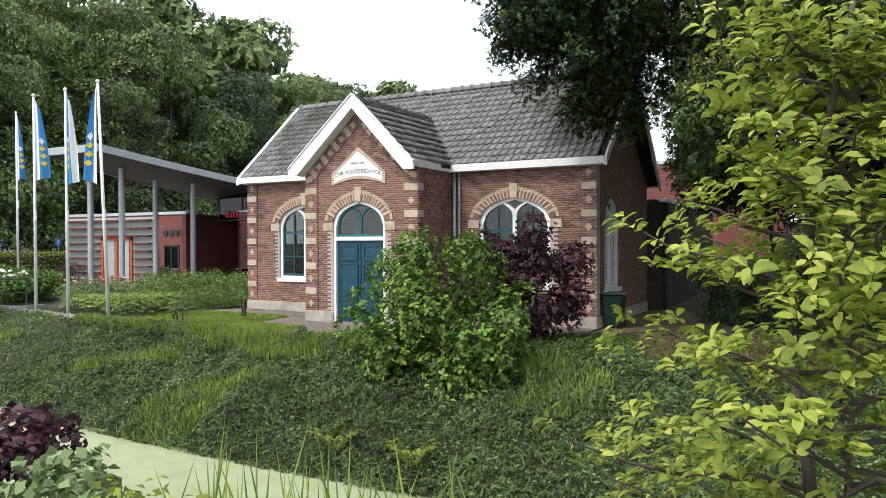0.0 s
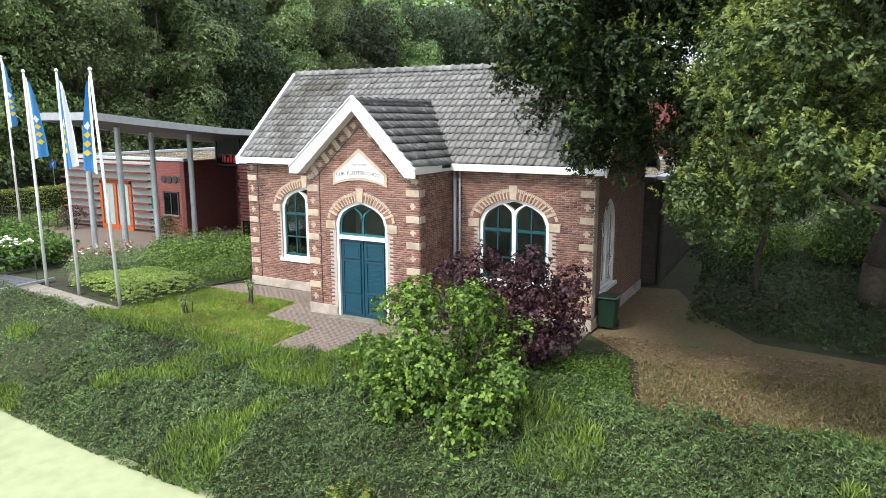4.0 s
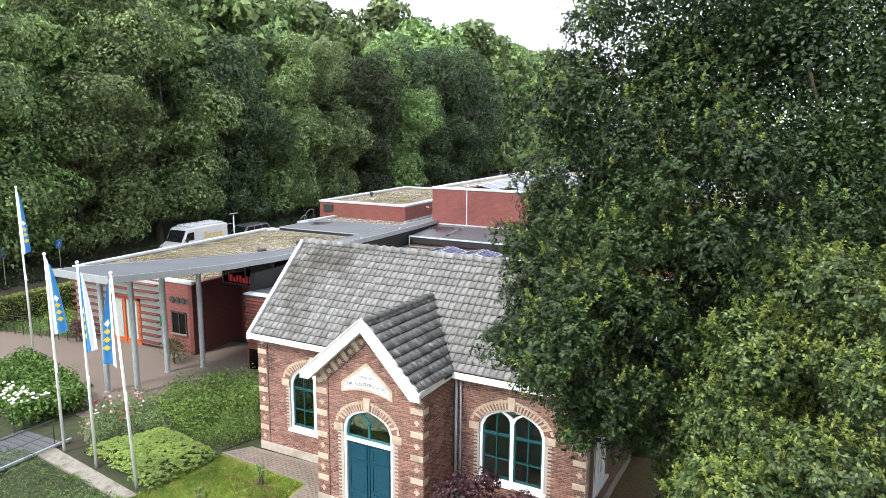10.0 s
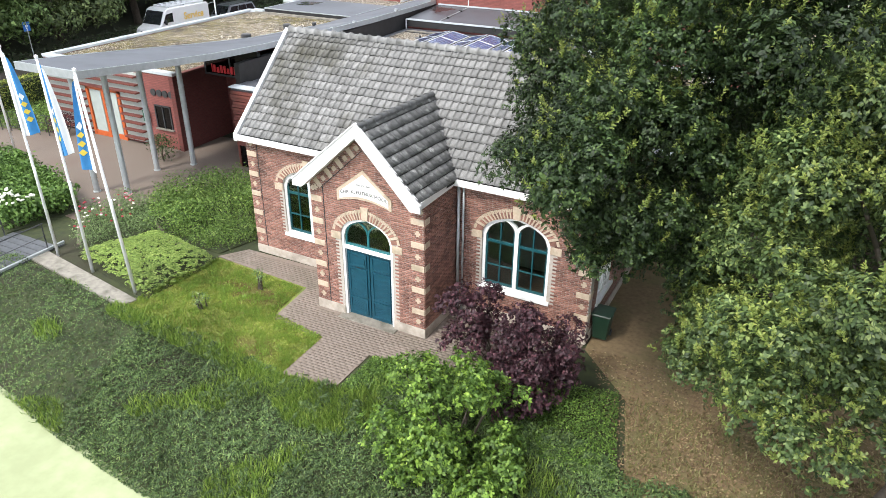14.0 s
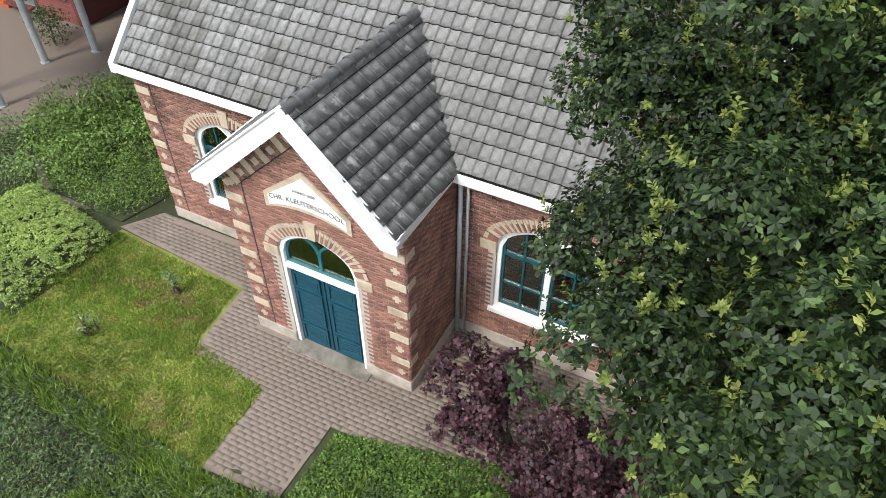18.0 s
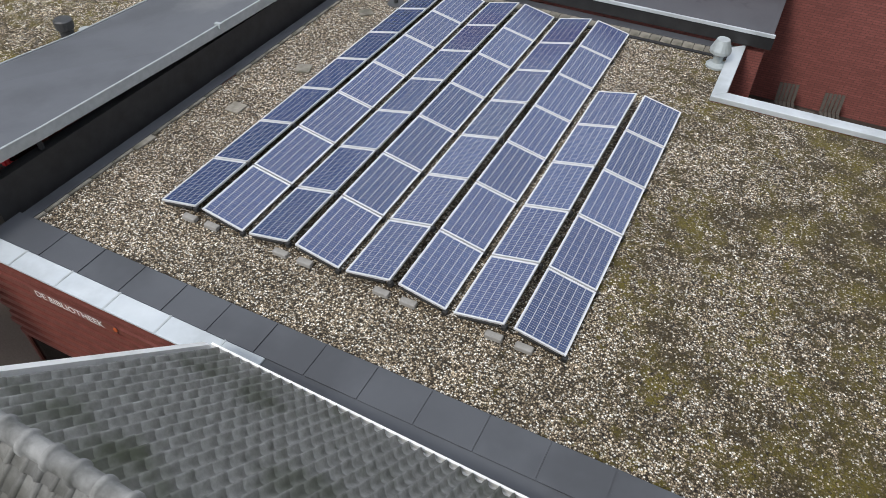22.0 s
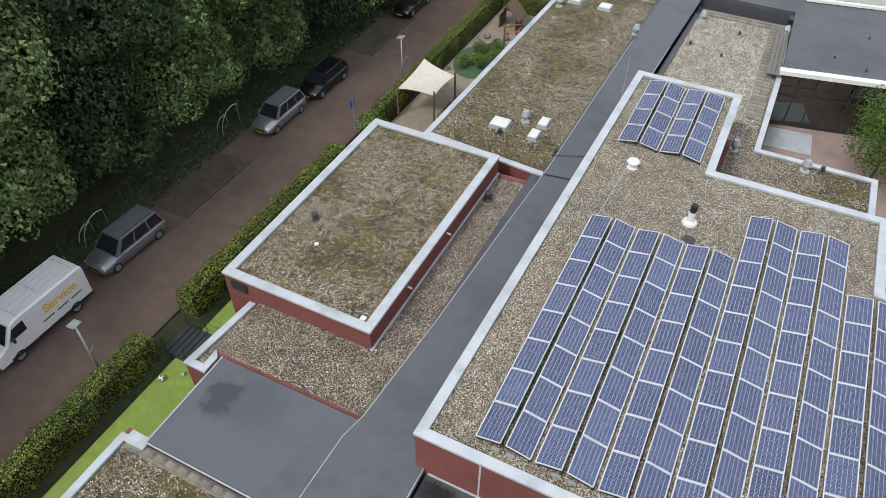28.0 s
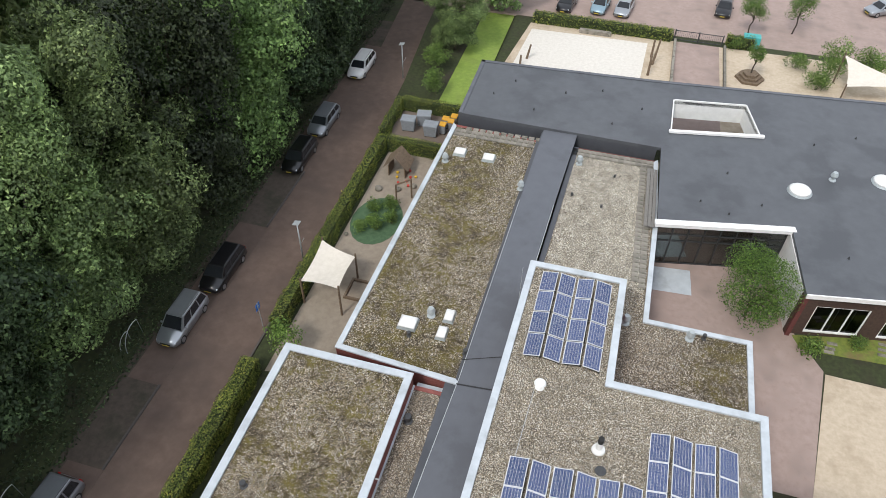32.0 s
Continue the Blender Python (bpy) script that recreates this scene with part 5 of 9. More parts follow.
# glazed front to the court
a, b2 = Vector((-13.9, 80.3)), Vector((-4.5, 82.2))
d = (b2 - a).normalized()
nrm = Vector((-d.y, d.x))
front = part("glazed_front", slab(B(), [a, b2, b2 + nrm * 0.04, a + nrm * 0.04], 0, 3.85), glassy("shop glass", (0.42, 0.5, 0.48), 0.03, 3.0), school, "dark glazed front")
for k in range(9):
    p = a + d * (9.5 * k / 8)
    part("mullion", slab(B(), [p - nrm * 0.06, p + d * 0.09 - nrm * 0.06, p + d * 0.09 + nrm * 0.05, p + nrm * 0.05], 0, 3.85), DARKM, front)
for z in (0.0, 2.35, 3.0):
    part("transom", slab(B(), [a - nrm * 0.06, b2 - nrm * 0.06, b2 + nrm * 0.05, a + nrm * 0.05], z, z + 0.09), DARKM, front)
part("fascia", slab(B(), [a - nrm * 0.45 - d * 0.3, b2 - nrm * 0.45 + d * 0.3, b2 + nrm * 0.1 + d * 0.3, a + nrm * 0.1 - d * 0.3], 4.1, 4.4), WHITE, school, "white roof fascia")
part("end_screen", slab(B(), [(-4.5, 82.2), (-3.95, 75.9), (-3.75, 75.9), (-4.3, 82.2)], 0, 4.05), WELL, school, "pale screen wall")

# timber clad end of the school with two groups of white framed windows
CLAD = surf("dark brown boards", (0.045, 0.026, 0.02), (0.075, 0.045, 0.034), 6, 0.8, 0.3, 30, vary=0.15)
ea, eb = Vector(ROOFP[4]), Vector(ROOFP[5])
ed = (eb - ea).normalized()
en = Vector((-ed.y, ed.x))


def end_wall(u0, u1, z0, z1, d0, d1, material, parent, name):
    p = [ea + ed * u0 + en * d0, ea + ed * u1 + en * d0, ea + ed * u1 + en * d1, ea + ed * u0 + en * d1]
    return part(name, slab(B(), [tuple(v) for v in p], z0, z1), material, parent)


OPENS = ((1.2, 4.9), (6.2, 9.9), (12.0, 16.0))
at_u = 0.0
for u0, u1 in OPENS:
    end_wall(at_u, u0, -0.2, 4.05, 0.25, 0.55, CLAD, school, "clad_wall")
    end_wall(u0, u1, 3.0, 4.05, 0.25, 0.55, CLAD, school, "clad_wall")
    end_wall(u0, u1, -0.2, 0.3, 0.25, 0.55, CLAD, school, "clad_wall")
    win = end_wall(u0, u1, 0.3, 0.42, 0.22, 0.5, WHITE, school, "window")
    end_wall(u0, u1, 2.9, 3.0, 0.3, 0.42, WHITE, win, "window_frame")
    n = 3
    for k in range(n + 1):
        u = u0 + (u1 - u0 - 0.1) * k / n
        end_wall(u, u + 0.1, 0.42, 2.9, 0.3, 0.42, WHITE, win, "window_frame")
        if k < n:
            end_wall(u + 0.1, u + (u1 - u0 - 0.1) / n, 0.42, 2.9, 0.35, 0.37, CARGLASS, win, "pane")
    at_u = u1
end_wall(at_u, 26.2, -0.2, 4.05, 0.25, 0.55, CLAD, school, "clad_wall")
end_wall(0, 26.2, 4.05, 4.42, -0.12, -0.02, WHITE, school, "fascia")
tagged(part("lawn_school", slab(B(), [(-2.9, 74.6), (4.5, 74.9), (6.0, 77.8), (-3.4, 75.75)], -0.2, 0.012), LAWN), "grass strip before the school windows", "lawn", kind="structure")
for k, (x, y) in enumerate(((-0.9, 75.2), (-0.7, 75.7), (2.6, 75.6), (2.7, 76.1), (2.8, 76.6), (-1.0, 74.85))):
    tagged(part("stepping_slab", boxed(x - 0.35, y - 0.14, 0.012, x + 0.35, y + 0.14, 0.05), CONC, bevel=0.012), "pale concrete stepping slab set in grass", "slab", "stepping slabs")
tagged(part("door_mat", slab(B(), [(-13.5, 77.4), (-10.4, 77.6), (-10.6, 80.2), (-13.5, 79.9)], -0.05, 0.02), COPING), "pale grey entrance slab at the glazed front", "slab", kind="structure")
# row of loose slabs and a board walk on the roof edges
for k in range(12):
    x, y = -31.12 + (6.73) * k / 11, 88.47 + (0.18) * k / 11
    part("edge_slab", boxed(x - 0.24, y - 0.24, 3.61, x + 0.24, y + 0.24, 3.7), CONC, theatre, bevel=0.015)
for k in range(3):
    part("edge_board", sweep(B(), [(-14.92 + 0.27 * k, 79.82, 3.98), (-14.68 + 0.27 * k, 79.82, 3.98), (-14.90 + 0.27 * k, 86.83, 3.98), (-15.14 + 0.27 * k, 86.83, 3.98)], (0, 0, 0.05)), surf("grey weathered board", (0.14, 0.13, 0.12), (0.2, 0.19, 0.17), 5, 0.85, 0.4), theatre)

# ---- solar panels, in rows that tip east and west by turns ----
m, nt, b = blank("solar cells")
geo = nt.nodes.new("ShaderNodeNewGeometry")
inf = nt.nodes.new("ShaderNodeObjectInfo")
col = ramp(nt, geo.outputs["Random Per Island"], [(0.0, (0.04, 0.062, 0.145)), (1.0, (0.054, 0.084, 0.185))])
col = blend(nt, col, ramp(nt, inf.outputs["Random"], [(0.0, (0.75, 0.8, 0.85)), (0.5, (1.0, 0.95, 1.0)), (1.0, (1.3, 1.22, 1.18))]), 1.0, "MULTIPLY")
nt.links.new(col, b.inputs["Base Color"])
b.inputs["Roughness"].default_value = 0.16
b.inputs["Specular IOR Level"].default_value = 0.6
CELLS = m
SHEET = surf("panel backsheet", (0.45, 0.46, 0.48), (0.5, 0.51, 0.53), 5, 0.2, 0)
PL, PW = 1.64, 0.99
TIP = 12.0
TIPR = radians(TIP)


def solar_panel():
    t = thing("solar_panel", "blue solar panel in a pale aluminium frame", "solar panel", group="roof solar panels")
    fr = B()
    for x0, x1, y0, y1 in ((0, PW, 0, 0.028), (0, PW, PL - 0.028, PL), (0, 0.028, 0.028, PL - 0.028), (PW - 0.028, PW, 0.028, PL - 0.028)):
        box(fr, x0, y0, 0, x1, y1, 0.04)
    part("panel_frame", fr, ALU, t)
    part("backsheet", boxed(0.028, 0.028, 0.012, PW - 0.028, PL - 0.028, 0.03), SHEET, t)
    V, F = [], []
    cw, cl = (PW - 0.08) / 6, (PL - 0.08) / 10
    for i in range(6):
        for j in range(10):
            x0, y0 = 0.04 + i * cw + 0.006, 0.04 + j * cl + 0.004
            x1, dy = x0 + cw - 0.012, (cl - 0.008) / 3
            for b in range(3):
                k, ya, yb = len(V), y0 + b * dy, y0 + (b + 1) * dy - (0.004 if b < 2 else 0)
                V += [(x0, ya, 0.033), (x1, ya, 0.033), (x1, yb, 0.033), (x0, yb, 0.033)]
                F.append((k, k + 1, k + 2, k + 3))
    tagged(part_np("cell_sheet", V, F, CELLS, t), kind="stuff")
    part("foot", boxed(PW - 0.05, -0.05, -0.1, PW + 0.05, 0.05, 0.01), BLACK, t, bevel=0.012)
    # rails along both long sides
    part("rail", box(box(boxed(0.02, 0.05, -0.03, 0.06, PL - 0.05, 0), PW - 0.06, 0.05, -0.03, PW - 0.02, PL - 0.05, 0), 0.1, -0.03, -0.04, PW - 0.1, 0.02, -0.005), BLACK, t)
    return t


PANEL0 = solar_panel()
placed = []
LOWZ = 0.10
cosw, rise_w = PW * math.cos(TIPR), PW * math.sin(TIPR)
PITCH = 1.135


def panel_rows(x0, y0, counts, roof, step=1.682):
    for c, n in enumerate(counts):
        for r in range(n):
            y = y0 + r * step
            if c % 2 == 0:
                placed.append(pose(x0 + c * PITCH + 0.02, y, roof + LOWZ, 0, -TIP, 0))
            else:
                placed.append(pose(x0 + c * PITCH + 0.02, y, roof + LOWZ + rise_w, 0, TIP, 0))


panel_rows(-19.72, 26.42, [7, 7, 7, 7, 7, 7, 5, 5], 3.4)
panel_rows(-20.45, 43.78, [8, 8, 8, 8, 8, 8, 10, 10, 10, 10, 8, 8, 8, 8], 6.69, 1.668)
panel_rows(-21.1, 63.55, [4, 4, 4, 4], 6.69, 1.72)
first = placed.pop(0)
for m4 in placed:
    copy_thing(PANEL0, m4)
PANEL0.matrix_basis = first
BAL = surf("ballast block", (0.26, 0.25, 0.235), (0.34, 0.33, 0.31), 8, 0.9, 0.3)


def ballast(x, y, z):
    tagged(part("ballast_block", boxed(x - 0.16, y - 0.07, z, x + 0.16, y + 0.07, z + 0.1), BAL, bevel=0.012), "grey concrete ballast block at a panel row", "ballast block", "ballast blocks")


for c in range(8):
    ballast(-19.72 + (c + (0.75 if c % 2 == 0 else 0.25)) * PITCH, 26.32, 3.4)
for c in range(14):
    ballast(-20.45 + (c + (0.75 if c % 2 == 0 else 0.25)) * PITCH, 43.66, 6.69)

RANDS = [0.13, 0.82, 0.45, 0.97, 0.31, 0.66, 0.05, 0.58, 0.74]

# ---- flagpoles with flags, bridge, rails ----
FLAGW = surf("flag white cloth", (0.66, 0.68, 0.7), (0.74, 0.76, 0.78), 3, 0.8, 0.1)
FLAGB = surf("flag blue cloth", (0.03, 0.18, 0.42), (0.045, 0.23, 0.5), 3, 0.8, 0.1)
FLAGY = surf("flag yellow cloth", (0.62, 0.48, 0.05), (0.7, 0.55, 0.08), 3, 0.8, 0.05)
POLE = surf("white pole paint", (0.72, 0.72, 0.72), (0.8, 0.8, 0.8), 4, 0.35, 0)


def cloth_strip(u0, u1, v0, v1, base, out, drop, sway, nu=6, nv=14):
    """A hanging piece of cloth between the pole (u 0) and its free edge (u 1), from the top (v 0) down."""
    V, F = [], []
    for j in range(nv + 1):
        for i in range(nu + 1):
            u, v = u0 + (u1 - u0) * i / nu, v0 + (v1 - v0) * j / nv
            w = out * u * (0.22 + 0.78 * v ** 0.8)
            fold = 0.10 * math.sin(u * 7 + v * 2.0) * u * (0.4 + v)
            p = base + Vector((sway[0] * w - sway[1] * fold, sway[1] * w + sway[0] * fold, -drop * v * (1 - 0.12 * u) - 0.2 * u))
            V.append(p)
    for j in range(nv):
        for i in range(nu):
            a = j * (nu + 1) + i
            F.append((a, a + 1, a + nu + 2, a + nu + 1))
    return V, F


def flagpole(x, y, h, lean, white_first, turn, out, drop, low):
    p = thing("flagpole", "white flagpole with a hanging blue and white flag", "flagpole", (x, y, 0), "flagpoles before the theatre")
    top = Vector((x + lean[0], y + lean[1], h))
    part("pole", tube(B(), (x, y, -0.05), top, 0.055, 0.035, 12), POLE, p, smooth=True)
    part("finial", lathe(B(), top.x, top.y, [(0.03, h), (0.06, h + 0.03), (0.055, h + 0.08), (0.01, h + 0.11)], 10), POLE, p)
    part("cord_weight", tube(B(), (x + lean[0] * 0.55 + 0.08, y, h * low), (x + lean[0] * 0.55 + 0.08, y, h * low - 0.3), 0.035, 0.035, 8), POLE, p)
    sway = (math.cos(radians(turn)), math.sin(radians(turn)))
    base = top + Vector((sway[0] * 0.05, sway[1] * 0.05, -0.1))
    cut = 0.42
    for (a, b2), mat, nm in ((((0, cut), FLAGW, "flag_white"), ((cut, 1.0), FLAGB, "flag_blue")) if white_first else (((0, 1 - cut), FLAGB, "flag_blue"), ((1 - cut, 1.0), FLAGW, "flag_white"))):
        V, F = cloth_strip(a, b2, 0, 1, base, out, drop, sway)
        part_np(nm, V, F, mat, p, smooth=True)
    mid = (cut + 1) / 2 if white_first else (1 - cut) / 2
    side = Vector((sway[1], -sway[0], 0)) * 0.02
    for s in (1, -1):
        for k in range(4):
            v = 0.5 + 0.1 * k
            d = 0.055 if k else 0.07
            pts = []
            for du, dv in ((0, -d * 0.8), (0.09 / max(out, 0.3), 0), (0, d * 0.8), (-0.09 / max(out, 0.3), 0)):
                u, vv = mid + du, v + dv * 0.9
                fold = 0.10 * math.sin(u * 7 + vv * 2.0) * u * (0.4 + vv)
                w = out * u * (0.22 + 0.78 * vv ** 0.8)
                pts.append(base + Vector((sway[0] * w - sway[1] * fold, sway[1] * w + sway[0] * fold, -drop * vv * (1 - 0.12 * u) - 0.2 * u)) + side * s)
            part_np("emblem", pts, [(0, 1, 2, 3)], FLAGY if k else FLAGW, p)
    return p


flagpole(-17.6, 13.75, 6.75, (-0.42, 0.0), True, 190, 0.42, 2.8, 0.46)
flagpole(-19.9, 14.1, 6.8, (-0.15, 0.05), False, 8, 0.42, 2.8, 0.46)
flagpole(-21.85, 14.35, 6.85, (-0.15, 0.05), True, 20, 0.5, 2.6, 0.46)
flagpole(-32.1, 20.1, 8.1, (-0.1, 0.0), True, 20, 0.36, 3.0, 0.5)

DECK = surf("dark bridge grating", (0.075, 0.08, 0.088), (0.11, 0.115, 0.125), 6, 0.55, 0.2)
bridge = thing("footbridge", "dark grated footbridge over the canal with railings", "footbridge", (-23.5, 9.5, 0))
part("beam", boxed(-24.75, 3.2, -0.25, -24.6, 15.0, -0.02), DARKM, bridge)
part("beam", boxed(-22.5, 3.2, -0.25, -22.35, 15.0, -0.02), DARKM, bridge)
plank = part("deck_plank", boxed(-24.72, -0.13, -0.02, -22.38, 0.13, 0.035), DECK)
for k in range(40):
    o = plank if k == 0 else new("deck_plank", plank.data)
    o.location = (0, 3.3 + k * 0.29, 0)
    o.parent, o.matrix_parent_inverse = bridge, Matrix.Translation((23.5, -9.5, 0))
part("kerb_plate", boxed(-22.42, 3.2, 0.035, -22.34, 15.0, 0.12), GALV, bridge)
for x in (-24.68, -22.42):
    for y in (4.0, 6.0, 8.0, 10.0, 12.0, 14.4):
        part("post", tube(B(), (x, y, 0), (x, y, 1.0), 0.02, 0.02, 8), DARKM, bridge)
    part("handrail", tube(B(), (x, 3.4, 1.0), (x, 14.45, 1.0), 0.022, 0.022, 8), DARKM, bridge)
    part("midrail", tube(B(), (x, 3.4, 0.55), (x, 14.45, 0.55), 0.012, 0.012, 8), DARKM, bridge)

fence = thing("railing", "low dark steel railing beside the hedge", "railing", (-35, 22.3, 0))
for k in range(11):
    x = -38.2 + 0.58 * k
    part("post", tube(B(), (x, 21.7 + 0.09 * k, 0), (x, 21.7 + 0.09 * k, 1.05), 0.02, 0.02, 6), DARKM, fence)
for z in (0.25, 0.65, 1.02):
    part("rail", tube(B(), (-38.2, 21.7, z), (-32.4, 22.6, z), 0.012, 0.012, 6), DARKM, fence)

bridge2 = thing("ditch_bridge", "dark slatted bridge over the duckweed ditch", "footbridge", (-36.2, 45.9, 0))
for k in range(13):
    part("slat", boxed(-38.3 + 0.33 * k, 44.9, -0.02, -38.02 + 0.33 * k, 46.7, 0.05), DARKM, bridge2)
for y in (44.9, 46.7):
    part("beam", boxed(-38.4, y - 0.06, -0.22, -34.0, y + 0.06, -0.02), DARKM, bridge2)
    for k in range(4):
        part("post", tube(B(), (-38.2 + 1.3 * k, y, 0), (-38.2 + 1.3 * k, y, 1.0), 0.02, 0.02, 6), DARKM, bridge2)
    for z in (0.5, 1.0):
        part("rail", tube(B(), (-38.3, y, z), (-34.2, y, z), 0.015, 0.015, 6), DARKM, bridge2)

# ---- cars ----
TYRE = surf("tyre", (0.015, 0.015, 0.016), (0.025, 0.025, 0.026), 8, 0.85, 0.1)
RIM = surf("alloy rim", (0.42, 0.43, 0.44), (0.5, 0.51, 0.52), 8, 0.3, 0, metal=0.8)
LAMPW = surf("headlight lens", (0.6, 0.62, 0.64), (0.7, 0.72, 0.74), 5, 0.1, 0)
LAMPR = surf("tail light lens", (0.35, 0.01, 0.01), (0.45, 0.02, 0.02), 5, 0.15, 0)


def carpaint(name, c, metal=0.4):
    m, nt, b = blank(name)
    col = ramp(nt, grain(nt, 2, 4), [(0.3, tuple(v * 0.92 for v in c)), (0.7, c)])
    nt.links.new(col, b.inputs["Base Color"])
    b.inputs["Metallic"].default_value, b.inputs["Roughness"].default_value = metal, 0.28
    b.inputs["Coat Weight"].default_value = 0.6
    return m


def loft(bm, rings):
    R = [[bm.verts.new(p) for p in r] for r in rings]
    n = len(R[0])
    for a, b2 in zip(R, R[1:]):
        for i in range(n):
            bm.faces.new((a[i], a[(i + 1) % n], b2[(i + 1) % n], b2[i]))
    bm.faces.new(R[0][::-1])
    bm.faces.new(R[-1])
    return bm


def wheel(parent, x, y, r, w):
    o = part("wheel", tube(B(), (x, y - w / 2, r), (x, y + w / 2, r), r, r, 20), TYRE, parent, "black tyre")
    part("rim", tube(B(), (x, y - w / 2 - 0.008, r), (x, y + w / 2 + 0.008, r), r * 0.66, r * 0.66, 16), RIM, o)


def car(label, paint, L=4.6, W=1.8, H=1.65, hood=1.05, belt=0.95, tail=0.35, rake=0.75, rails=True):
    """A car along x with its nose at +x, on the ground at its middle."""
    t = thing("car", label, "car", group="parked cars")
    h = L / 2
    def ring(x, w, zb, zt, e=0.12):
        return [(x, -w, zb + 0.08), (x, -w, zt - e), (x, -w + 0.1, zt), (x, w - 0.1, zt), (x, w, zt - e), (x, w, zb + 0.08), (x, w - 0.1, zb), (x, -w + 0.1, zb)]
    w = W / 2
    body = part("body", loft(B(), [ring(-h, w - 0.14, 0.38, belt - 0.12), ring(-h + 0.12, w - 0.03, 0.28, belt - 0.02), ring(-h + 0.7, w, 0.22, belt), ring(0, w, 0.2, belt), ring(h - hood, w, 0.2, belt - 0.02), ring(h - 0.45, w - 0.03, 0.22, belt - 0.16), ring(h - 0.1, w - 0.14, 0.26, belt - 0.28), ring(h, w - 0.25, 0.34, belt - 0.4)]), paint, t, smooth=True)
    x0, x1 = -h + 0.06, h - hood + 0.05
    xa, xb = x0 + tail, x1 - rake
    wb, wt = w - 0.06, w - 0.24
    def cab(x, wid, z):
        return [(x, -wid, z), (x, wid, z)]
    bm = B()
    lo = [bm.verts.new(p) for p in ((x0, -wb, belt - 0.03), (x1, -wb, belt - 0.03), (x1, wb, belt - 0.03), (x0, wb, belt - 0.03))]
    hi = [bm.verts.new(p) for p in ((xa, -wt, H - 0.05), (xb, -wt, H - 0.05), (xb, wt, H - 0.05), (xa, wt, H - 0.05))]
    tp = [bm.verts.new(p) for p in ((xa + 0.12, -wt + 0.1, H), (xb - 0.15, -wt + 0.1, H), (xb - 0.15, wt - 0.1, H), (xa + 0.12, wt - 0.1, H))]
    for a, b2 in ((lo, hi), (hi, tp)):
        for i in range(4):
            bm.faces.new((a[i], a[(i + 1) % 4], b2[(i + 1) % 4], b2[i]))
    bm.faces.new(tp)
    cabin = part("cabin", bm, paint, t, smooth=False)
    def pane(name, pts, off):
        q = [Vector(p) + Vector(off) for p in pts]
        part_np(name, q, [(0, 1, 2, 3)], CARGLASS2, cabin)
    def mixp(a, b2, u):
        return tuple(a[i] + (b2[i] - a[i]) * u for i in range(3))
    def inner(q, m1, m2):
        a, b2, c2, d = q
        return [mixp(mixp(a, b2, m1), mixp(d, c2, m1), m2), mixp(mixp(a, b2, 1 - m1), mixp(d, c2, 1 - m1), m2), mixp(mixp(a, b2, 1 - m1), mixp(d, c2, 1 - m1), 1 - m2), mixp(mixp(a, b2, m1), mixp(d, c2, m1), 1 - m2)]
    lo = [(x0, -wb, belt - 0.03), (x1, -wb, belt - 0.03), (x1, wb, belt - 0.03), (x0, wb, belt - 0.03)]
    hi = [(xa, -wt, H - 0.05), (xb, -wt, H - 0.05), (xb, wt, H - 0.05), (xa, wt, H - 0.05)]
    pane("windscreen", inner((lo[1], lo[2], hi[2], hi[1]), 0.06, 0.08), (0.012, 0, 0.012))
    pane("rear_window", inner((lo[3], lo[0], hi[0], hi[3]), 0.08, 0.12), (-0.012, 0, 0.008))
    for s in (-1, 1):
        q = (lo[0], lo[1], hi[1], hi[0]) if s < 0 else (lo[3], lo[2], hi[2], hi[3])
        for u0, u1 in ((0.04, 0.3), (0.33, 0.62), (0.65, 0.93)):
            pts = [mixp(mixp(q[0], q[1], u0), mixp(q[3], q[2], u0), 0.12), mixp(mixp(q[0], q[1], u1), mixp(q[3], q[2], u1), 0.12), mixp(mixp(q[0], q[1], u1), mixp(q[3], q[2], u1), 0.88), mixp(mixp(q[0], q[1], u0), mixp(q[3], q[2], u0), 0.88)]
            pane("side_window", pts, (0, 0.012 * s, 0.006))
        part("headlight", boxed(h - 0.38, s * (w - 0.3) - 0.16, belt - 0.42, h - 0.1, s * (w - 0.3) + 0.16, belt - 0.27), LAMPW, body, bevel=0.03)
        part("tail_light", boxed(-h - 0.005, s * (w - 0.22) - 0.1, belt - 0.35, -h + 0.16, s * (w - 0.22) + 0.1, belt - 0.02), LAMPR, body, bevel=0.02)
        part("mirror", boxed(x1 - 0.45, s * (w + 0.08) - 0.08, belt, x1 - 0.33, s * (w + 0.08) + 0.08, belt + 0.14), paint, body, bevel=0.02)
        if rails:
            part("roof_rail", tube(B(), (xa + 0.1, s * (wt - 0.04), H + 0.03), (xb - 0.1, s * (wt - 0.04), H + 0.03), 0.02, 0.02, 6), BLACK, cabin)
        for x in (-h + 0.85, h - 0.85):
            wheel(t, x, s * (w - 0.1), 0.32, 0.21)
    part("grille", boxed(h - 0.03, -0.4, 0.42, h + 0.012, 0.4, 0.56), BLACK, body)
    part("number_plate", boxed(h - 0.02, -0.26, 0.32, h + 0.016, 0.26, 0.42), FLAGY, body)
    return t


CARGLASS2 = surf("dark car window", (0.012, 0.014, 0.016), (0.018, 0.02, 0.023), 3, 0.06, 0)
SILVER, GREY, BLACKP, WHITEP, BLUEP = carpaint("silver paint", (0.36, 0.38, 0.4), 0.7), carpaint("grey paint", (0.25, 0.265, 0.285), 0.6), carpaint("black paint", (0.012, 0.012, 0.014)), carpaint("white paint car", (0.7, 0.7, 0.69), 0.0), carpaint("pale blue paint", (0.25, 0.36, 0.42), 0.5)
SOUTH = -90


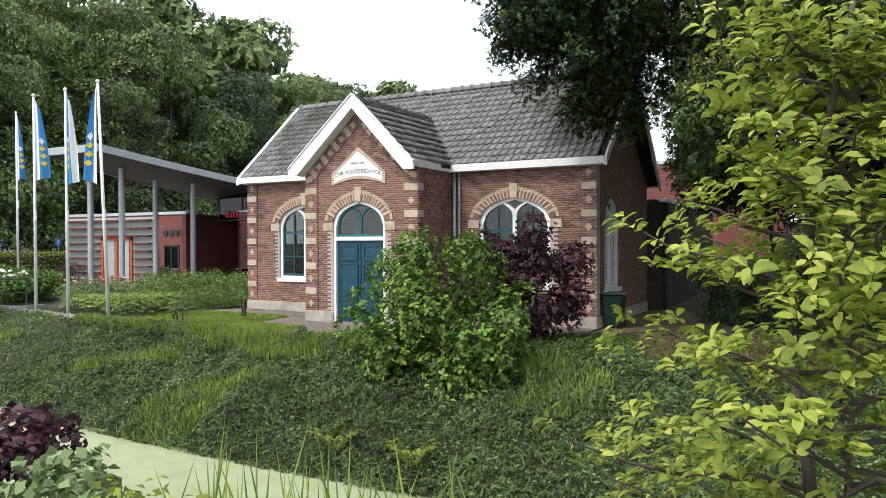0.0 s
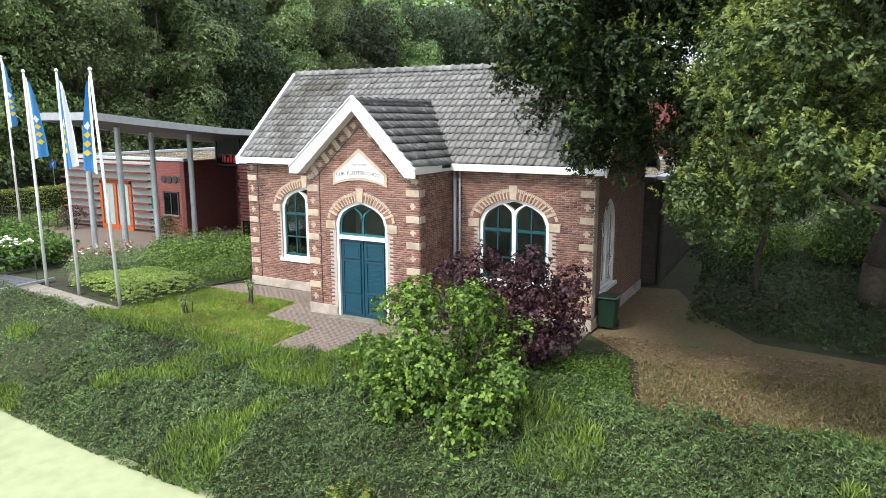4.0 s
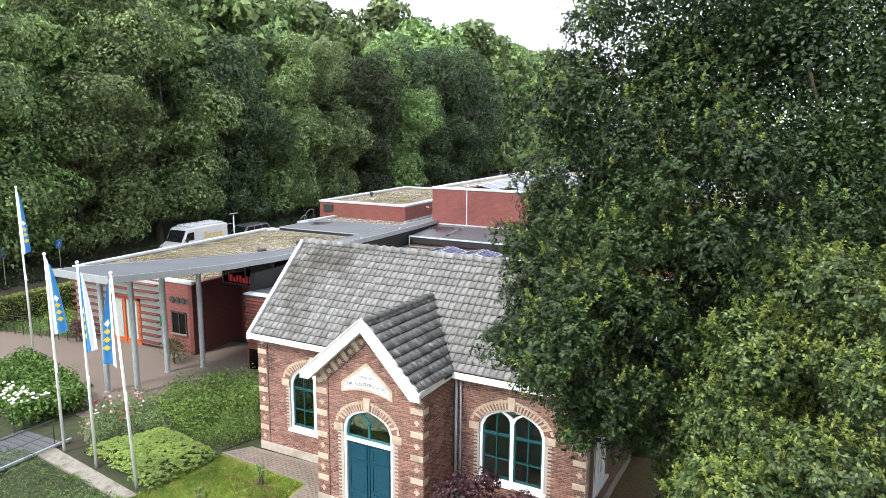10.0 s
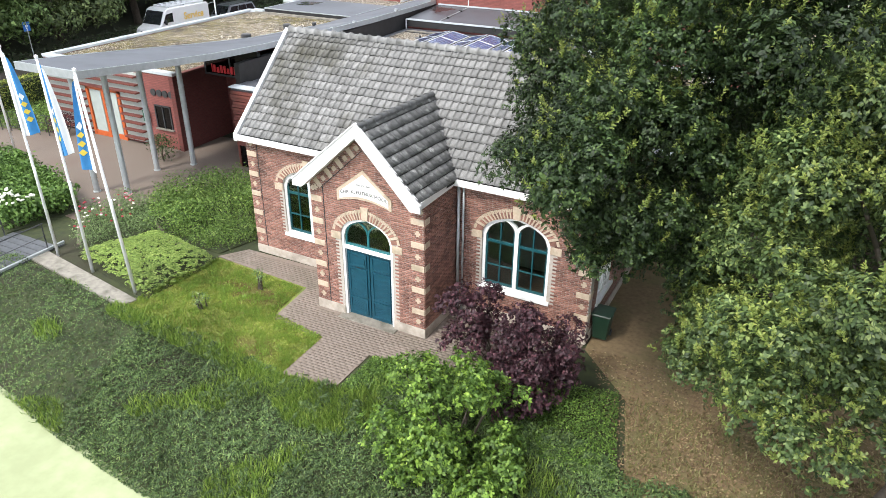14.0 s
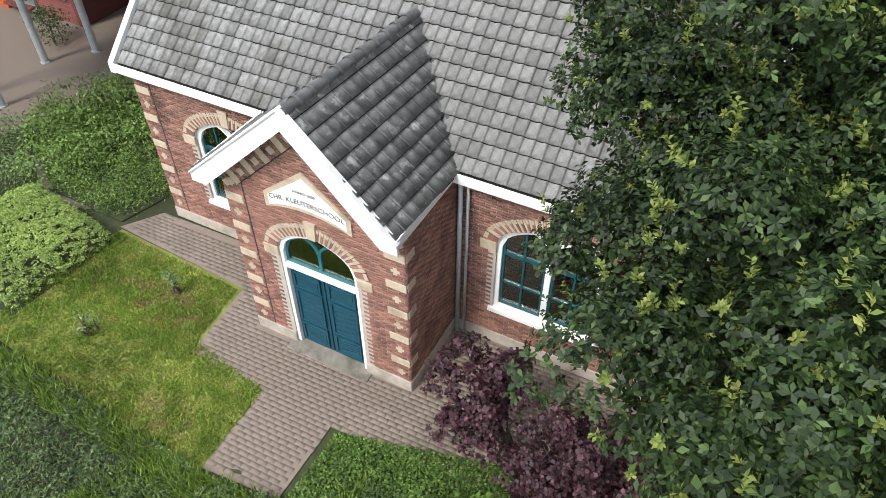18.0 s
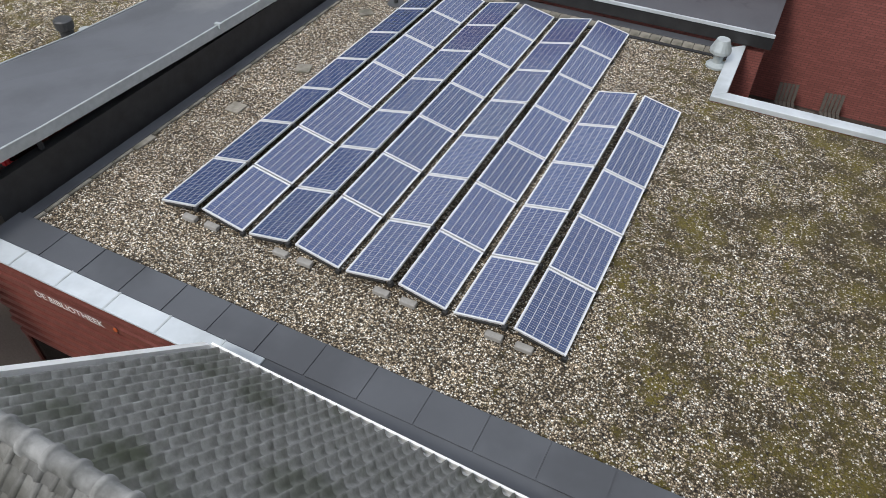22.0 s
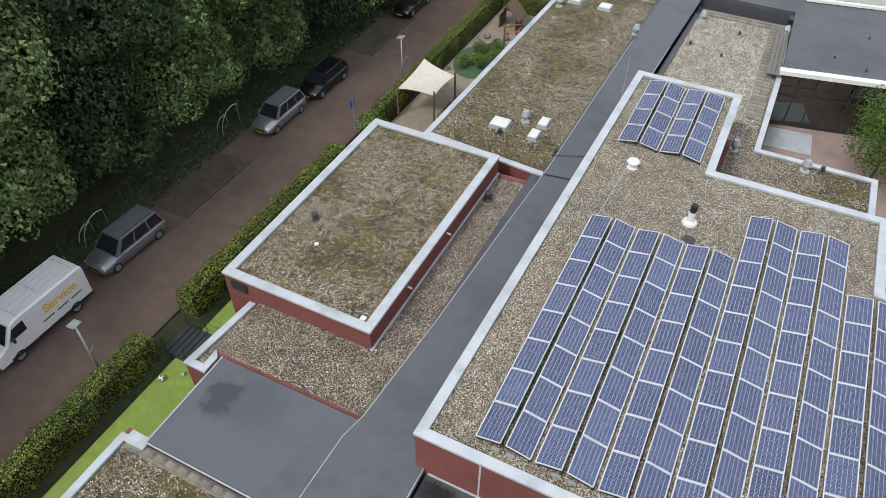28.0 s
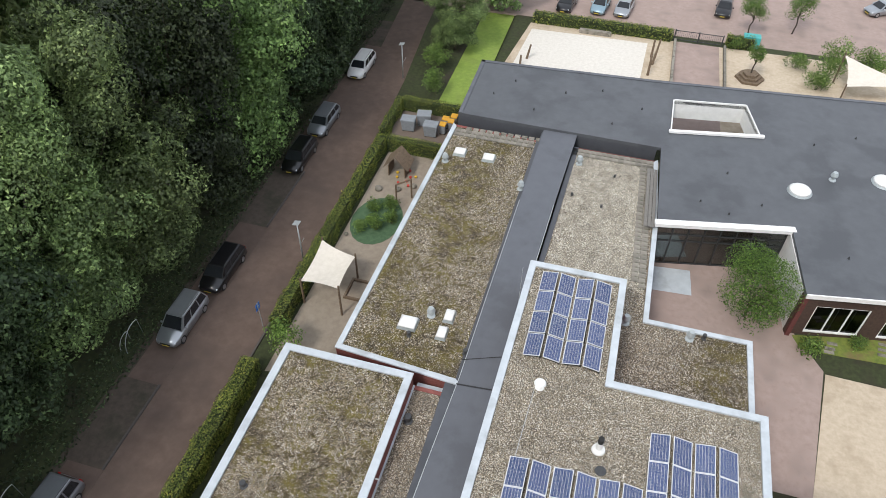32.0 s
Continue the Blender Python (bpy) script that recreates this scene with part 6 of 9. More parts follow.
def park(label, paint, x, y, turn, **k):
    c0 = car(label, paint, **k)
    c0.matrix_basis = pose(x, y, 0, 0, 0, turn)
    return c0


park("grey people carrier parked under the trees", GREY, -45.25, 49.6, SOUTH - 2, L=4.85, W=1.9, H=1.75)
park("silver people carrier parked by the road", SILVER, -45.3, 64.6, SOUTH, L=4.6, H=1.7)
park("black estate car parked by the road", BLACKP, -45.0, 69.9, SOUTH, L=4.7, H=1.5)
park("black car parked under overhanging trees", BLACKP, -45.2, 84.5, SOUTH, H=1.5)
park("dark grey car parked under overhanging trees", GREY, -45.2, 90.2, SOUTH, H=1.5)
park("white car parked under overhanging trees", WHITEP, -45.3, 100.8, SOUTH, H=1.55)
for lab, pt, x, y, tn in (("black car in the car park", BLACKP, -26.6, 121.6, -97), ("pale blue car in the car park", BLUEP, -22.6, 122.3, -97), ("silver car in the car park", SILVER, -19.8, 122.4, -97), ("silver car by the far kerb", SILVER, 10.2, 131.0, -150), ("dark car in the car park", BLACKP, -8.2, 125.8, -95)):
    park(lab, pt, x, y, tn, L=4.2, H=1.5, rails=False)

# the white van
van = thing("van", "white delivery van with yellow lettering and roof rack", "van", (0, 0, 0), "parked cars")
VP = carpaint("van white", (0.72, 0.72, 0.72), 0.0)
prof = [(-2.95, 0.35), (-2.95, 2.35), (-2.8, 2.48), (1.25, 2.5), (1.6, 2.38), (2.2, 1.38), (2.75, 1.18), (2.95, 0.9), (2.95, 0.35)]
vb = part("body", sweep(B(), [(x, -0.99, z) for x, z in prof], (0, 1.98, 0)), VP, van, bevel=0.07)
part("windscreen", sweep(B(), [(1.66, -0.82, 2.3), (1.66, 0.82, 2.3), (2.2, 0.86, 1.42), (2.2, -0.86, 1.42)], (0.03, 0, 0.02)), CARGLASS2, vb)
for s in (-1, 1):
    part("side_window", sweep(B(), [(0.95, s * 0.985, 1.5), (1.95, s * 0.985, 1.5), (1.62, s * 0.985, 2.1), (0.95, s * 0.985, 2.15)], (0, s * 0.014, 0)), CARGLASS2, vb)
    part("headlight", boxed(2.6, s * 0.72 - 0.16, 0.85, 2.9, s * 0.72 + 0.16, 1.08), LAMPW, vb, bevel=0.03)
    part("tail_light", boxed(-2.98, s * 0.88 - 0.06, 0.8, -2.93, s * 0.88 + 0.06, 1.4), LAMPR, vb)
    part("sill_trim", boxed(-2.9, s * 0.985 - 0.01, 0.38, 2.3, s * 0.985 + 0.015, 0.55), BLACK, vb)
    part("mirror", boxed(1.75, s * 1.12 - 0.1, 1.4, 1.87, s * 1.12 + 0.1, 1.75), BLACK, vb, bevel=0.03)
    for x in (-1.75, 1.85):
        wheel(van, x, s * 0.87, 0.35, 0.24)
part("bumper", boxed(2.85, -0.9, 0.35, 3.02, 0.9, 0.7), BLACK, vb, bevel=0.04)
part("grille", boxed(2.9, -0.45, 0.78, 2.975, 0.45, 0.98), BLACK, vb)
rack = part("roof_rack", box(box(boxed(-2.6, -0.8, 2.5, -2.55, 0.8, 2.58), -0.6, -0.8, 2.5, -0.55, 0.8, 2.58), 1.0, -0.8, 2.5, 1.05, 0.8, 2.58), ALU, van)
for y in (-0.75, -0.35, 0.05, 0.45, 0.75):
    part("rack_bar", tube(B(), (-2.7, y, 2.6), (1.1, y, 2.6), 0.025, 0.025, 6), ALU, rack)
YTXT = surf("yellow lettering", (0.72, 0.45, 0.02), (0.78, 0.5, 0.03), 5, 0.5, 0)
lettering("Service", 0.72, pose(-1.2, 1.003, 1.5, 90, 0, 180), YTXT, vb, bold=0.014)
for k in range(3):
    part("small_text_bar", boxed(-2.4 + 0.9 * k, 0.988, 1.08, -1.7 + 0.9 * k, 0.998, 1.16), INK, vb)
van.matrix_basis = pose(-45.12, 43.05, 0, 0, 0, SOUTH)

# ---- lamps, signs, cycle hoops ----
def street_lamp(x, y, h, head=0.5):
    t = thing("street_lamp", "grey street lamp with a flat square head", "street lamp", (x, y, 0), "street lamps")
    part("pole", tube(B(), (x, y, -0.05), (x, y, h), 0.07, 0.045, 12), GALV, t, smooth=True)
    part("brace", tube(B(), (x + 0.02, y, h * 0.45), (x + 0.35, y + 0.1, h * 0.62), 0.02, 0.02, 6), GALV, t)
    part("lamp_head", sweep(B(), [(x - head / 2, y - head / 2, h), (x + head / 2, y - head / 2, h + 0.08), (x + head / 2, y + head / 2, h + 0.08), (x - head / 2, y + head / 2, h)], (0, 0, 0.07)), GALV, t, bevel=0.015)


for x, y in ((-39.95, 42.3), (-39.75, 72.9), (-40.6, 100.5)):
    street_lamp(x, y, 3.85)
SIGNB = surf("blue sign", (0.02, 0.12, 0.42), (0.03, 0.15, 0.48), 4, 0.4, 0)
for x, y in ((-39.75, 65.9), (-48.0, 28.7), (-48.1, 32.9)):
    t = thing("parking_sign", "blue parking sign on a grey post", "road sign", (x, y, 0), "parking signs")
    part("post", tube(B(), (x, y, -0.05), (x, y, 2.6), 0.03, 0.03, 8), GALV, t)
    pl = part("plate", boxed(x - 0.03, y - 0.25, 1.95, x - 0.05 + 0.04, y + 0.25, 2.55), SIGNB, t, "blue plate")
    lettering("P", 0.4, pose(x + 0.0, y, 2.1, 90, 0, 90), FLAGW, pl)
for x, y in ((-47.6, 49.6), (-47.7, 62.2)):
    t = thing("cycle_hoop", "curved grey steel cycle hoop under the trees", "cycle stand", (x, y, 0), "cycle hoops")
    for off, r in ((0.0, 1.5), (0.5, 0.9)):
        rings = []
        for k in range(13):
            a = math.pi * k / 12 * 0.62
            py, pz = y - 1.0 + r * (1 - math.cos(a)) * 0.9, -0.02 + r * math.sin(a) * 1.1
            ny, nz = Vector((math.cos(a) * 1.1, -math.sin(a) * 0.9)).normalized()
            rings.append([(x - off + 0.03 * math.cos(q * 1.0472), py + 0.03 * math.sin(q * 1.0472) * ny, pz + 0.03 * math.sin(q * 1.0472) * nz) for q in range(6)])
        rings.append([(px, py + 0.05, 0.0) for px, py, pz in rings[-1]])
        bm = loft(B(), rings)
        part("hoop", bm, GALV, t)

# ---- playground ----
SAILC = surf("cream sail cloth", (0.6, 0.55, 0.47), (0.68, 0.63, 0.55), 3, 0.85, 0.1)
TIMBER = surf("weathered timber", (0.11, 0.075, 0.05), (0.2, 0.15, 0.1), 6, 0.85, 0.4, 30)


def shade_sail(name_label, corners, dip):
    c0 = Vector((sum(c[0] for c in corners) / len(corners), sum(c[1] for c in corners) / len(corners), 0))
    t = thing("shade_sail", name_label, "shade sail", c0)
    n = 10
    V, F = [], []
    A = [Vector(c) for c in corners]
    if len(A) == 3:
        A.append(A[2].copy())
    for j in range(n + 1):
        for i in range(n + 1):
            u, v = i / n, j / n
            uu, vv = u + 0.14 * (u - 0.5) * -4 * v * (1 - v) * 0.6, v + 0.14 * (v - 0.5) * -4 * u * (1 - u) * 0.6
            p = (A[0] * (1 - uu) + A[1] * uu) * (1 - vv) + (A[3] * (1 - uu) + A[2] * uu) * vv
            p.z -= dip * 16 * u * (1 - u) * v * (1 - v)
            V.append(p)
    for j in range(n):
        for i in range(n):
            a = j * (n + 1) + i
            F.append((a, a + 1, a + n + 2, a + n + 1))
    part_np("canvas", V, F, SAILC, t, smooth=True)
    for c in corners:
        part("post", tube(B(), (c[0], c[1], -0.05), (c[0], c[1], c[2] + 0.3), 0.09, 0.07, 8), TIMBER, t)
    return t


shade_sail("cream shade sail on timber posts over sand", [(-37.9, 68.9, 2.3), (-34.8, 68.55, 2.8), (-35.0, 72.3, 2.3), (-37.9, 73.0, 2.6)], 0.25)
hut = thing("play_hut", "weathered timber play hut in the sand", "play hut", (-36.0, 85.4, 0))
for x in (-36.8, -35.3):
    part("side", boxed(x, 84.7, 0, x + 0.08, 86.2, 1.1), TIMBER, hut)
for s in (-1, 1):
    part("roof_side", sweep(B(), [(-36.05, 84.5, 2.2), (-36.05 + s * 1.15, 84.5, 0.9), (-36.05 + s * 1.15, 86.4, 0.9), (-36.05, 86.4, 2.2)], (0, 0, 0.06)), TIMBER, hut)
swing = thing("swing_frame", "timber swing frame on sand", "swing", (-34.4, 81.9, 0))
for x, y in ((-34.9, 81.35), (-33.9, 82.4)):
    part("post", tube(B(), (x, y, -0.05), (x, y, 2.0), 0.08, 0.07, 8), TIMBER, swing)
part("crossbar", tube(B(), (-34.9, 81.35, 2.0), (-33.9, 82.4, 2.0), 0.07, 0.07, 8), TIMBER, swing)
for k, (x, y, r) in enumerate(((-37.0, 82.6, 0.35), (-35.3, 83.0, 0.3), (-37.6, 76.5, 0.2), (-34.2, 83.8, 0.3))):
    bm = B()
    bmesh.ops.create_icosphere(bm, subdivisions=2, radius=r)
    for v in bm.verts:
        v.co *= 1 + 0.25 * noise.noise(v.co * 2 + Vector((k, 0, 0)))
        v.co.z *= 0.7
        v.co += Vector((x, y, r * 0.5))
    tagged(part("boulder", bm, CONC, smooth=True), "rounded play boulder lying on sand", "boulder", "play boulders")
RTOY, YTOY = surf("red plastic", (0.45, 0.03, 0.02), (0.5, 0.05, 0.03), 4, 0.4, 0), surf("yellow plastic", (0.65, 0.4, 0.02), (0.7, 0.45, 0.03), 4, 0.4, 0)
for k in range(9):
    x, y = -35.9 + 1.9 * RANDS[k % 9] - 0.3, 83.6 + 2.2 * RANDS[(k * 4 + 2) % 9]
    tagged(part("sand_toy", lathe(B(), x, y, [(0.09, 0), (0.13, 0.16), (0.12, 0.17)], 8), RTOY if k % 3 else YTOY), "small bright plastic sand toy", "toy", "sand toys")
tagged(part("sandpit", box(box(box(boxed(-35.3, 70.2, 0, -35.15, 71.9, 0.22), -33.9, 70.2, 0, -33.75, 71.9, 0.22), -35.3, 70.05, 0, -33.75, 70.2, 0.22), -35.3, 71.9, 0, -33.75, 72.05, 0.22), TIMBER), "square timber sandpit edge", "sandpit")
GREYP, YELP = surf("grey container", (0.2, 0.22, 0.24), (0.26, 0.28, 0.3), 4, 0.5, 0.05), surf("orange lid", (0.6, 0.3, 0.02), (0.66, 0.36, 0.03), 4, 0.5, 0.05)


def container(x, y, w, d, h, lid, turn):
    t = thing("waste_container", "grey wheeled waste container with lid", "waste container", group="waste containers")
    part("tub", loft(B(), [[(-w / 2 * 0.85, -d / 2 * 0.85, 0.1), (w / 2 * 0.85, -d / 2 * 0.85, 0.1), (w / 2 * 0.85, d / 2 * 0.85, 0.1), (-w / 2 * 0.85, d / 2 * 0.85, 0.1)], [(-w / 2, -d / 2, h), (w / 2, -d / 2, h), (w / 2, d / 2, h), (-w / 2, d / 2, h)]]), GREYP, t)
    part("lid", sweep(B(), [(-w / 2 - 0.03, -d / 2 - 0.04, h), (-w / 2 - 0.03, d / 2 + 0.04, h), (-w / 2 - 0.03, d / 2, h + 0.12), (-w / 2 - 0.03, -d / 2, h + 0.1)], (w + 0.06, 0, 0)), lid, t)
    for sx in (-1, 1):
        for sy in (-1, 1):
            part("wheel", tube(B(), (sx * w * 0.36, sy * d * 0.36 - 0.02, 0.08), (sx * w * 0.36, sy * d * 0.36 + 0.02, 0.08), 0.08, 0.08, 8), BLACK, t)
    t.matrix_basis = pose(x, y, 0, 0, 0, turn)


for x, y, w, d, h, lid, tn in ((-37.2, 91.9, 1.3, 1.0, 1.2, GREYP, 5), (-36.0, 93.1, 1.3, 1.0, 1.2, GREYP, 10), (-34.9, 91.6, 1.3, 1.0, 1.2, GREYP, 3), (-33.9, 92.2, 0.55, 0.6, 1.0, YELP, 0), (-33.3, 92.9, 0.55, 0.6, 1.0, YELP, 8), (-33.9, 93.2, 0.55, 0.6, 1.0, YELP, 0), (-33.2, 93.8, 0.55, 0.6, 1.0, YELP, 0)):
    container(x, y, w, d, h, lid, tn)
# green bin at the corner of the school
gb = thing("wheelie_bin", "dark green wheelie bin beside the brick corner", "bin", (-4.15, 17.95, 0))
GREENB = surf("green plastic", (0.006, 0.026, 0.015), (0.01, 0.036, 0.02), 5, 0.45, 0.05)
part("tub", loft(B(), [[(-4.36, 17.74, 0.06), (-3.98, 17.74, 0.06), (-3.98, 18.16, 0.06), (-4.36, 18.16, 0.06)], [(-4.42, 17.67, 0.82), (-3.92, 17.67, 0.82), (-3.92, 18.23, 0.82), (-4.42, 18.23, 0.82)]]), GREENB, gb, bevel=0.02)
part("lid", boxed(-4.45, 17.63, 0.82, -3.89, 18.27, 0.88), GREENB, gb, bevel=0.025)
for x in (-4.38, -3.98):
    part("wheel", tube(B(), (x, 18.16, 0.1), (x + 0.04, 18.16, 0.1), 0.1, 0.1, 10), BLACK, gb)

# ---- far school yard ----
shade_sail("white shade sail on posts in the yard", [(3.0, 112.6, 3.2), (2.9, 108.0, 2.2), (9.4, 109.4, 2.4)], 0.1)
planter = thing("tree_planter", "hexagonal timber planter bench round a young tree", "planter", (-5.5, 110.8, 0))
for k, (r, h) in enumerate(((1.5, 0.25), (1.15, 0.5), (0.8, 0.75))):
    part("step", lathe(B(), -5.5, 110.8, [(r, 0), (r, h)], 6), TIMBER, planter)
gate = thing("school_gate", "dark steel double gate of the school yard", "gate", (-11, 117, 0))
for x in (-13.6, -11.0, -8.4):
    part("post", boxed(x - 0.06, 116.95, 0, x + 0.06, 117.07, 1.35), DARKM, gate)
for x0 in (-13.5, -10.9):
    for z in (0.15, 1.2):
        part("rail", boxed(x0, 116.98, z, x0 + 2.4, 117.04, z + 0.06), DARKM, gate)
    for k in range(12):
        part("bar", boxed(x0 + 0.2 * k, 117.0, 0.2, x0 + 0.2 * k + 0.025, 117.02, 1.2), DARKM, gate)
for x in (-13.6, -8.2):
    tagged(part("low_wall", boxed(x, 107, 0, x + 0.25, 116.5, 0.5), CONC), "low pale concrete wall along the entrance path", "low wall", "entrance walls")
tagged(part("teal_cabinet", boxed(-6.2, 117.6, 0, -4.4, 118.6, 1.3), surf("turquoise steel", (0.06, 0.36, 0.36), (0.08, 0.42, 0.42), 4, 0.5, 0.05), bevel=0.03), "turquoise steel utility cabinet by the hedge", "utility cabinet")
tagged(part("bench", boxed(-24.2, 115.6, 0, -20.6, 116.1, 0.45), CONC, bevel=0.02), "long concrete bench on the sand", "bench")
for k, (x, y, h) in enumerate(((-15.9, 108.5, 2.2), (-15.6, 110.8, 2.9), (-15.8, 112.4, 2.0), (-28.9, 108.2, 1.6), (-29.3, 106.4, 1.2))):
    tagged(part("play_post", tube(B(), (x, y, -0.05), (x + 0.3 * (k % 2), y + 0.2, h), 0.14, 0.1, 8), TIMBER), "rough upright timber play post", "play post", "timber play posts")
# lounge chairs in the small court
DARKWOOD = surf("dark weathered wood", (0.06, 0.052, 0.044), (0.1, 0.088, 0.075), 8, 0.8, 0.3)
for x in (-8.3, -6.9):
    t = thing("garden_chair", "weathered wooden garden chair in the court", "chair", group="court chairs")
    for k in range(5):
        part("seat_slat", boxed(-0.3 + 0.125 * k, -0.3, 0.4, -0.2 + 0.125 * k, 0.3, 0.43), DARKWOOD, t)
    for k in range(5):
        part("back_slat", sweep(B(), [(-0.3 + 0.125 * k, 0.28, 0.43), (-0.2 + 0.125 * k, 0.28, 0.43), (-0.2 + 0.125 * k, 0.45, 1.0), (-0.3 + 0.125 * k, 0.45, 1.0)], (0, 0.025, 0)), DARKWOOD, t)
    for sx in (-0.3, 0.26):
        for sy in (-0.28, 0.26):
            part("leg", boxed(sx, sy, 0, sx + 0.05, sy + 0.05, 0.4), DARKWOOD, t)
    t.matrix_basis = pose(x, 41.9, 0.0, 0, 0, 8)
part_ct = thing("court_table", "small wooden table between the chairs", "table", (-7.6, 41.6, 0))
part("tabletop", boxed(-7.85, 41.3, 0.44, -7.35, 41.9, 0.48), DARKWOOD, part_ct)
for x in (-7.82, -7.43):
    for y in (41.33, 41.82):
        part("leg", boxed(x, y, 0, x + 0.05, y + 0.05, 0.44), DARKWOOD, part_ct)
# the court lies deep in shade, which is put into the paving's colour
tagged(part("pavement_court", boxed(-9.4, 36.4, -0.2, -4.0, 42.88, 0.0), surf("shade-darkened court paving", (0.03, 0.026, 0.022), (0.05, 0.043, 0.036), 3, 0.5, 0.3, 50, (0.02, 0.018, 0.016), 0.7)), "paved small court, its colour darkened for the deep shade", "pavement", kind="structure")

# balls that drift in the ditch
BALLW = surf("white ball leather", (0.7, 0.7, 0.68), (0.8, 0.8, 0.78), 10, 0.5, 0.05)
for x, y, r in ((-37.2, 43.5, 0.17), (-36.45, 44.2, 0.1)):
    ball = thing("football", "black and white football floating on the duckweed", "ball", (x, y, -0.2), "footballs")
    bm = B()
    bmesh.ops.create_icosphere(bm, subdivisions=3, radius=r, matrix=Matrix.Translation((x, y, -0.2 + r * 0.8)))
    part("ball_skin", bm, BALLW, ball, smooth=True)
    ico = B()
    bmesh.ops.create_icosphere(ico, subdivisions=1, radius=1.0)
    for v in ico.verts:
        c = Vector((x, y, -0.2 + r * 0.8)) + v.co * r * 0.985
        q = v.co.to_track_quat("Z", "Y").to_matrix()
        pts = [c + q @ Vector((r * 0.36 * math.cos(k * 1.2566), r * 0.36 * math.sin(k * 1.2566), -r * 0.04)) for k in range(5)]
        part("ball_patch", sweep(B(), pts, v.co * r * 0.05), BLACK, ball)
    ico.free()
tagged(part("moss_island", slab(B(), [(-35.8 + 2.1 * math.cos(k * 0.314), 78.8 + 2.9 * math.sin(k * 0.314)) for k in range(20)], -0.1, 0.03), surf("green play carpet", (0.05, 0.1, 0.05), (0.08, 0.14, 0.07), 3, 0.95, 0.4)), "green carpet island among the playground bushes", "carpet", kind="structure")

# ---- things on the flat roofs ----
PIPE = surf("dark vent plastic", (0.035, 0.037, 0.04), (0.055, 0.057, 0.06), 6, 0.5, 0.05)
ZINC = surf("pale vent zinc", (0.36, 0.4, 0.41), (0.46, 0.5, 0.51), 6, 0.45, 0.1, metal=0.3)
WHITEV = surf("white vent plastic", (0.66, 0.66, 0.64), (0.75, 0.75, 0.73), 6, 0.5, 0.05)


def pipe_vent(x, y, z, r, h, mat, label, cap=True):
    t = thing("roof_vent", label, "roof vent", (x, y, z), "roof vents")
    part("flange", lathe(B(), x, y, [(r * 1.7, z), (r * 1.6, z + 0.03), (r * 1.05, z + 0.08)], 16), mat, t)
    part("pipe", lathe(B(), x, y, [(r, z), (r, z + h)], 16), mat, t)
    if cap:
        part("cap", lathe(B(), x, y, [(r * 1.05, z + h * 0.55), (r * 1.3, z + h * 0.62), (r * 1.35, z + h), (r * 1.1, z + h + 0.04)], 16), mat, t)
    return t


def cowl(x, y, z):
    t = thing("roof_vent", "pale zinc ventilation cowl on the gravel", "roof vent", (x, y, z), "roof vents")
    part("base", lathe(B(), x, y, [(0.28, z), (0.28, z + 0.05), (0.13, z + 0.12), (0.13, z + 0.35)], 18), ZINC, t)
    part("hood", lathe(B(), x, y, [(0.14, z + 0.33), (0.28, z + 0.42), (0.28, z + 0.5), (0.17, z + 0.78), (0.15, z + 0.78)], 18), ZINC, t)


GL, GW = 3.4, 3.46
for x, y, r, h, mat, lab in ((-27.0, 34.1, 0.17, 0.55, PIPE, "dark plastic vent pipe on mossy gravel"), (-26.95, 30.6, 0.19, 0.6, PIPE, "dark plastic vent pipe on mossy gravel"), (-26.6, 36.1, 0.09, 0.35, PIPE, "small dark vent pipe on gravel")):
    pipe_vent(x, y, GW, r, h, mat, lab)
pipe_vent(-26.35, 30.75, GW, 0.16, 0.42, ZINC, "pale open zinc vent pipe", False)
pipe_vent(-26.2, 33.3, GW, 0.13, 0.35, ZINC, "pale open zinc vent pipe", False)
tagged(part("roof_drain", lathe(B(), -26.85, 28.9, [(0.1, GW), (0.12, GW + 0.05), (0.02, GW + 0.06)], 12), WHITEV), "small white roof drain cap", "roof drain", "roof drains")
cowl(-10.5, 37.75, GL)
t = thing("roof_drain", "dark round roof drain on gravel", "roof drain", (-20.07, 37.0, GL), "roof drains")
part("dish", lathe(B(), -20.07, 37.0, [(0.28, GL), (0.26, GL + 0.03), (0.06, GL + 0.04)], 16), PIPE, t)
part("knob", lathe(B(), -20.07, 37.0, [(0.06, GL), (0.07, GL + 0.14), (0.02, GL + 0.16)], 10), PIPE, t)
for x, y, turn in ((-20.68, 30.05, 0), (-20.3, 32.4, 20), (-20.55, 36.0, 45)):
    bm = boxed(-0.2, -0.2, 0, 0.2, 0.2, 0.05)
    bm.transform(pose(x, y, GL, 0, 0, turn))
    tagged(part("paving_slab", bm, CONC, bevel=0.008), "loose concrete slab on the gravel", "slab", "loose slabs")
# slabs along the upstand and along the lean-to
me = part("edge_slab", boxed(-0.145, -0.3, 0, 0.145, 0.3, 0.05), CONC, theatre, bevel=0.01).data
for k in range(22):
    y = 24.8 + 0.62 * k
    x = -21.78 + (0.12 * math.sin(k * 1.7) if k % 5 == 0 else 0)
    o = new("edge_slab", me)
    o.matrix_basis = pose(x, y, GL, 0, 0, 3 * math.sin(k * 2.3))
    link_part(o, theatre)
for k in range(37):
    o = new("edge_slab", me)
    o.matrix_basis = pose(-21.6 + 0.308 * k, 38.62, GL, 0, 0, 2 * math.sin(k))
    link_part(o, theatre)
for k in range(13):
    o = new("edge_slab", me)
    o.matrix_basis = pose(-33.0 + 0.58 * k, 39.0, GW + 0.04, 0, 0, 90)
    link_part(o, theatre)
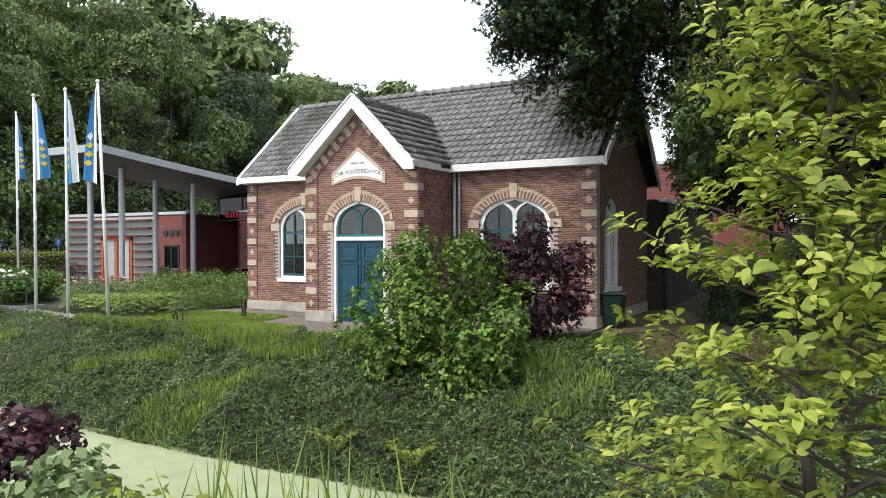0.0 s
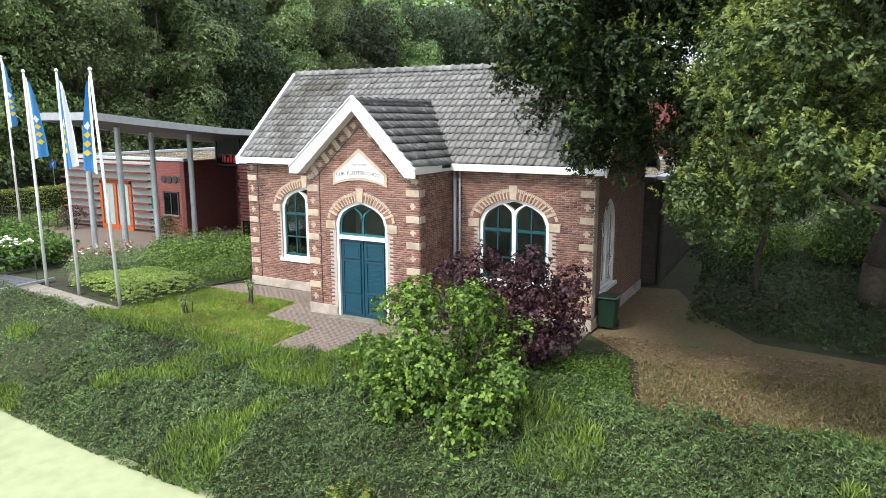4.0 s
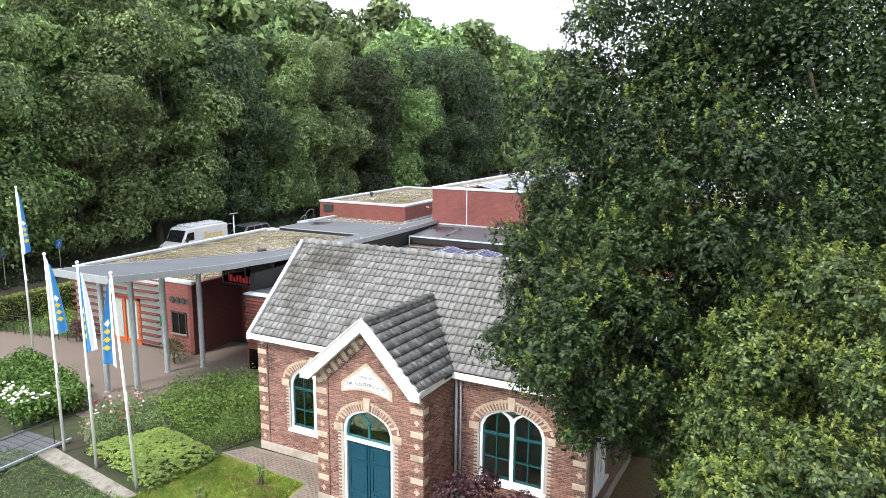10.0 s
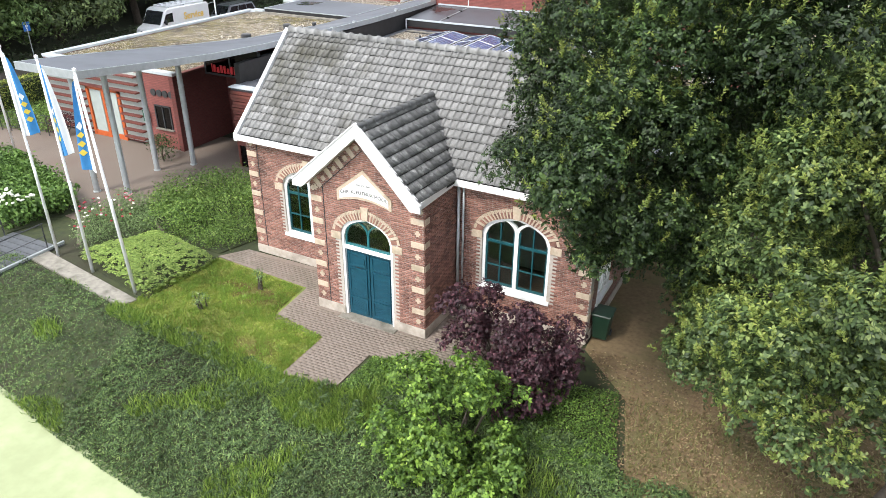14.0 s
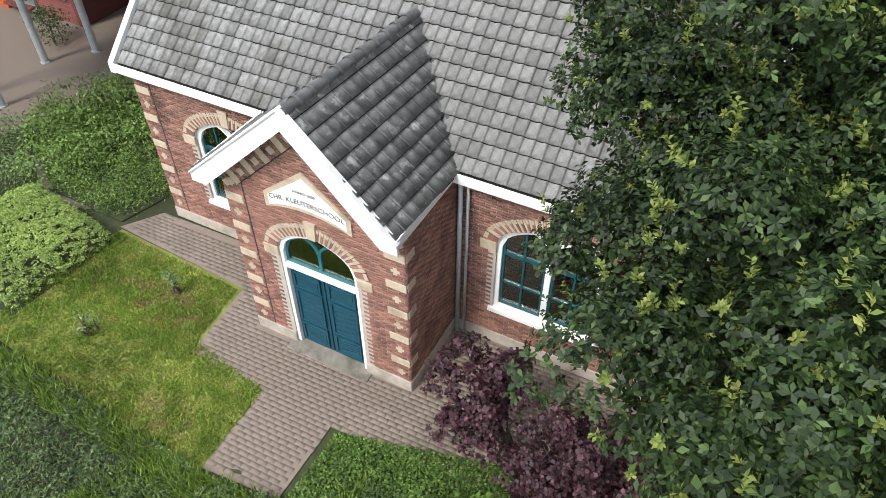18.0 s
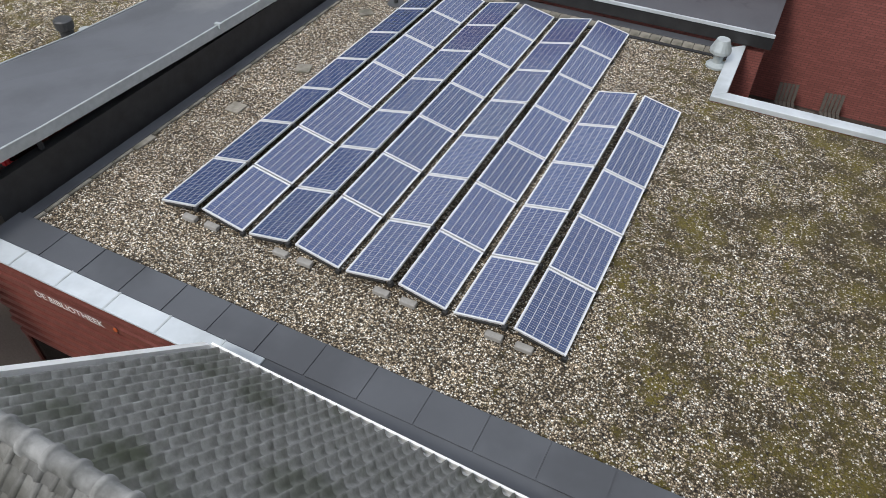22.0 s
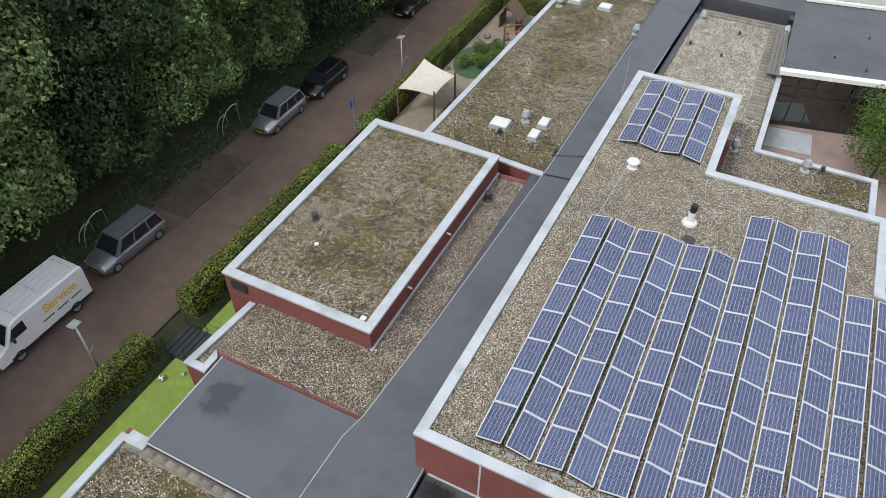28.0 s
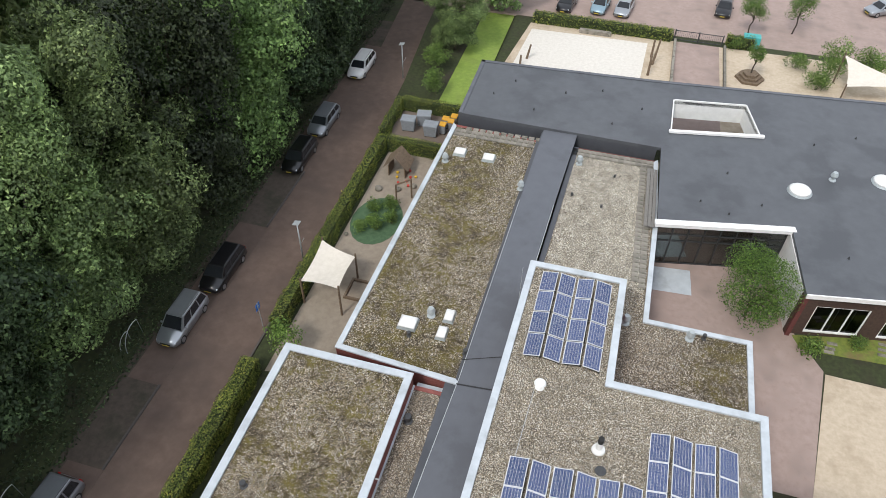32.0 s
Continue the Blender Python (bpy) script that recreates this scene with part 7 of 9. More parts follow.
bpy.data.objects["edge_slab"].matrix_basis = pose(-21.78, 38.3, GL + 0.0, 0, 0, 0)
# lead lines, clips and stains' hardware on the felt roofs
t = thing("lightning_conductor", "thin lightning conductor wire with black blocks", "conductor", (-19.8, 41, 4.15), "conductors")
part("wire", tube(B(), (-19.8, 38.95, 4.08), (-19.75, 42.85, 4.3), 0.02, 0.02, 6), GALV, t)
for y in (39.8, 41.6):
    part("clip_block", boxed(-19.87, y, 4.02 + (y - 38.95) * 0.061, -19.7, y + 0.16, 4.1 + (y - 38.95) * 0.061), BLACK, t)
for y in (31.4, 33.4, 37.8):
    tagged(part("roof_clip", boxed(-22.16, y, 4.6, -21.98, y + 0.1, 4.72), GALV), "small steel clip at the roof edge", "clip", "roof clips")
part("rain_pipe", tube(B(), (-21.95, 38.8, 3.45), (-21.95, 38.8, 4.0), 0.04, 0.04, 8), ALU, theatre)
# west copings at the corner tray
part("corner_tray", boxed(-33.75, 38.95, 3.46, -32.75, 39.5, 3.63), COPING, theatre)
# hall roof
HZ = 6.69
t = pipe_vent(-19.75, 61.7, HZ, 0.16, 0.35, WHITEV, "white roof fan with a wide cap", False)
part("cap", lathe(B(), -19.75, 61.7, [(0.3, HZ + 0.32), (0.34, HZ + 0.38), (0.28, HZ + 0.46)], 18), WHITEV, t)
t = pipe_vent(-16.15, 58.75, HZ, 0.17, 0.7, WHITEV, "white flue with a black top", False)
part("collar", lathe(B(), -16.15, 58.75, [(0.36, HZ), (0.33, HZ + 0.12), (0.2, HZ + 0.2)], 18), WHITEV, t)
part("flue_top", lathe(B(), -16.15, 58.75, [(0.14, HZ + 0.7), (0.16, HZ + 0.75), (0.16, HZ + 1.1), (0.1, HZ + 1.12)], 14), BLACK, t)
tagged(part("roof_drain", lathe(B(), -15.9, 57.6, [(0.3, HZ), (0.28, HZ + 0.04), (0.05, HZ + 0.08)], 14), PIPE), "dark round roof drain on gravel", "roof drain", "roof drains")
t = thing("mast", "thin steel mast on the roof edge", "mast", (-22.15, 67.9, 6.84))
part("rod", tube(B(), (-22.15, 67.9, 4.1), (-22.15, 67.9, 9.4), 0.025, 0.012, 6), GALV, t)
t = thing("lightning_conductor", "thin conductor wire across the gravel", "conductor", (-20.3, 58.5, HZ), "conductors")
part("wire", tube(B(), (-20.2, 57.2, HZ + 0.03), (-20.0, 61.5, HZ + 0.03), 0.018, 0.018, 5), GALV, t)
t = thing("lightning_conductor", "conductor wire across the felt strip", "conductor", (-23.5, 63.2, 4.2), "conductors")
part("wire", tube(B(), (-24.8, 64.2, 4.05), (-22.35, 64.9, 4.35), 0.025, 0.025, 5), BLACK, t)
part("felt_seam", sweep(B(), [(-24.66, 62.4, 3.97), (-22.4, 62.4, 4.23), (-22.4, 62.48, 4.23), (-24.66, 62.48, 3.97)], (0, 0, 0.02)), BLACKF, theatre)
# box roof
pipe_vent(-33.6, 52.75, 4.61, 0.13, 0.4, PIPE, "dark vent pipe on mossy gravel")
tagged(part("roof_drain", lathe(B(), -32.5, 51.2, [(0.1, 4.61), (0.12, 4.68), (0.03, 4.7)], 12), WHITEV), "small white roof drain cap", "roof drain", "roof drains")
tagged(part("roof_drain", boxed(-28.0, 47.95, 4.61, -27.75, 48.2, 4.75), WHITEV), "small white box on the roof corner", "roof box")
pipe_vent(-26.75, 59.5, 3.46, 0.16, 0.55, PIPE, "dark vent pipe beside the brick box")
for y in (55.2, 51.0):
    tagged(part("overflow_pipe", tube(B(), (-27.2, y, 4.3), (-26.98, y, 4.28), 0.05, 0.05, 8), WHITEV), "short white overflow pipe in brick", "pipe", "overflow pipes")


def rooflight(x, y, w, d, z, turn=0):
    t = thing("rooflight", "square rooflight with a milky white dome", "rooflight", (x, y, z), "rooflights")
    bm = loft(B(), [[(-w / 2 - 0.06, -d / 2 - 0.06, 0), (w / 2 + 0.06, -d / 2 - 0.06, 0), (w / 2 + 0.06, d / 2 + 0.06, 0), (-w / 2 - 0.06, d / 2 + 0.06, 0)], [(-w / 2, -d / 2, 0.22), (w / 2, -d / 2, 0.22), (w / 2, d / 2, 0.22), (-w / 2, d / 2, 0.22)]])
    bm.transform(pose(x, y, z, 0, 0, turn))
    part("curb", bm, ZINC, t)
    bm = loft(B(), [[(-w / 2, -d / 2, 0.22), (w / 2, -d / 2, 0.22), (w / 2, d / 2, 0.22), (-w / 2, d / 2, 0.22)], [(-w * 0.46, -d * 0.46, 0.29), (w * 0.46, -d * 0.46, 0.29), (w * 0.46, d * 0.46, 0.29), (-w * 0.46, d * 0.46, 0.29)], [(-w * 0.3, -d * 0.3, 0.34), (w * 0.3, -d * 0.3, 0.34), (w * 0.3, d * 0.3, 0.34), (-w * 0.3, d * 0.3, 0.34)]])
    bm.transform(pose(x, y, z, 0, 0, turn))
    part("dome", bm, WHITEV, t, smooth=True)


FZ = 3.61
for x, y, w, d in ((-30.4, 85.0, 0.95, 0.85), (-27.9, 84.9, 0.95, 0.85), (-28.95, 66.3, 1.15, 1.0), (-26.5, 67.6, 0.6, 0.95), (-26.6, 66.1, 0.6, 0.95)):
    rooflight(x, y, w, d, FZ)
cowl(-27.7, 67.4, FZ)
cowl(-31.3, 83.6, FZ)
pipe_vent(-28.6, 65.4, FZ, 0.1, 0.35, PIPE, "small dark vent pipe on gravel")
pipe_vent(-24.75, 65.0, FZ, 0.12, 0.4, PIPE, "small dark vent pipe on gravel")
cowl(-24.6, 81.8, FZ)
# court wing and pale gravel
CZ = 3.55
cowl(-11.2, 70.2, CZ)
pipe_vent(-10.3, 70.5, CZ, 0.1, 0.4, PIPE, "small dark vent pipe on gravel")
cowl(-15.3, 70.4, CZ)
cowl(-20.6, 86.4, 3.58)
for x, y in ((-17.6, 85.5), (-18.2, 81.5), (-20.6, 82.3)):
    pipe_vent(x, y, 3.58, 0.07, 0.2, PIPE, "small dark vent pipe on pale gravel")
me = part("tile_strip", boxed(-0.235, -0.235, 0, 0.235, 0.235, 0.05), CONC, theatre, bevel=0.01).data
bpy.data.objects["tile_strip"].matrix_basis = pose(-14.5, 74.0, 3.56)
for k in range(29):
    for j in range(2):
        o = new("tile_strip", me)
        o.matrix_basis = pose(-14.55 - 0.5 * j - 0.028 * k * 0.5, 74.5 + 0.5 * k * 0.93, 3.57)
        link_part(o, theatre)
for k in range(15):
    for j in range(2):
        o = new("tile_strip", me)
        o.matrix_basis = pose(-21.1 + 0.5 * k * 0.95, 87.7 + 0.5 * j, 3.57)
        link_part(o, theatre)
for k in range(14):
    for j in range(2):
        o = new("tile_strip", me)
        o.matrix_basis = pose(-31.4 + 0.5 * k, 87.55 + 0.5 * j, 3.64)
        link_part(o, theatre)
# domes and small outlets on the school roof
for x, y, r in ((-3.6, 86.8, 0.85), (2.9, 89.8, 0.85)):
    t = thing("rooflight", "oval white rooflight dome on dark felt", "rooflight", (x, y, 4.35), "rooflights")
    part("curb", lathe(B(), x, y, [(r + 0.1, 4.35), (r + 0.02, 4.5)], 24), ZINC, t)
    part("dome", lathe(B(), x, y, [(r, 4.5), (r * 0.9, 4.6), (r * 0.55, 4.68), (r * 0.1, 4.7)], 24), WHITEV, t, smooth=True)
cowl(-1.0, 89.0, 4.35)
for x, y in ((-29.5, 93.5), (-28.0, 96.2), (-25.5, 92.0), (-23.2, 95.5), (-20.0, 96.8), (-18.6, 91.8), (-16.3, 94.8), (-11.0, 83.4), (-6.5, 84.2), (-9.0, 87.5), (-2.0, 93.5), (1.5, 95.5), (-0.8, 80.0), (3.0, 84.0), (-8.9, 82.5), (5.2, 93.0)):
    pipe_vent(x, y, 4.35, 0.055, 0.18, PIPE, "small roof outlet pipe on dark felt", False)
# dark brick end of the school with windows
for x in (-1.2, 2.4):
    w0 = part("window", slab(B(), [(x, 76.05 + (x + 3.9) * 0.17), (x + 2.4, 76.05 + (x + 6.3) * 0.17), (x + 2.4, 76.1 + (x + 6.3) * 0.17), (x, 76.1 + (x + 3.9) * 0.17)], 0.5, 2.6), CARGLASS2, school, "dark school window")
    for k in range(3):
        xx = x + 1.13 * k
        yy = 76.0 + (xx + 3.9) * 0.17
        part("window_frame", boxed(xx, yy - 0.03, 0.45, xx + 0.09, yy + 0.08, 2.65), WELL, w0)

# ---- trees ----
RNG = np.random.default_rng(7)


def leaf_mesh(P, N, size, rng, aspect=0.55, spread=0.5):
    """Small folded leaves at the points P that face about N."""
    n = len(P)
    N = N / (np.linalg.norm(N, axis=1, keepdims=True) + 1e-9)
    N = N + rng.normal(0, spread, (n, 3))
    N /= np.linalg.norm(N, axis=1, keepdims=True) + 1e-9
    T = rng.normal(0, 1, (n, 3))
    T -= (T * N).sum(1, keepdims=True) * N
    T /= np.linalg.norm(T, axis=1, keepdims=True) + 1e-9
    S = np.cross(N, T)
    L = (size * rng.uniform(0.7, 1.3, n))[:, None]
    W = L * aspect
    a = P - T * L * 0.5
    c = P + T * L * 0.5
    l = P + S * W * 0.5 + N * W * 0.18
    r = P - S * W * 0.5 + N * W * 0.18
    V = np.stack([a, r, c, l], 1).reshape(-1, 3)
    F = np.arange(4 * n).reshape(-1, 4)
    return V, F


def spray_mesh(P, N, size, rng, spread=0.3):
    """Small three-cornered sprays of leaves for the crowns of far trees."""
    n = len(P)
    N = N / (np.linalg.norm(N, axis=1, keepdims=True) + 1e-9) + rng.normal(0, spread, (n, 3))
    N /= np.linalg.norm(N, axis=1, keepdims=True) + 1e-9
    T = rng.normal(0, 1, (n, 3))
    T -= (T * N).sum(1, keepdims=True) * N
    T /= np.linalg.norm(T, axis=1, keepdims=True) + 1e-9
    S = np.cross(N, T)
    L = (size * rng.uniform(0.6, 1.3, n))[:, None]
    V = np.stack([P - T * L * 0.45 - S * L * 0.3, P - T * L * 0.3 + S * L * 0.4, P + T * L * 0.6], 1).reshape(-1, 3)
    return V, np.arange(3 * n).reshape(-1, 3)


def clump_points(clumps, per, rng, shell=0.72, up=0.35, flat=0.85, lift=0.4):
    """Points in the outer shells of lumpy balls (x, y, z, r), more on their upper sides."""
    PP, NN = [], []
    for x, y, z, r in clumps:
        n = max(int(per * r * r), 4)
        d = rng.normal(0, 1, (n, 3))
        d[:, 2] += up
        d /= np.linalg.norm(d, axis=1, keepdims=True)
        rad = r * (shell + (1.08 - shell) * rng.random((n, 1)) ** 0.7)
        rad *= 1 + 0.22 * np.sin(d[:, :1] * 5 + x) * np.cos(d[:, 1:2] * 5 + y)
        p = d * rad
        p[:, 2] *= flat
        PP.append(p + (x, y, z))
        NN.append(d + (0, 0, lift))
    return np.concatenate(PP), np.concatenate(NN)


def limb(bm, p0, p1, r0, r1, rng, n=4, sides=7):
    p0, p1 = Vector(p0), Vector(p1)
    prev, pr = p0, r0
    for k in range(1, n + 1):
        t = k / n
        q = p0.lerp(p1, t) + Vector(rng.normal(0, 0.04 * (p1 - p0).length, 3)) * (1 if k < n else 0)
        r = r0 + (r1 - r0) * t
        tube(bm, prev, q, pr, r, sides)
        prev, pr = q, r


def crown_clumps(c, rad, n, rng, rmin, rmax, low=-0.7):
    out = []
    while len(out) < n:
        d = rng.normal(0, 1, 3)
        d /= np.linalg.norm(d)
        if d[2] < low:
            continue
        k = rng.uniform(0.55, 1.0)
        out.append((c[0] + rad[0] * d[0] * k, c[1] + rad[1] * d[1] * k, c[2] + rad[2] * d[2] * k, rng.uniform(rmin, rmax)))
    return out


def tree(name, label, at, trunk_h, trunk_r, clumps, per, leaf, mat, rng, category="tree", group="", flat=0.85, aspect=0.55, limbs=14, shell=0.72, spread=0.5, far=False):
    """A tapered trunk with limbs that reach into a crown of leaf clumps. at is the foot; the rest is in metres from there."""
    t = thing(name, label, category, (0, 0, 0), group)
    bm = B()
    limb(bm, (0, 0, -0.1), (0.1, 0.05, trunk_h), trunk_r, trunk_r * 0.6, rng, 4, 10)
    trunk = part("trunk", bm, BARK, t, smooth=True)
    order = sorted(clumps, key=lambda c: -c[3])[:limbs]
    for x, y, z, r in order:
        bm = B()
        limb(bm, (0.05, 0.03, trunk_h * rng.uniform(0.55, 1.0)), (x, y, z), trunk_r * 0.4, 0.03, rng, 4, 6)
        part("limb", bm, BARK, t, smooth=True)
    P, N = clump_points(clumps, per, rng, shell, flat=flat, lift=0.12 if far else 0.4)
    V, F = spray_mesh(P, N, leaf, rng, spread) if far else leaf_mesh(P, N, leaf, rng, aspect, spread)
    part_np("crown", V, F, mat, t)
    t.location = at
    return t


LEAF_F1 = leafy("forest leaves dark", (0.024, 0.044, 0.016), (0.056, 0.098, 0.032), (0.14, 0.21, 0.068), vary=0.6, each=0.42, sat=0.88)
LEAF_F2 = leafy("forest leaves mid", (0.098, 0.173, 0.049), (0.220, 0.360, 0.098), (0.500, 0.720, 0.213), vary=0.6, each=0.42, sat=0.88)
LEAF_F3 = leafy("forest leaves bright", (0.079, 0.146, 0.033), (0.169, 0.293, 0.062), (0.337, 0.526, 0.123), vary=0.45, each=0.42, sat=0.88)
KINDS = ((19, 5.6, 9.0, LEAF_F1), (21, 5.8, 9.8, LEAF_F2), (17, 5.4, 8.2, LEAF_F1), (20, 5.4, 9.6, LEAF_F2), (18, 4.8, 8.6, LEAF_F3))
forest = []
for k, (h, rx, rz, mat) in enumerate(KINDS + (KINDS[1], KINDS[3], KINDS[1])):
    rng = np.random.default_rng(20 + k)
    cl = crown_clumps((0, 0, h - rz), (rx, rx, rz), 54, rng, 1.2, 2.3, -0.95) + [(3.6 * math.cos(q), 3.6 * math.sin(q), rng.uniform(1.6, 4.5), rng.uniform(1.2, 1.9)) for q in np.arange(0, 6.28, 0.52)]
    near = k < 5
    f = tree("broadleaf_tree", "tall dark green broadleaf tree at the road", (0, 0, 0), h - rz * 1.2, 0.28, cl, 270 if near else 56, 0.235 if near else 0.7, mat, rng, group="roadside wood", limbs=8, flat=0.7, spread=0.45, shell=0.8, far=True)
    forest.append(f)
spots = []
rng = np.random.default_rng(3)
for y in np.arange(32, 175, 7.6):
    spots.append((-52.3 + rng.uniform(-1.2, 0.6) - (3.0 if y > 110 else 0), y + rng.uniform(-1.5, 1.5), rng.uniform(1.0, 1.26) * (0.85 if 60 < y < 74 else 1.18 if y > 74 else 1.0)))
for y in np.arange(12, 180, 13.0):
    spots.append((-61.0 + rng.uniform(-2, 2), y + rng.uniform(-2, 2), rng.uniform(1.25, 1.42) * (0.8 if 70 < y < 85 else 1.0)))
for y in np.arange(34, 200, 12.5):
    spots.append((-80.0 + rng.uniform(-4, 4), y + rng.uniform(-3, 3), rng.uniform(1.5, 1.7)))
for p in ((-52.0, 19.0, 1.25), (-51.5, 26.0, 1.1), (-54.0, 12.0, 1.2)):
    spots.append(p)
for p in ((8, 34, 0.8), (10, 46, 0.9), (14, 27, 0.95), (16, 40, 1.0), (12, 58, 0.8), (22, 33, 1.1), (20, 52, 1.0), (13, 18, 0.9), (20, 22, 1.0), (4.0, 30.0, 0.7), (-34, 119, 0.55), (-37, 108, 0.5), (-37, 126, 0.6)):
    spots.append(p)
own = {}
for i, (x, y, s) in enumerate(spots):
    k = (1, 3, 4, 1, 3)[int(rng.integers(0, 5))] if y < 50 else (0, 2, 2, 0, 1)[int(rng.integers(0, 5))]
    if i % 7 == 0:
        k = 4
    if i > len(spots) - 14:
        k = 1 + i % 2
    if x < -57 or x > 5 or y > 118:
        k = 5 + i % 3
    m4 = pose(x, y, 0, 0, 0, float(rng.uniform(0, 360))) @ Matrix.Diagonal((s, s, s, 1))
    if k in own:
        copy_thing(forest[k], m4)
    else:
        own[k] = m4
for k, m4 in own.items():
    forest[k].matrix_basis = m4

# ---- the oaks beside the school ----
def at_world(clumps, at):
    return [(x - at[0], y - at[1], z - at[2], r) for x, y, z, r in clumps]


LEAF_O = leafy("oak leaves", (0.01, 0.025, 0.007), (0.036, 0.072, 0.015), (0.092, 0.157, 0.03), vary=0.5, trans=0.1)
LEAF_OL = leafy("pale oak leaves", (0.024, 0.05, 0.012), (0.085, 0.14, 0.032), (0.24, 0.31, 0.08), vary=0.4, trans=0.12)
LEAF_Y = leafy("young oak shoots", (0.16, 0.23, 0.04), (0.27, 0.34, 0.06), (0.4, 0.42, 0.09), vary=0.15, trans=0.35)


def leaf_along(P, T, N, size, rng, aspect=0.5):
    """Lobed leaves that start at P, run along T and face about N: six corners each, in two halves."""
    n = len(P)
    T = T / (np.linalg.norm(T, axis=1, keepdims=True) + 1e-9)
    N = N - (N * T).sum(1, keepdims=True) * T
    N /= np.linalg.norm(N, axis=1, keepdims=True) + 1e-9
    S = np.cross(N, T)
    L = (size * rng.uniform(0.65, 1.3, n))[:, None]
    W = L * aspect * 0.5
    a, m, c = P, P + T * L * 0.6 - N * L * 0.03, P + T * L - N * L * 0.12
    l, r = P + T * L * 0.58 + S * W + N * W * 0.3, P + T * L * 0.58 - S * W + N * W * 0.3
    V = np.stack([a, l, c, r], 1).reshape(-1, 3)
    return V, np.arange(4 * n).reshape(-1, 4)


def oval_leaves(P, T, N, size, rng, aspect=0.5):
    """Broad leaves for a plant close by: six corners each, cupped along the midrib and drooping at the tip."""
    n = len(P)
    T = T / (np.linalg.norm(T, axis=1, keepdims=True) + 1e-9)
    N = N - (N * T).sum(1, keepdims=True) * T
    N /= np.linalg.norm(N, axis=1, keepdims=True) + 1e-9
    S = np.cross(N, T)
    L = (size * rng.uniform(0.55, 1.25, n))[:, None]
    W = L * aspect * 0.5
    V = [P]
    for u, w, d in ((0.38, 0.85, 0.0), (0.72, 0.9, -0.03)):
        V.append(P + T * L * u + S * W * w + N * (W * 0.35 + L * d))
    V.append(P + T * L - N * L * 0.14)
    for u, w, d in ((0.72, 0.9, -0.03), (0.38, 0.85, 0.0)):
        V.append(P + T * L * u - S * W * w + N * (W * 0.35 + L * d))
    return np.stack(V, 1).reshape(-1, 3), np.arange(6 * n).reshape(-1, 6)


def shoots(clumps, per, size, rng, leaves=7, up=0.6, flat=0.75):
    """Rosettes of leaves at the twig ends over the clumps: first the points, leaf directions and normals, then the rosette of each leaf."""
    PP, TT, NN, KK = [], [], [], []
    for x, y, z, r in clumps:
        n = max(int(per * r * r), 5)
        d = rng.normal(0, 1, (n, 3))
        d[:, 2] += up
        d /= np.linalg.norm(d, axis=1, keepdims=True)
        rad = r * (0.62 + 0.46 * rng.random((n, 1)) ** 0.6) * (1 + 0.25 * np.sin(d[:, :1] * 4 + x) * np.cos(d[:, 1:2] * 4 + y))
        c = d * rad
        c[:, 2] *= flat
        c += (x, y, z)
        ax = d + (0, 0, 0.5) + rng.normal(0, 0.3, (n, 3))
        ax /= np.linalg.norm(ax, axis=1, keepdims=True)
        for k in range(leaves):
            t = rng.normal(0, 1, (n, 3))
            t -= (t * ax).sum(1, keepdims=True) * ax
            t /= np.linalg.norm(t, axis=1, keepdims=True) + 1e-9
            PP.append(c + ax * rng.uniform(-0.5, 0.3, (n, 1)) * size)
            TT.append(t + ax * rng.uniform(-0.1, 0.6, (n, 1)))
            NN.append(ax + rng.normal(0, 0.25, (n, 3)))
            KK.append(np.full(n, rng.random()) * 0 + (np.sin(c[:, 0] * 91.7 + c[:, 1] * 37.3 + c[:, 2] * 53.1) * 43758.5 % 1.0))
    return np.concatenate(PP), np.concatenate(TT), np.concatenate(NN), np.concatenate(KK)


def add_boughs(t, at, clumps, per, size, mat, young, rng, leaves=7):
    """Leafy boughs in rosettes under a tree that stands at its foot, with upright spikes of pale new growth on their upper sides."""
    P, T, N, K = shoots(clumps, per, size, rng, leaves)
    V, F = leaf_along(P, T, N, size, rng)
    ob = part_np("bough_leaves", V - np.array(at), F, mat)
    ob.parent = t
    tagged(ob, kind="stuff")
    PP, TT, NN = [], [], []
    for x, y, z, r in clumps:
        lumpy = 0.5 + 0.5 * noise.noise((x * 0.6, y * 0.6, z * 0.6))
        for _ in range(int(young * 30 * r * r * 9 * lumpy ** 1.5 + rng.random())):
            d = rng.normal(0, 1, 3) + (0, -0.2, 0.8)
            d /= np.linalg.norm(d)
            ax = d * 0.6 + (0, 0, 0.7) + rng.normal(0, 0.25, 3)
            ax /= np.linalg.norm(ax)
            long = rng.uniform(0.12, 0.34)
            n = int(16 + 34 * long)
            u = np.linspace(0.1, 1, n)[:, None]
            side = rng.normal(0, 1, (n, 3))
            side -= (side @ ax)[:, None] * ax
            side /= np.linalg.norm(side, axis=1, keepdims=True)
            PP.append(np.array((x, y, z)) + d * r * (1, 1, 0.75) * 0.95 + ax * long * u)
            TT.append(side + ax * 0.7)
            NN.append(np.tile(ax, (n, 1)) + rng.normal(0, 0.4, (n, 3)))
    V, F = leaf_along(np.concatenate(PP), np.concatenate(TT), np.concatenate(NN), 0.062, rng, 0.45)
    ob = part_np("young_shoot", V - np.array(at), F, LEAF_Y)
    ob.parent = t
    tagged(ob, kind="stuff")


rng = np.random.default_rng(11)
at = (2.2, 23.4, 0)
cl = crown_clumps((1.0, 19.2, 9.8), (4.6, 4.6, 5.8), 64, rng, 1.0, 1.7, -0.6)
cl += crown_clumps((-2.0, 17.6, 14.0), (2.6, 2.4, 2.4), 30, rng, 0.8, 1.3, -0.9)
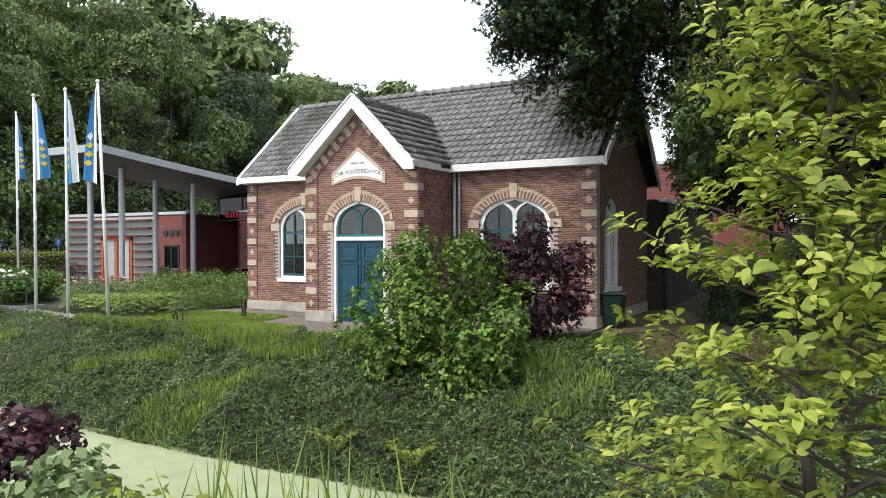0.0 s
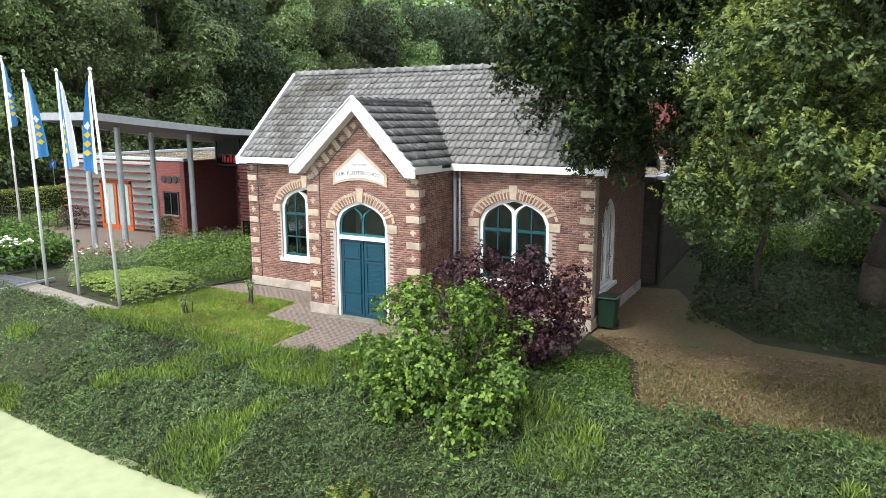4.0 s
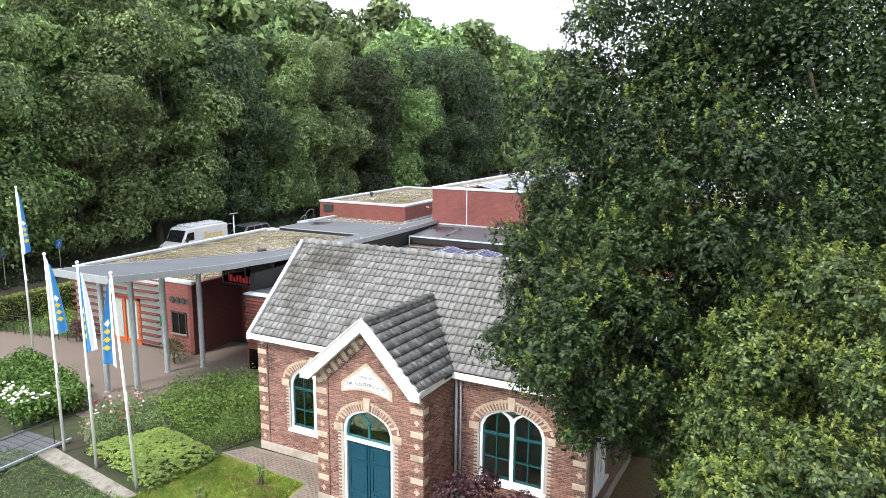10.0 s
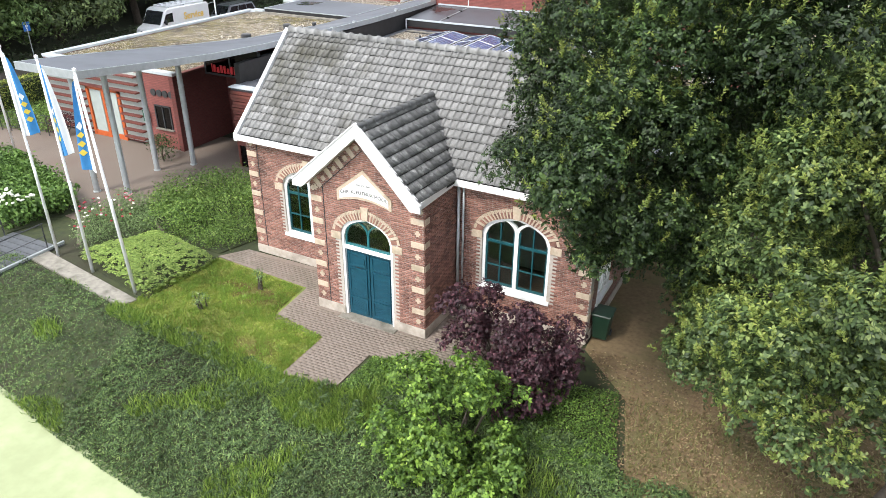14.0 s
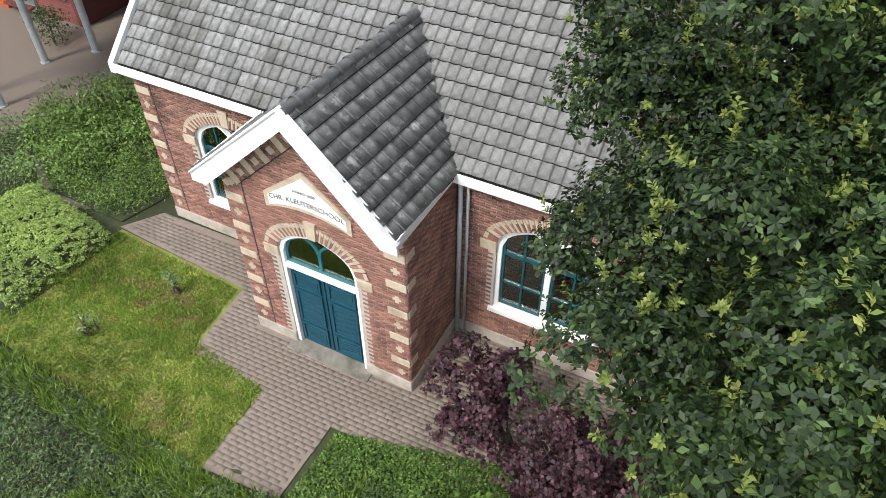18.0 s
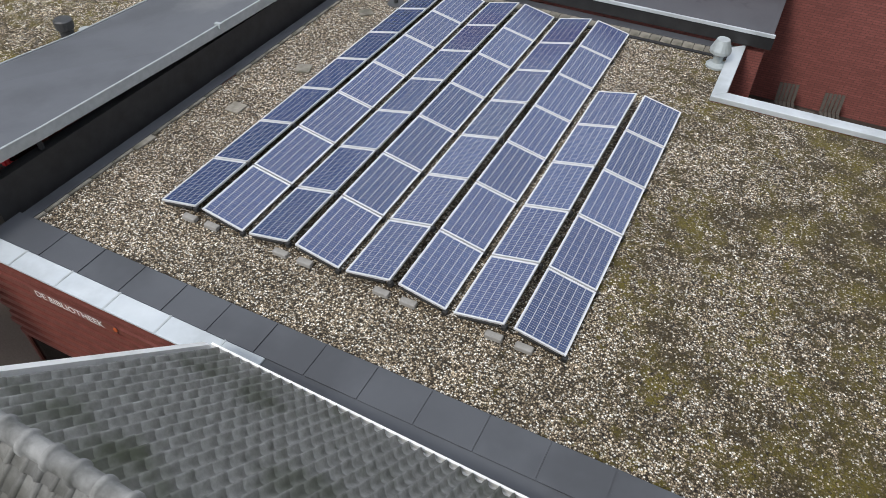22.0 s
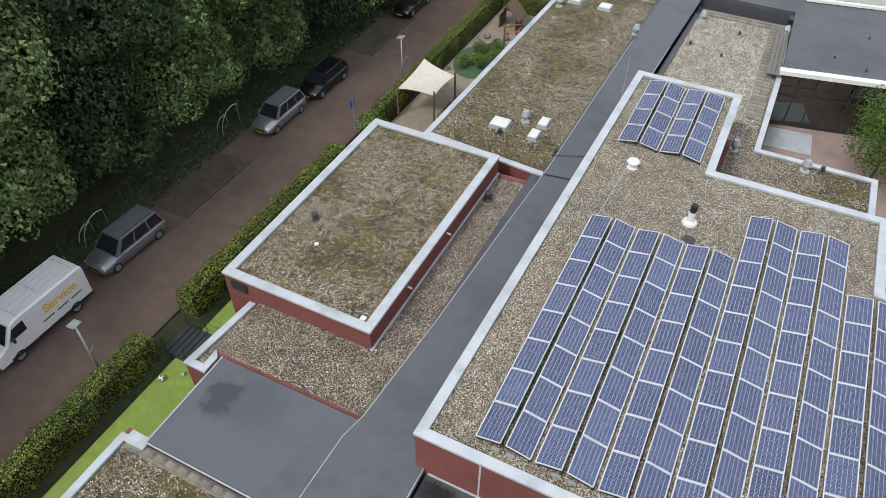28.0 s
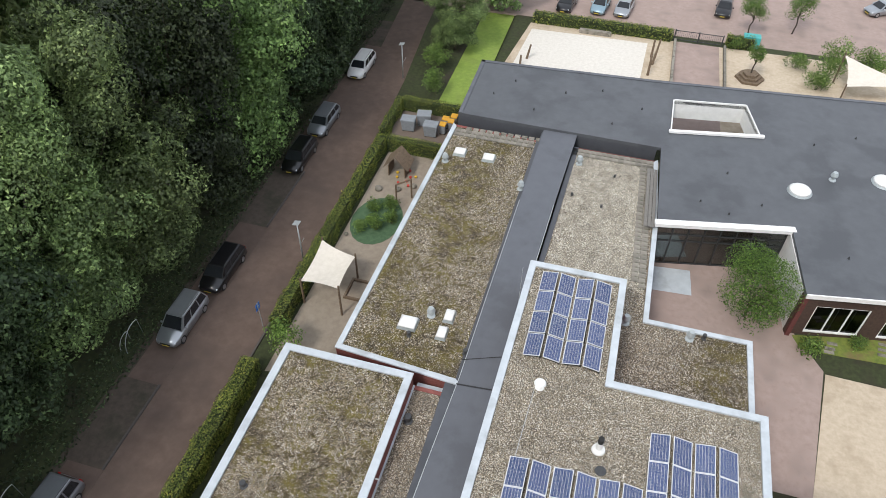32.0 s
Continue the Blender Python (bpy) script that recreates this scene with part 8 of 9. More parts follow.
cl += crown_clumps((4.6, 17.5, 10.0), (4.5, 4.2, 6.0), 36, rng, 1.0, 1.7, -0.7)
boughs = crown_clumps((-3.45, 13.1, 7.0), (1.75, 1.8, 1.9), 66, rng, 0.3, 0.6, -0.95)
boughs += crown_clumps((-4.9, 14.3, 6.5), (0.95, 1.0, 1.2), 28, rng, 0.26, 0.5, -0.95)
boughs += crown_clumps((-5.2, 16.4, 7.7), (1.45, 1.2, 1.6), 38, rng, 0.3, 0.6, -0.95)
boughs += crown_clumps((-3.4, 14.2, 5.0), (0.9, 1.0, 1.0), 22, rng, 0.26, 0.46, -0.95)
boughs += crown_clumps((-2.5, 13.8, 5.4), (1.1, 1.1, 1.2), 20, rng, 0.28, 0.5, -0.95)
boughs += crown_clumps((-3.2, 15.6, 8.0), (1.6, 1.3, 2.4), 26, rng, 0.4, 0.7, -0.9)
boughs += crown_clumps((-3.6, 15.4, 11.2), (1.9, 1.9, 2.8), 34, rng, 0.5, 0.85, -0.9)
boughs += crown_clumps((-5.4, 19.4, 9.3), (1.9, 1.7, 1.5), 32, rng, 0.45, 0.8, -0.9)
boughs += crown_clumps((-6.1, 19.7, 8.5), (1.1, 1.2, 1.1), 26, rng, 0.3, 0.55, -0.95)
boughs += crown_clumps((-3.6, 23.6, 7.6), (2.4, 1.5, 1.7), 22, rng, 0.5, 0.85, -0.9)
boughs += crown_clumps((-2.6, 16.4, 11.6), (1.9, 1.5, 1.5), 34, rng, 0.5, 0.85, -0.9)
boughs += crown_clumps((-1.2, 13.4, 8.9), (2.2, 1.8, 2.6), 46, rng, 0.4, 0.75, -0.9)
oak = tree("oak_tree", "large dark green oak overhanging the tiled roof", at, 5.5, 0.42, at_world(cl + boughs[:14], at), 820, 0.11, LEAF_O, rng, limbs=26, aspect=0.55, spread=0.7)
add_boughs(oak, at, boughs[:174], 640, 0.072, LEAF_O, 0.17, rng)
add_boughs(oak, at, boughs[174:], 460, 0.075, LEAF_O, 0.14, rng)
at = (2.4, 14.4, 0)
cl = crown_clumps((1.5, 12.3, 6.8), (2.8, 3.2, 2.8), 84, rng, 0.4, 0.72, -0.9) + crown_clumps((0.3, 10.3, 5.6), (1.4, 1.4, 1.3), 32, rng, 0.3, 0.55, -0.9) + crown_clumps((-1.05, 12.7, 4.2), (0.75, 1.2, 0.9), 30, rng, 0.28, 0.5, -0.9) + crown_clumps((-1.7, 15.0, 4.1), (0.6, 0.9, 0.8), 18, rng, 0.28, 0.5, -0.9)
oak = tree("oak_tree", "younger oak with pale green new shoots", at, 4.8, 0.16, at_world(cl[:40], at), 620, 0.075, LEAF_OL, rng, limbs=14, aspect=0.55, spread=0.6)
add_boughs(oak, at, cl, 430, 0.078, LEAF_OL, 0.55, rng)
at = (-0.95, 23.55, 0)
cl = crown_clumps((-1.2, 23.0, 4.9), (2.1, 2.2, 2.5), 90, rng, 0.5, 0.85, -0.9) + crown_clumps((1.4, 23.0, 5.4), (1.6, 2.0, 2.6), 30, rng, 0.5, 0.9, -0.9)
tree("broadleaf_tree", "slim tree with a thin trunk behind the school", at, 4.0, 0.10, at_world(cl, at), 800, 0.105, LEAF_O, rng, limbs=10)
# young tree close to the camera on the near bank
LEAF_M = leafy("broad light leaves", (0.17, 0.24, 0.035), (0.38, 0.45, 0.07), (0.56, 0.57, 0.13), vary=0.3, trans=0.42, sat=0.98)
at = (0.3, 3.75, 0)
base = ground_z(at[0], at[1])
t = thing("young_tree", "young tree with large yellow-green leaves", "tree", (at[0], at[1], base))
bm = B()
limb(bm, (at[0], at[1], base - 0.1), (at[0] + 0.03, at[1] - 0.1, 3.2), 0.04, 0.01, rng, 5, 8)
part("trunk", bm, BARK, t, smooth=True)
PP, TT, NN = [], [], []
for k in range(78):
    z = 0.1 + 2.8 * (k / 77) ** 0.9
    a = k * 2.4 + rng.uniform(-0.4, 0.4)
    reach = (1.75 - 0.43 * z) * rng.uniform(0.6, 1.0)
    p0 = Vector((at[0] + 0.01 * z, at[1] - 0.03 * z, z))
    p1 = p0 + Vector((math.cos(a) * reach, math.sin(a) * reach * 0.85, 0.1 + 0.25 * rng.random()))
    bm = B()
    limb(bm, p0, p1, 0.014, 0.004, rng, 4, 5)
    part("branch", bm, BARK, t)
    for s in range(16):
        u = 0.3 + 0.72 * s / 15
        q = np.array(p0.lerp(p1, u)) + rng.normal(0, 0.1, 3) * (1, 1, 0.7) + (0, 0, 0.03)
        ax = np.array((math.cos(a) * 0.35, math.sin(a) * 0.35, 1.0)) + rng.normal(0, 0.25, 3)
        ax /= np.linalg.norm(ax)
        n = 10
        d = rng.normal(0, 1, (n, 3))
        d -= (d @ ax)[:, None] * ax
        d /= np.linalg.norm(d, axis=1, keepdims=True)
        PP.append(q + d * 0.012 + ax * rng.uniform(-0.03, 0.03, (n, 1)))
        TT.append(d + ax * rng.uniform(0.0, 0.5, (n, 1)))
        NN.append(ax + rng.normal(0, 0.2, (n, 3)))
V, F = oval_leaves(np.concatenate(PP), np.concatenate(TT), np.concatenate(NN), 0.072, rng, 0.5)
part_np("foliage", V, F, LEAF_M, t)

# ---- shrubs ----
def shrub(name, label, clumps, per, leaf, mat, foot, rng, category="shrub", group="", aspect=0.6, stems=9, shell=0.55, spread=0.6):
    t = thing(name, label, category, foot, group)
    for x, y, z, r in clumps[:stems]:
        bm = B()
        limb(bm, (foot[0] + rng.uniform(-0.15, 0.15), foot[1] + rng.uniform(-0.15, 0.15), foot[2] - 0.1), (x, y, z), 0.035, 0.01, rng, 3, 5)
        part("stem", bm, BARK, t)
    P, N = clump_points(clumps, per, rng, shell)
    V, F = leaf_mesh(P, N, leaf, rng, aspect, spread)
    part_np("foliage", V, F, mat, t)
    return t


LEAF_G = leafy("shrub leaves", (0.035, 0.08, 0.01), (0.12, 0.23, 0.025), (0.22, 0.36, 0.045), vary=0.35, trans=0.25)
LEAF_B = leafy("perennial leaves", (0.05, 0.105, 0.016), (0.17, 0.29, 0.042), (0.29, 0.42, 0.075), vary=0.4)
LEAF_P = leafy("purple leaves", (0.029, 0.013, 0.019), (0.088, 0.035, 0.048), (0.176, 0.064, 0.080), vary=0.25)
def rosette_shrub(name, label, clumps, per, size, mat, foot, rng, aspect=0.6, young=None, share=0.3):
    """A shrub of many stems whose leaves stand in rosettes at the twig ends."""
    t = thing(name, label, "shrub", foot)
    for x, y, z, r in clumps[:12]:
        bm = B()
        limb(bm, (foot[0] + rng.uniform(-0.2, 0.2), foot[1] + rng.uniform(-0.2, 0.2), foot[2] - 0.1), (x, y, z), 0.035, 0.01, rng, 3, 5)
        part("stem", bm, BARK, t)
    P, T, N, K = shoots(clumps, per, size, rng, 6, 0.5, 0.85)
    fresh = (K < share) if young else np.zeros(len(K), bool)
    for sel, m, nm in ((~fresh, mat, "foliage"), (fresh, young, "young_shoot")):
        if sel.any():
            V, F = leaf_along(P[sel], T[sel], N[sel], size, rng, aspect)
            part_np(nm, V, F, m, t)
    return t


LEAF_GY = leafy("young shrub leaves", (0.1, 0.2, 0.018), (0.22, 0.38, 0.03), (0.33, 0.48, 0.05), vary=0.25, trans=0.3)
cl = crown_clumps((-5.8, 12.0, 0.75), (1.85, 1.6, 1.45), 52, rng, 0.26, 0.52, -0.9) + crown_clumps((-5.6, 11.4, 0.1), (1.5, 1.0, 0.8), 20, rng, 0.28, 0.5, -0.9)
cl = [c for c in cl if c[2] > ground_z(c[0], c[1]) + 0.1]
rosette_shrub("green_shrub", "round bright green shrub on the bank", cl, 340, 0.1, LEAF_G, (-5.8, 12.0, ground_z(-5.8, 12.0)), rng, 0.55, LEAF_GY, 0.35)
cl = crown_clumps((-7.0, 15.3, 1.45), (0.9, 0.8, 1.0), 26, rng, 0.2, 0.38, -0.9) + crown_clumps((-5.1, 14.6, 1.3), (1.25, 1.1, 1.3), 40, rng, 0.22, 0.42, -0.9) + crown_clumps((-5.0, 13.8, 0.7), (0.9, 0.7, 0.6), 14, rng, 0.22, 0.4, -0.9)
rosette_shrub("purple_shrub", "dark purple smoke bush before the window", cl, 520, 0.075, LEAF_P, (-5.9, 14.9, 0), rng, 0.75)
LEAF_D = leafy("dark shrub leaves", (0.018, 0.045, 0.012), (0.060, 0.112, 0.027), vary=0.3)
# three shrubs take LEAF_B, a lighter leaf colour in place of sunlight
for x, y, r, h in ((5.0, 27.0, 1.6, 1.8), (1.5, 30.0, 1.5, 1.4), (7.5, 31.5, 2.0, 2.2), (9.0, 25.0, 1.8, 2.0), (4.0, 34.0, 1.8, 1.8), (-1.8, 28.2, 0.8, 1.1), (11.5, 21.0, 1.8, 2.2)):
    cl = crown_clumps((x, y, h * 0.5), (r * 0.7, r * 0.7, h * 0.45), 14, rng, 0.5, 0.8, -0.8)
    shrub("garden_shrub", "green shrub in the shade of the oaks", cl, 320, 0.14, LEAF_B if x in (5.0, 1.5, -1.8) else LEAF_D, (x, y, 0), rng, group="shade shrubs", stems=4)
cl = crown_clumps((-32.3, 23.0, 0.55), (0.7, 0.5, 0.4), 8, rng, 0.35, 0.5, -0.6)
shrub("purple_shrub", "low dark purple shrub by the railing", cl, 700, 0.08, LEAF_P, (-32.3, 23.0, 0), rng, stems=4)
cl = crown_clumps((-25.6, 22.7, 0.55), (0.6, 0.5, 0.45), 8, rng, 0.35, 0.5, -0.6)
shrub("garden_shrub", "dark green shrub at the column foot", cl, 700, 0.08, LEAF_D, (-25.6, 22.7, 0), rng, stems=4)
# undergrowth behind the school; brighter leaf colours stand in for light between the trees
for x, y, r, h, mat, lab in ((-2.7, 26.4, 0.8, 1.5, LEAF_D, "dark green shrub beside the boarded wall"), (-2.9, 29.8, 0.9, 1.9, LEAF_B, "fresh green shrub beside the boarded wall"), (-1.0, 30.5, 1.3, 1.3, LEAF_B, "low green shrub among trees, leaves coloured as sunlit"), (0.6, 31.5, 1.5, 1.5, LEAF_B, "low green shrub among trees, leaves coloured as sunlit"), (1.5, 34.0, 2.0, 3.9, LEAF_D, "tall dark green shrub among trees"), (2.9, 30.0, 1.5, 1.2, LEAF_B, "low green shrub among trees, leaves coloured as sunlit"), (-0.6, 35.0, 1.7, 3.0, LEAF_D, "tall dark green shrub among trees"), (-1.6, 25.0, 0.7, 0.7, LEAF_D, "low dark green shrub among trees")):
    cl = crown_clumps((x, y, h * 0.5), (r * 0.7, r * 0.7, h * 0.42), 14, rng, r * 0.32, r * 0.5, -0.8)
    shrub("garden_shrub", lab, cl, 420, 0.11, mat, (x, y, 0), rng, group="shrubs behind the school", stems=4)

# ---- flower beds ----
LEAF_S = leafy("sedum heads", (0.11, 0.2, 0.028), (0.3, 0.43, 0.068), (0.48, 0.58, 0.135), vary=0.3, trans=0.15)
LEAF_BG = leafy("grey-green leaves", (0.09, 0.145, 0.05), (0.2, 0.3, 0.1), (0.3, 0.4, 0.16), vary=0.2)
LEAF_H = leafy("hydrangea leaves", (0.048, 0.112, 0.016), (0.144, 0.272, 0.040), (0.224, 0.384, 0.064), vary=0.25)


def quad_points(q, n, rng):
    q = np.array(q, float)
    u, v = rng.random((n, 1)), rng.random((n, 1))
    return (q[0] * (1 - u) + q[1] * u) * (1 - v) + (q[3] * (1 - u) + q[2] * u) * v


def bed(name, label, quad, tufts, height, radius, per, leaf, mat, rng, category="plants", aspect=0.5, spread=0.6, upright=0.0):
    """Mounded plants over a four-sided bed."""
    c = np.array(quad).mean(0)
    t = thing(name, label, category, (c[0], c[1], 0))
    pts = quad_points(quad, tufts, rng)
    cl = [(x, y, height * rng.uniform(0.55, 0.95), radius * rng.uniform(0.75, 1.25)) for x, y in pts]
    def lay_leaves(P, N, part_name):
        if upright:
            N = N * (1 - upright) + rng.normal(0, 1, N.shape) * (1, 1, 0.1) * upright
        V, F = leaf_mesh(P, N, leaf, rng, aspect, spread)
        return part_np(part_name, V, F, mat, t)

    for c1 in cl:
        P, N = clump_points([c1], per, rng, 0.6)
        P[:, 2] = np.abs(P[:, 2]) + 0.02
        lay_leaves(P, N, "foliage")
    # skirt of lower leaves down to the soil
    low = quad_points(quad, tufts * 60, rng)
    P2 = np.concatenate([low, rng.random((len(low), 1)) ** 0.6 * height * 0.9 + 0.02], 1)
    tagged(lay_leaves(P2, rng.normal(0, 0.5, P2.shape) + (0, 0, 0.6), "low_leaves"), kind="stuff")
    tagged(part("soil_" + name, slab(B(), [tuple(p) for p in quad], -0.15, 0.015), SOIL), "dark planting soil under the flower bed", "soil", kind="structure")
    return t, cl


def blooms(parent, pts, r, mat, name="flower"):
    """Flower heads, each a small tilted rosette."""
    for x, y, z in pts:
        bm = B()
        lathe(bm, 0, 0, [(r * 0.25, -r * 0.5), (r * 0.9, -r * 0.2), (r, 0.1 * r), (r * 0.6, r * 0.45), (r * 0.1, r * 0.5)], 8)
        bm.transform(pose(x, y, z, float(RNG.uniform(-25, 25)), float(RNG.uniform(-25, 25)), 0))
        part(name, bm, mat, parent)


SED = [(-21.0, 14.5), (-17.0, 13.6), (-16.75, 16.3), (-19.8, 16.9)]
sed, _ = bed("sedum_bed", "dense bed of pale green sedum heads", SED, 5, 0.3, 0.3, 120, 0.09, LEAF_H, rng)
n = 1500
V, F = [], []
P, N = [], []
for _ in range(n):
    u, v = rng.random(), rng.random()
    q = np.array(SED)
    x, y = (q[0] * (1 - u) + q[1] * u) * (1 - v) + (q[3] * (1 - u) + q[2] * u) * v
    edge = min(u, 1 - u, v, 1 - v)
    z = 0.12 + 0.36 * min(edge / 0.14, 1) ** 0.5 + 0.1 * noise.noise((x * 1.3, y * 1.3, 3)) + rng.uniform(-0.05, 0.05)
    k = 24
    a, rr = rng.uniform(0, 6.283, k), 0.075 * np.sqrt(rng.random(k))
    P.append(np.stack([x + rr * np.cos(a), y + rr * np.sin(a), z + 0.03 - 5.5 * rr ** 2 + 0 * a], 1))
    N.append(np.stack([np.cos(a) * rr * 7, np.sin(a) * rr * 7, 1 + 0 * a], 1))
V, F = leaf_mesh(np.concatenate(P), np.concatenate(N), 0.042, rng, 0.8, 0.4)
ob = part_np("sedum_head", V, F, LEAF_S, sed)
tagged(ob, kind="stuff")
bed("perennial_bed", "tall green perennials in the border", [(-22.6, 18.6), (-19.6, 17.1), (-17.2, 20.2), (-20.2, 22.0)], 34, 0.5, 0.68, 900, 0.1, LEAF_B, rng, aspect=0.42)
bed("lavender_bed", "low grey-green border plants by the house", [(-19.7, 17.0), (-17.1, 16.9), (-16.6, 18.6), (-17.6, 19.6)], 26, 0.3, 0.42, 1100, 0.08, LEAF_B, rng, aspect=0.35)
mix, mcl = bed("flower_border", "mixed border with red and white flowers", [(-23.5, 16.8), (-21.2, 14.6), (-19.8, 16.9), (-22.4, 18.7)], 60, 0.65, 0.34, 420, 0.09, LEAF_BG, rng, aspect=0.35, upright=0.4)
REDF, WHF, PINKF = surf("red petals", (0.24, 0.015, 0.025), (0.32, 0.035, 0.04), 20, 0.7, 0.1), surf("cream petals", (0.66, 0.66, 0.56), (0.76, 0.76, 0.68), 20, 0.7, 0.1), surf("pink petals", (0.45, 0.2, 0.24), (0.55, 0.28, 0.3), 20, 0.7, 0.1)
pp = quad_points([(-23.3, 16.6), (-21.3, 14.8), (-20.2, 16.4), (-22.4, 18.2)], 60, rng)
for k, (x, y) in enumerate(pp):
    blooms(mix, [(x, y, 0.75 + 0.25 * rng.random())], 0.047, (REDF, REDF, PINKF, WHF)[k % 4])
hyd, hcl = bed("hydrangea_bed", "lush hydrangea bed with cream flowers", [(-31.5, 16.6), (-24.9, 14.6), (-24.2, 17.2), (-30.5, 19.3)], 130, 0.85, 0.45, 300, 0.14, LEAF_H, rng, aspect=0.7)
hp = quad_points([(-31.0, 16.4), (-24.9, 14.5), (-24.5, 16.0), (-29.0, 18.2)], 210, rng)
for x, y in hp:
    if y < 15.5 + 0.6 * rng.random():
        blooms(hyd, [(x, y, 0.9 + 0.3 * rng.random())], 0.075, WHF, "flower_head")

# ---- hedges ----
LEAF_HG = leafy("hedge leaves", (0.05, 0.09, 0.013), (0.22, 0.28, 0.034), (0.5, 0.48, 0.07), vary=0.3)
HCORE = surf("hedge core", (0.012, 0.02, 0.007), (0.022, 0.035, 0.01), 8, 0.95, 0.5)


def hedge(x0, y0, x1, y1, h, per=200, leaf=0.11, label="clipped green hedge with yellowing top beside the road"):
    t = thing("hedge", label, "hedge", ((x0 + x1) / 2, (y0 + y1) / 2, 0), "hedges")
    # near-black box: the shade inside the hedge, put into its colour
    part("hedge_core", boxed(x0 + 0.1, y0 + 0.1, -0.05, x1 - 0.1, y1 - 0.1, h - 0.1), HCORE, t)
    PP, NN = [], []
    for (a, b2, fix, nrm) in (("y", "z", (0, x0), (-1, 0, 0.2)), ("y", "z", (0, x1), (1, 0, 0.2)), ("x", "z", (1, y0), (0, -1, 0.2)), ("x", "z", (1, y1), (0, 1, 0.2)), ("x", "y", (2, h), (0, 0, 1))):
        lx, ly, lz = x1 - x0, y1 - y0, h
        area = {"yz": ly * lz, "xz": lx * lz, "xy": lx * ly}[a + b2]
        n = int(area * per)
        p = np.stack([rng.uniform(x0, x1, n), rng.uniform(y0, y1, n), rng.uniform(0, h, n)], 1)
        bump = 0.10 * np.sin(p[:, (fix[0] + 1) % 3] * 2.1) + rng.normal(0, 0.05, n)
        p[:, fix[0]] = fix[1] + bump
        PP.append(p)
        NN.append(np.tile(np.array(nrm, float), (n, 1)))
    V, F = leaf_mesh(np.concatenate(PP), np.concatenate(NN), leaf, rng, 0.6, 0.6)
    part_np("foliage", V, F, LEAF_HG, t)


hedge(-39.2, 17.5, -38.1, 44.4, 1.5, 260)
hedge(-39.2, 47.3, -38.1, 62.3, 1.5, 260)
hedge(-39.1, 65.8, -38.2, 88.6, 1.4, 190)
hedge(-38.2, 88.0, -33.0, 88.8, 1.4, 190)
hedge(-39.4, 89.6, -38.7, 95.2, 1.3, 150)
hedge(-38.7, 94.8, -32.6, 95.5, 1.3, 150)
hedge(-29.8, 116.4, -13.9, 117.4, 1.2, 70, 0.17, "clipped hedge round the sandy school yard")
hedge(-8.0, 117.0, -5.0, 118.0, 1.2, 70, 0.17, "clipped hedge round the sandy school yard")
for x, y, r, h in ((-37.2, 64.4, 1.5, 3.2), (-36.7, 77.2, 0.85, 1.0), (-36.4, 80.0, 0.9, 1.1), (-34.6, 78.9, 0.85, 1.1), (-35.1, 80.6, 0.9, 1.1), (-35.5, 77.7, 0.8, 0.9), (-36.1, 78.6, 0.75, 0.8), (-2.4, 74.3, 1.2, 1.1), (0.8, 76.0, 0.8, 0.9), (-36.5, 98.5, 1.6, 2.6), (-37.5, 103.0, 1.8, 3.0), (1.0, 110.5, 1.8, 1.6), (2.5, 114.0, 2.4, 3.8), (6.5, 115.0, 2.0, 3.2), (-0.8, 114.5, 1.5, 1.6), (-22.0, 101.5, 1.3, 1.6), (-7.0, 117.0, 1.2, 1.2), (2.0, 106.8, 1.2, 0.9)):
    cl = crown_clumps((x, y, h * 0.55), (r * 0.6, r * 0.6, h * 0.42), 12, rng, r * 0.35, r * 0.5, -0.8)
    shrub("garden_shrub", "loose green shrub beside the buildings", cl, 420 if r < 1.2 else 220, 0.13 if r < 1.2 else 0.18, LEAF_B, (x, y, 0), rng, group="far shrubs", stems=4)
for x, y, h, rr, lab in ((-6.6, 76.7, 6.4, 3.0, "round courtyard tree in a paved yard"), (-5.5, 110.8, 3.4, 1.1, "young yellow-green tree in a planter"), (-5.5, 120.5, 5.0, 1.6, "small street tree at the car park"), (-0.5, 122.5, 5.2, 1.7, "small street tree at the car park")):
    cl = crown_clumps((0, 0, h - rr), (rr * 0.8, rr * 0.8, rr * 0.85), 26, rng, rr * 0.28, rr * 0.42, -0.8)
    tree("courtyard_tree", lab, (x, y, 0.7 if h == 3.4 else 0), h - rr * 1.5, 0.09, cl, 420, 0.14, LEAF_G, rng, limbs=6)

# ---- ground cover on the canal bank, grass, waterside plants ----
rng = np.random.default_rng(31)
LEAF_C = leafy("bank creeper leaves", (0.027, 0.058, 0.016), (0.103, 0.177, 0.044), (0.21, 0.3, 0.075), vary=0.4, trans=0.15)
GRASS = leafy("grass blades", (0.1, 0.185, 0.018), (0.24, 0.37, 0.042), (0.37, 0.47, 0.08), vary=0.2, trans=0.3)


def gz(P):
    return np.array([ground_z(x, y) for x, y in P])


def bank_points(n, x0, x1):
    P = np.stack([rng.uniform(x0, x1, n), rng.uniform(8.4, 13.6, n)], 1)
    top = np.interp(P[:, 0], [-40, -22.6, -17.3, -11.0, -9.0, -8.0, -4.5, -2.3, 8], [13.6, 13.6, 13.0, 12.5, 12.7, 14.2, 14.3, 13.0, 13.2])
    low = np.array([canal_edge(x) for x in P[:, 0]]) - 0.15
    return P[(P[:, 1] < top) & (P[:, 1] > low)]


P2 = np.concatenate([bank_points(150000, -16, 3), bank_points(46000, -32, -16)])
lump = np.array([noise.noise((x * 1.6, y * 1.6, 0)) for x, y in P2])
fine = np.array([noise.noise((x * 4.5, y * 4.5, 4)) for x, y in P2])
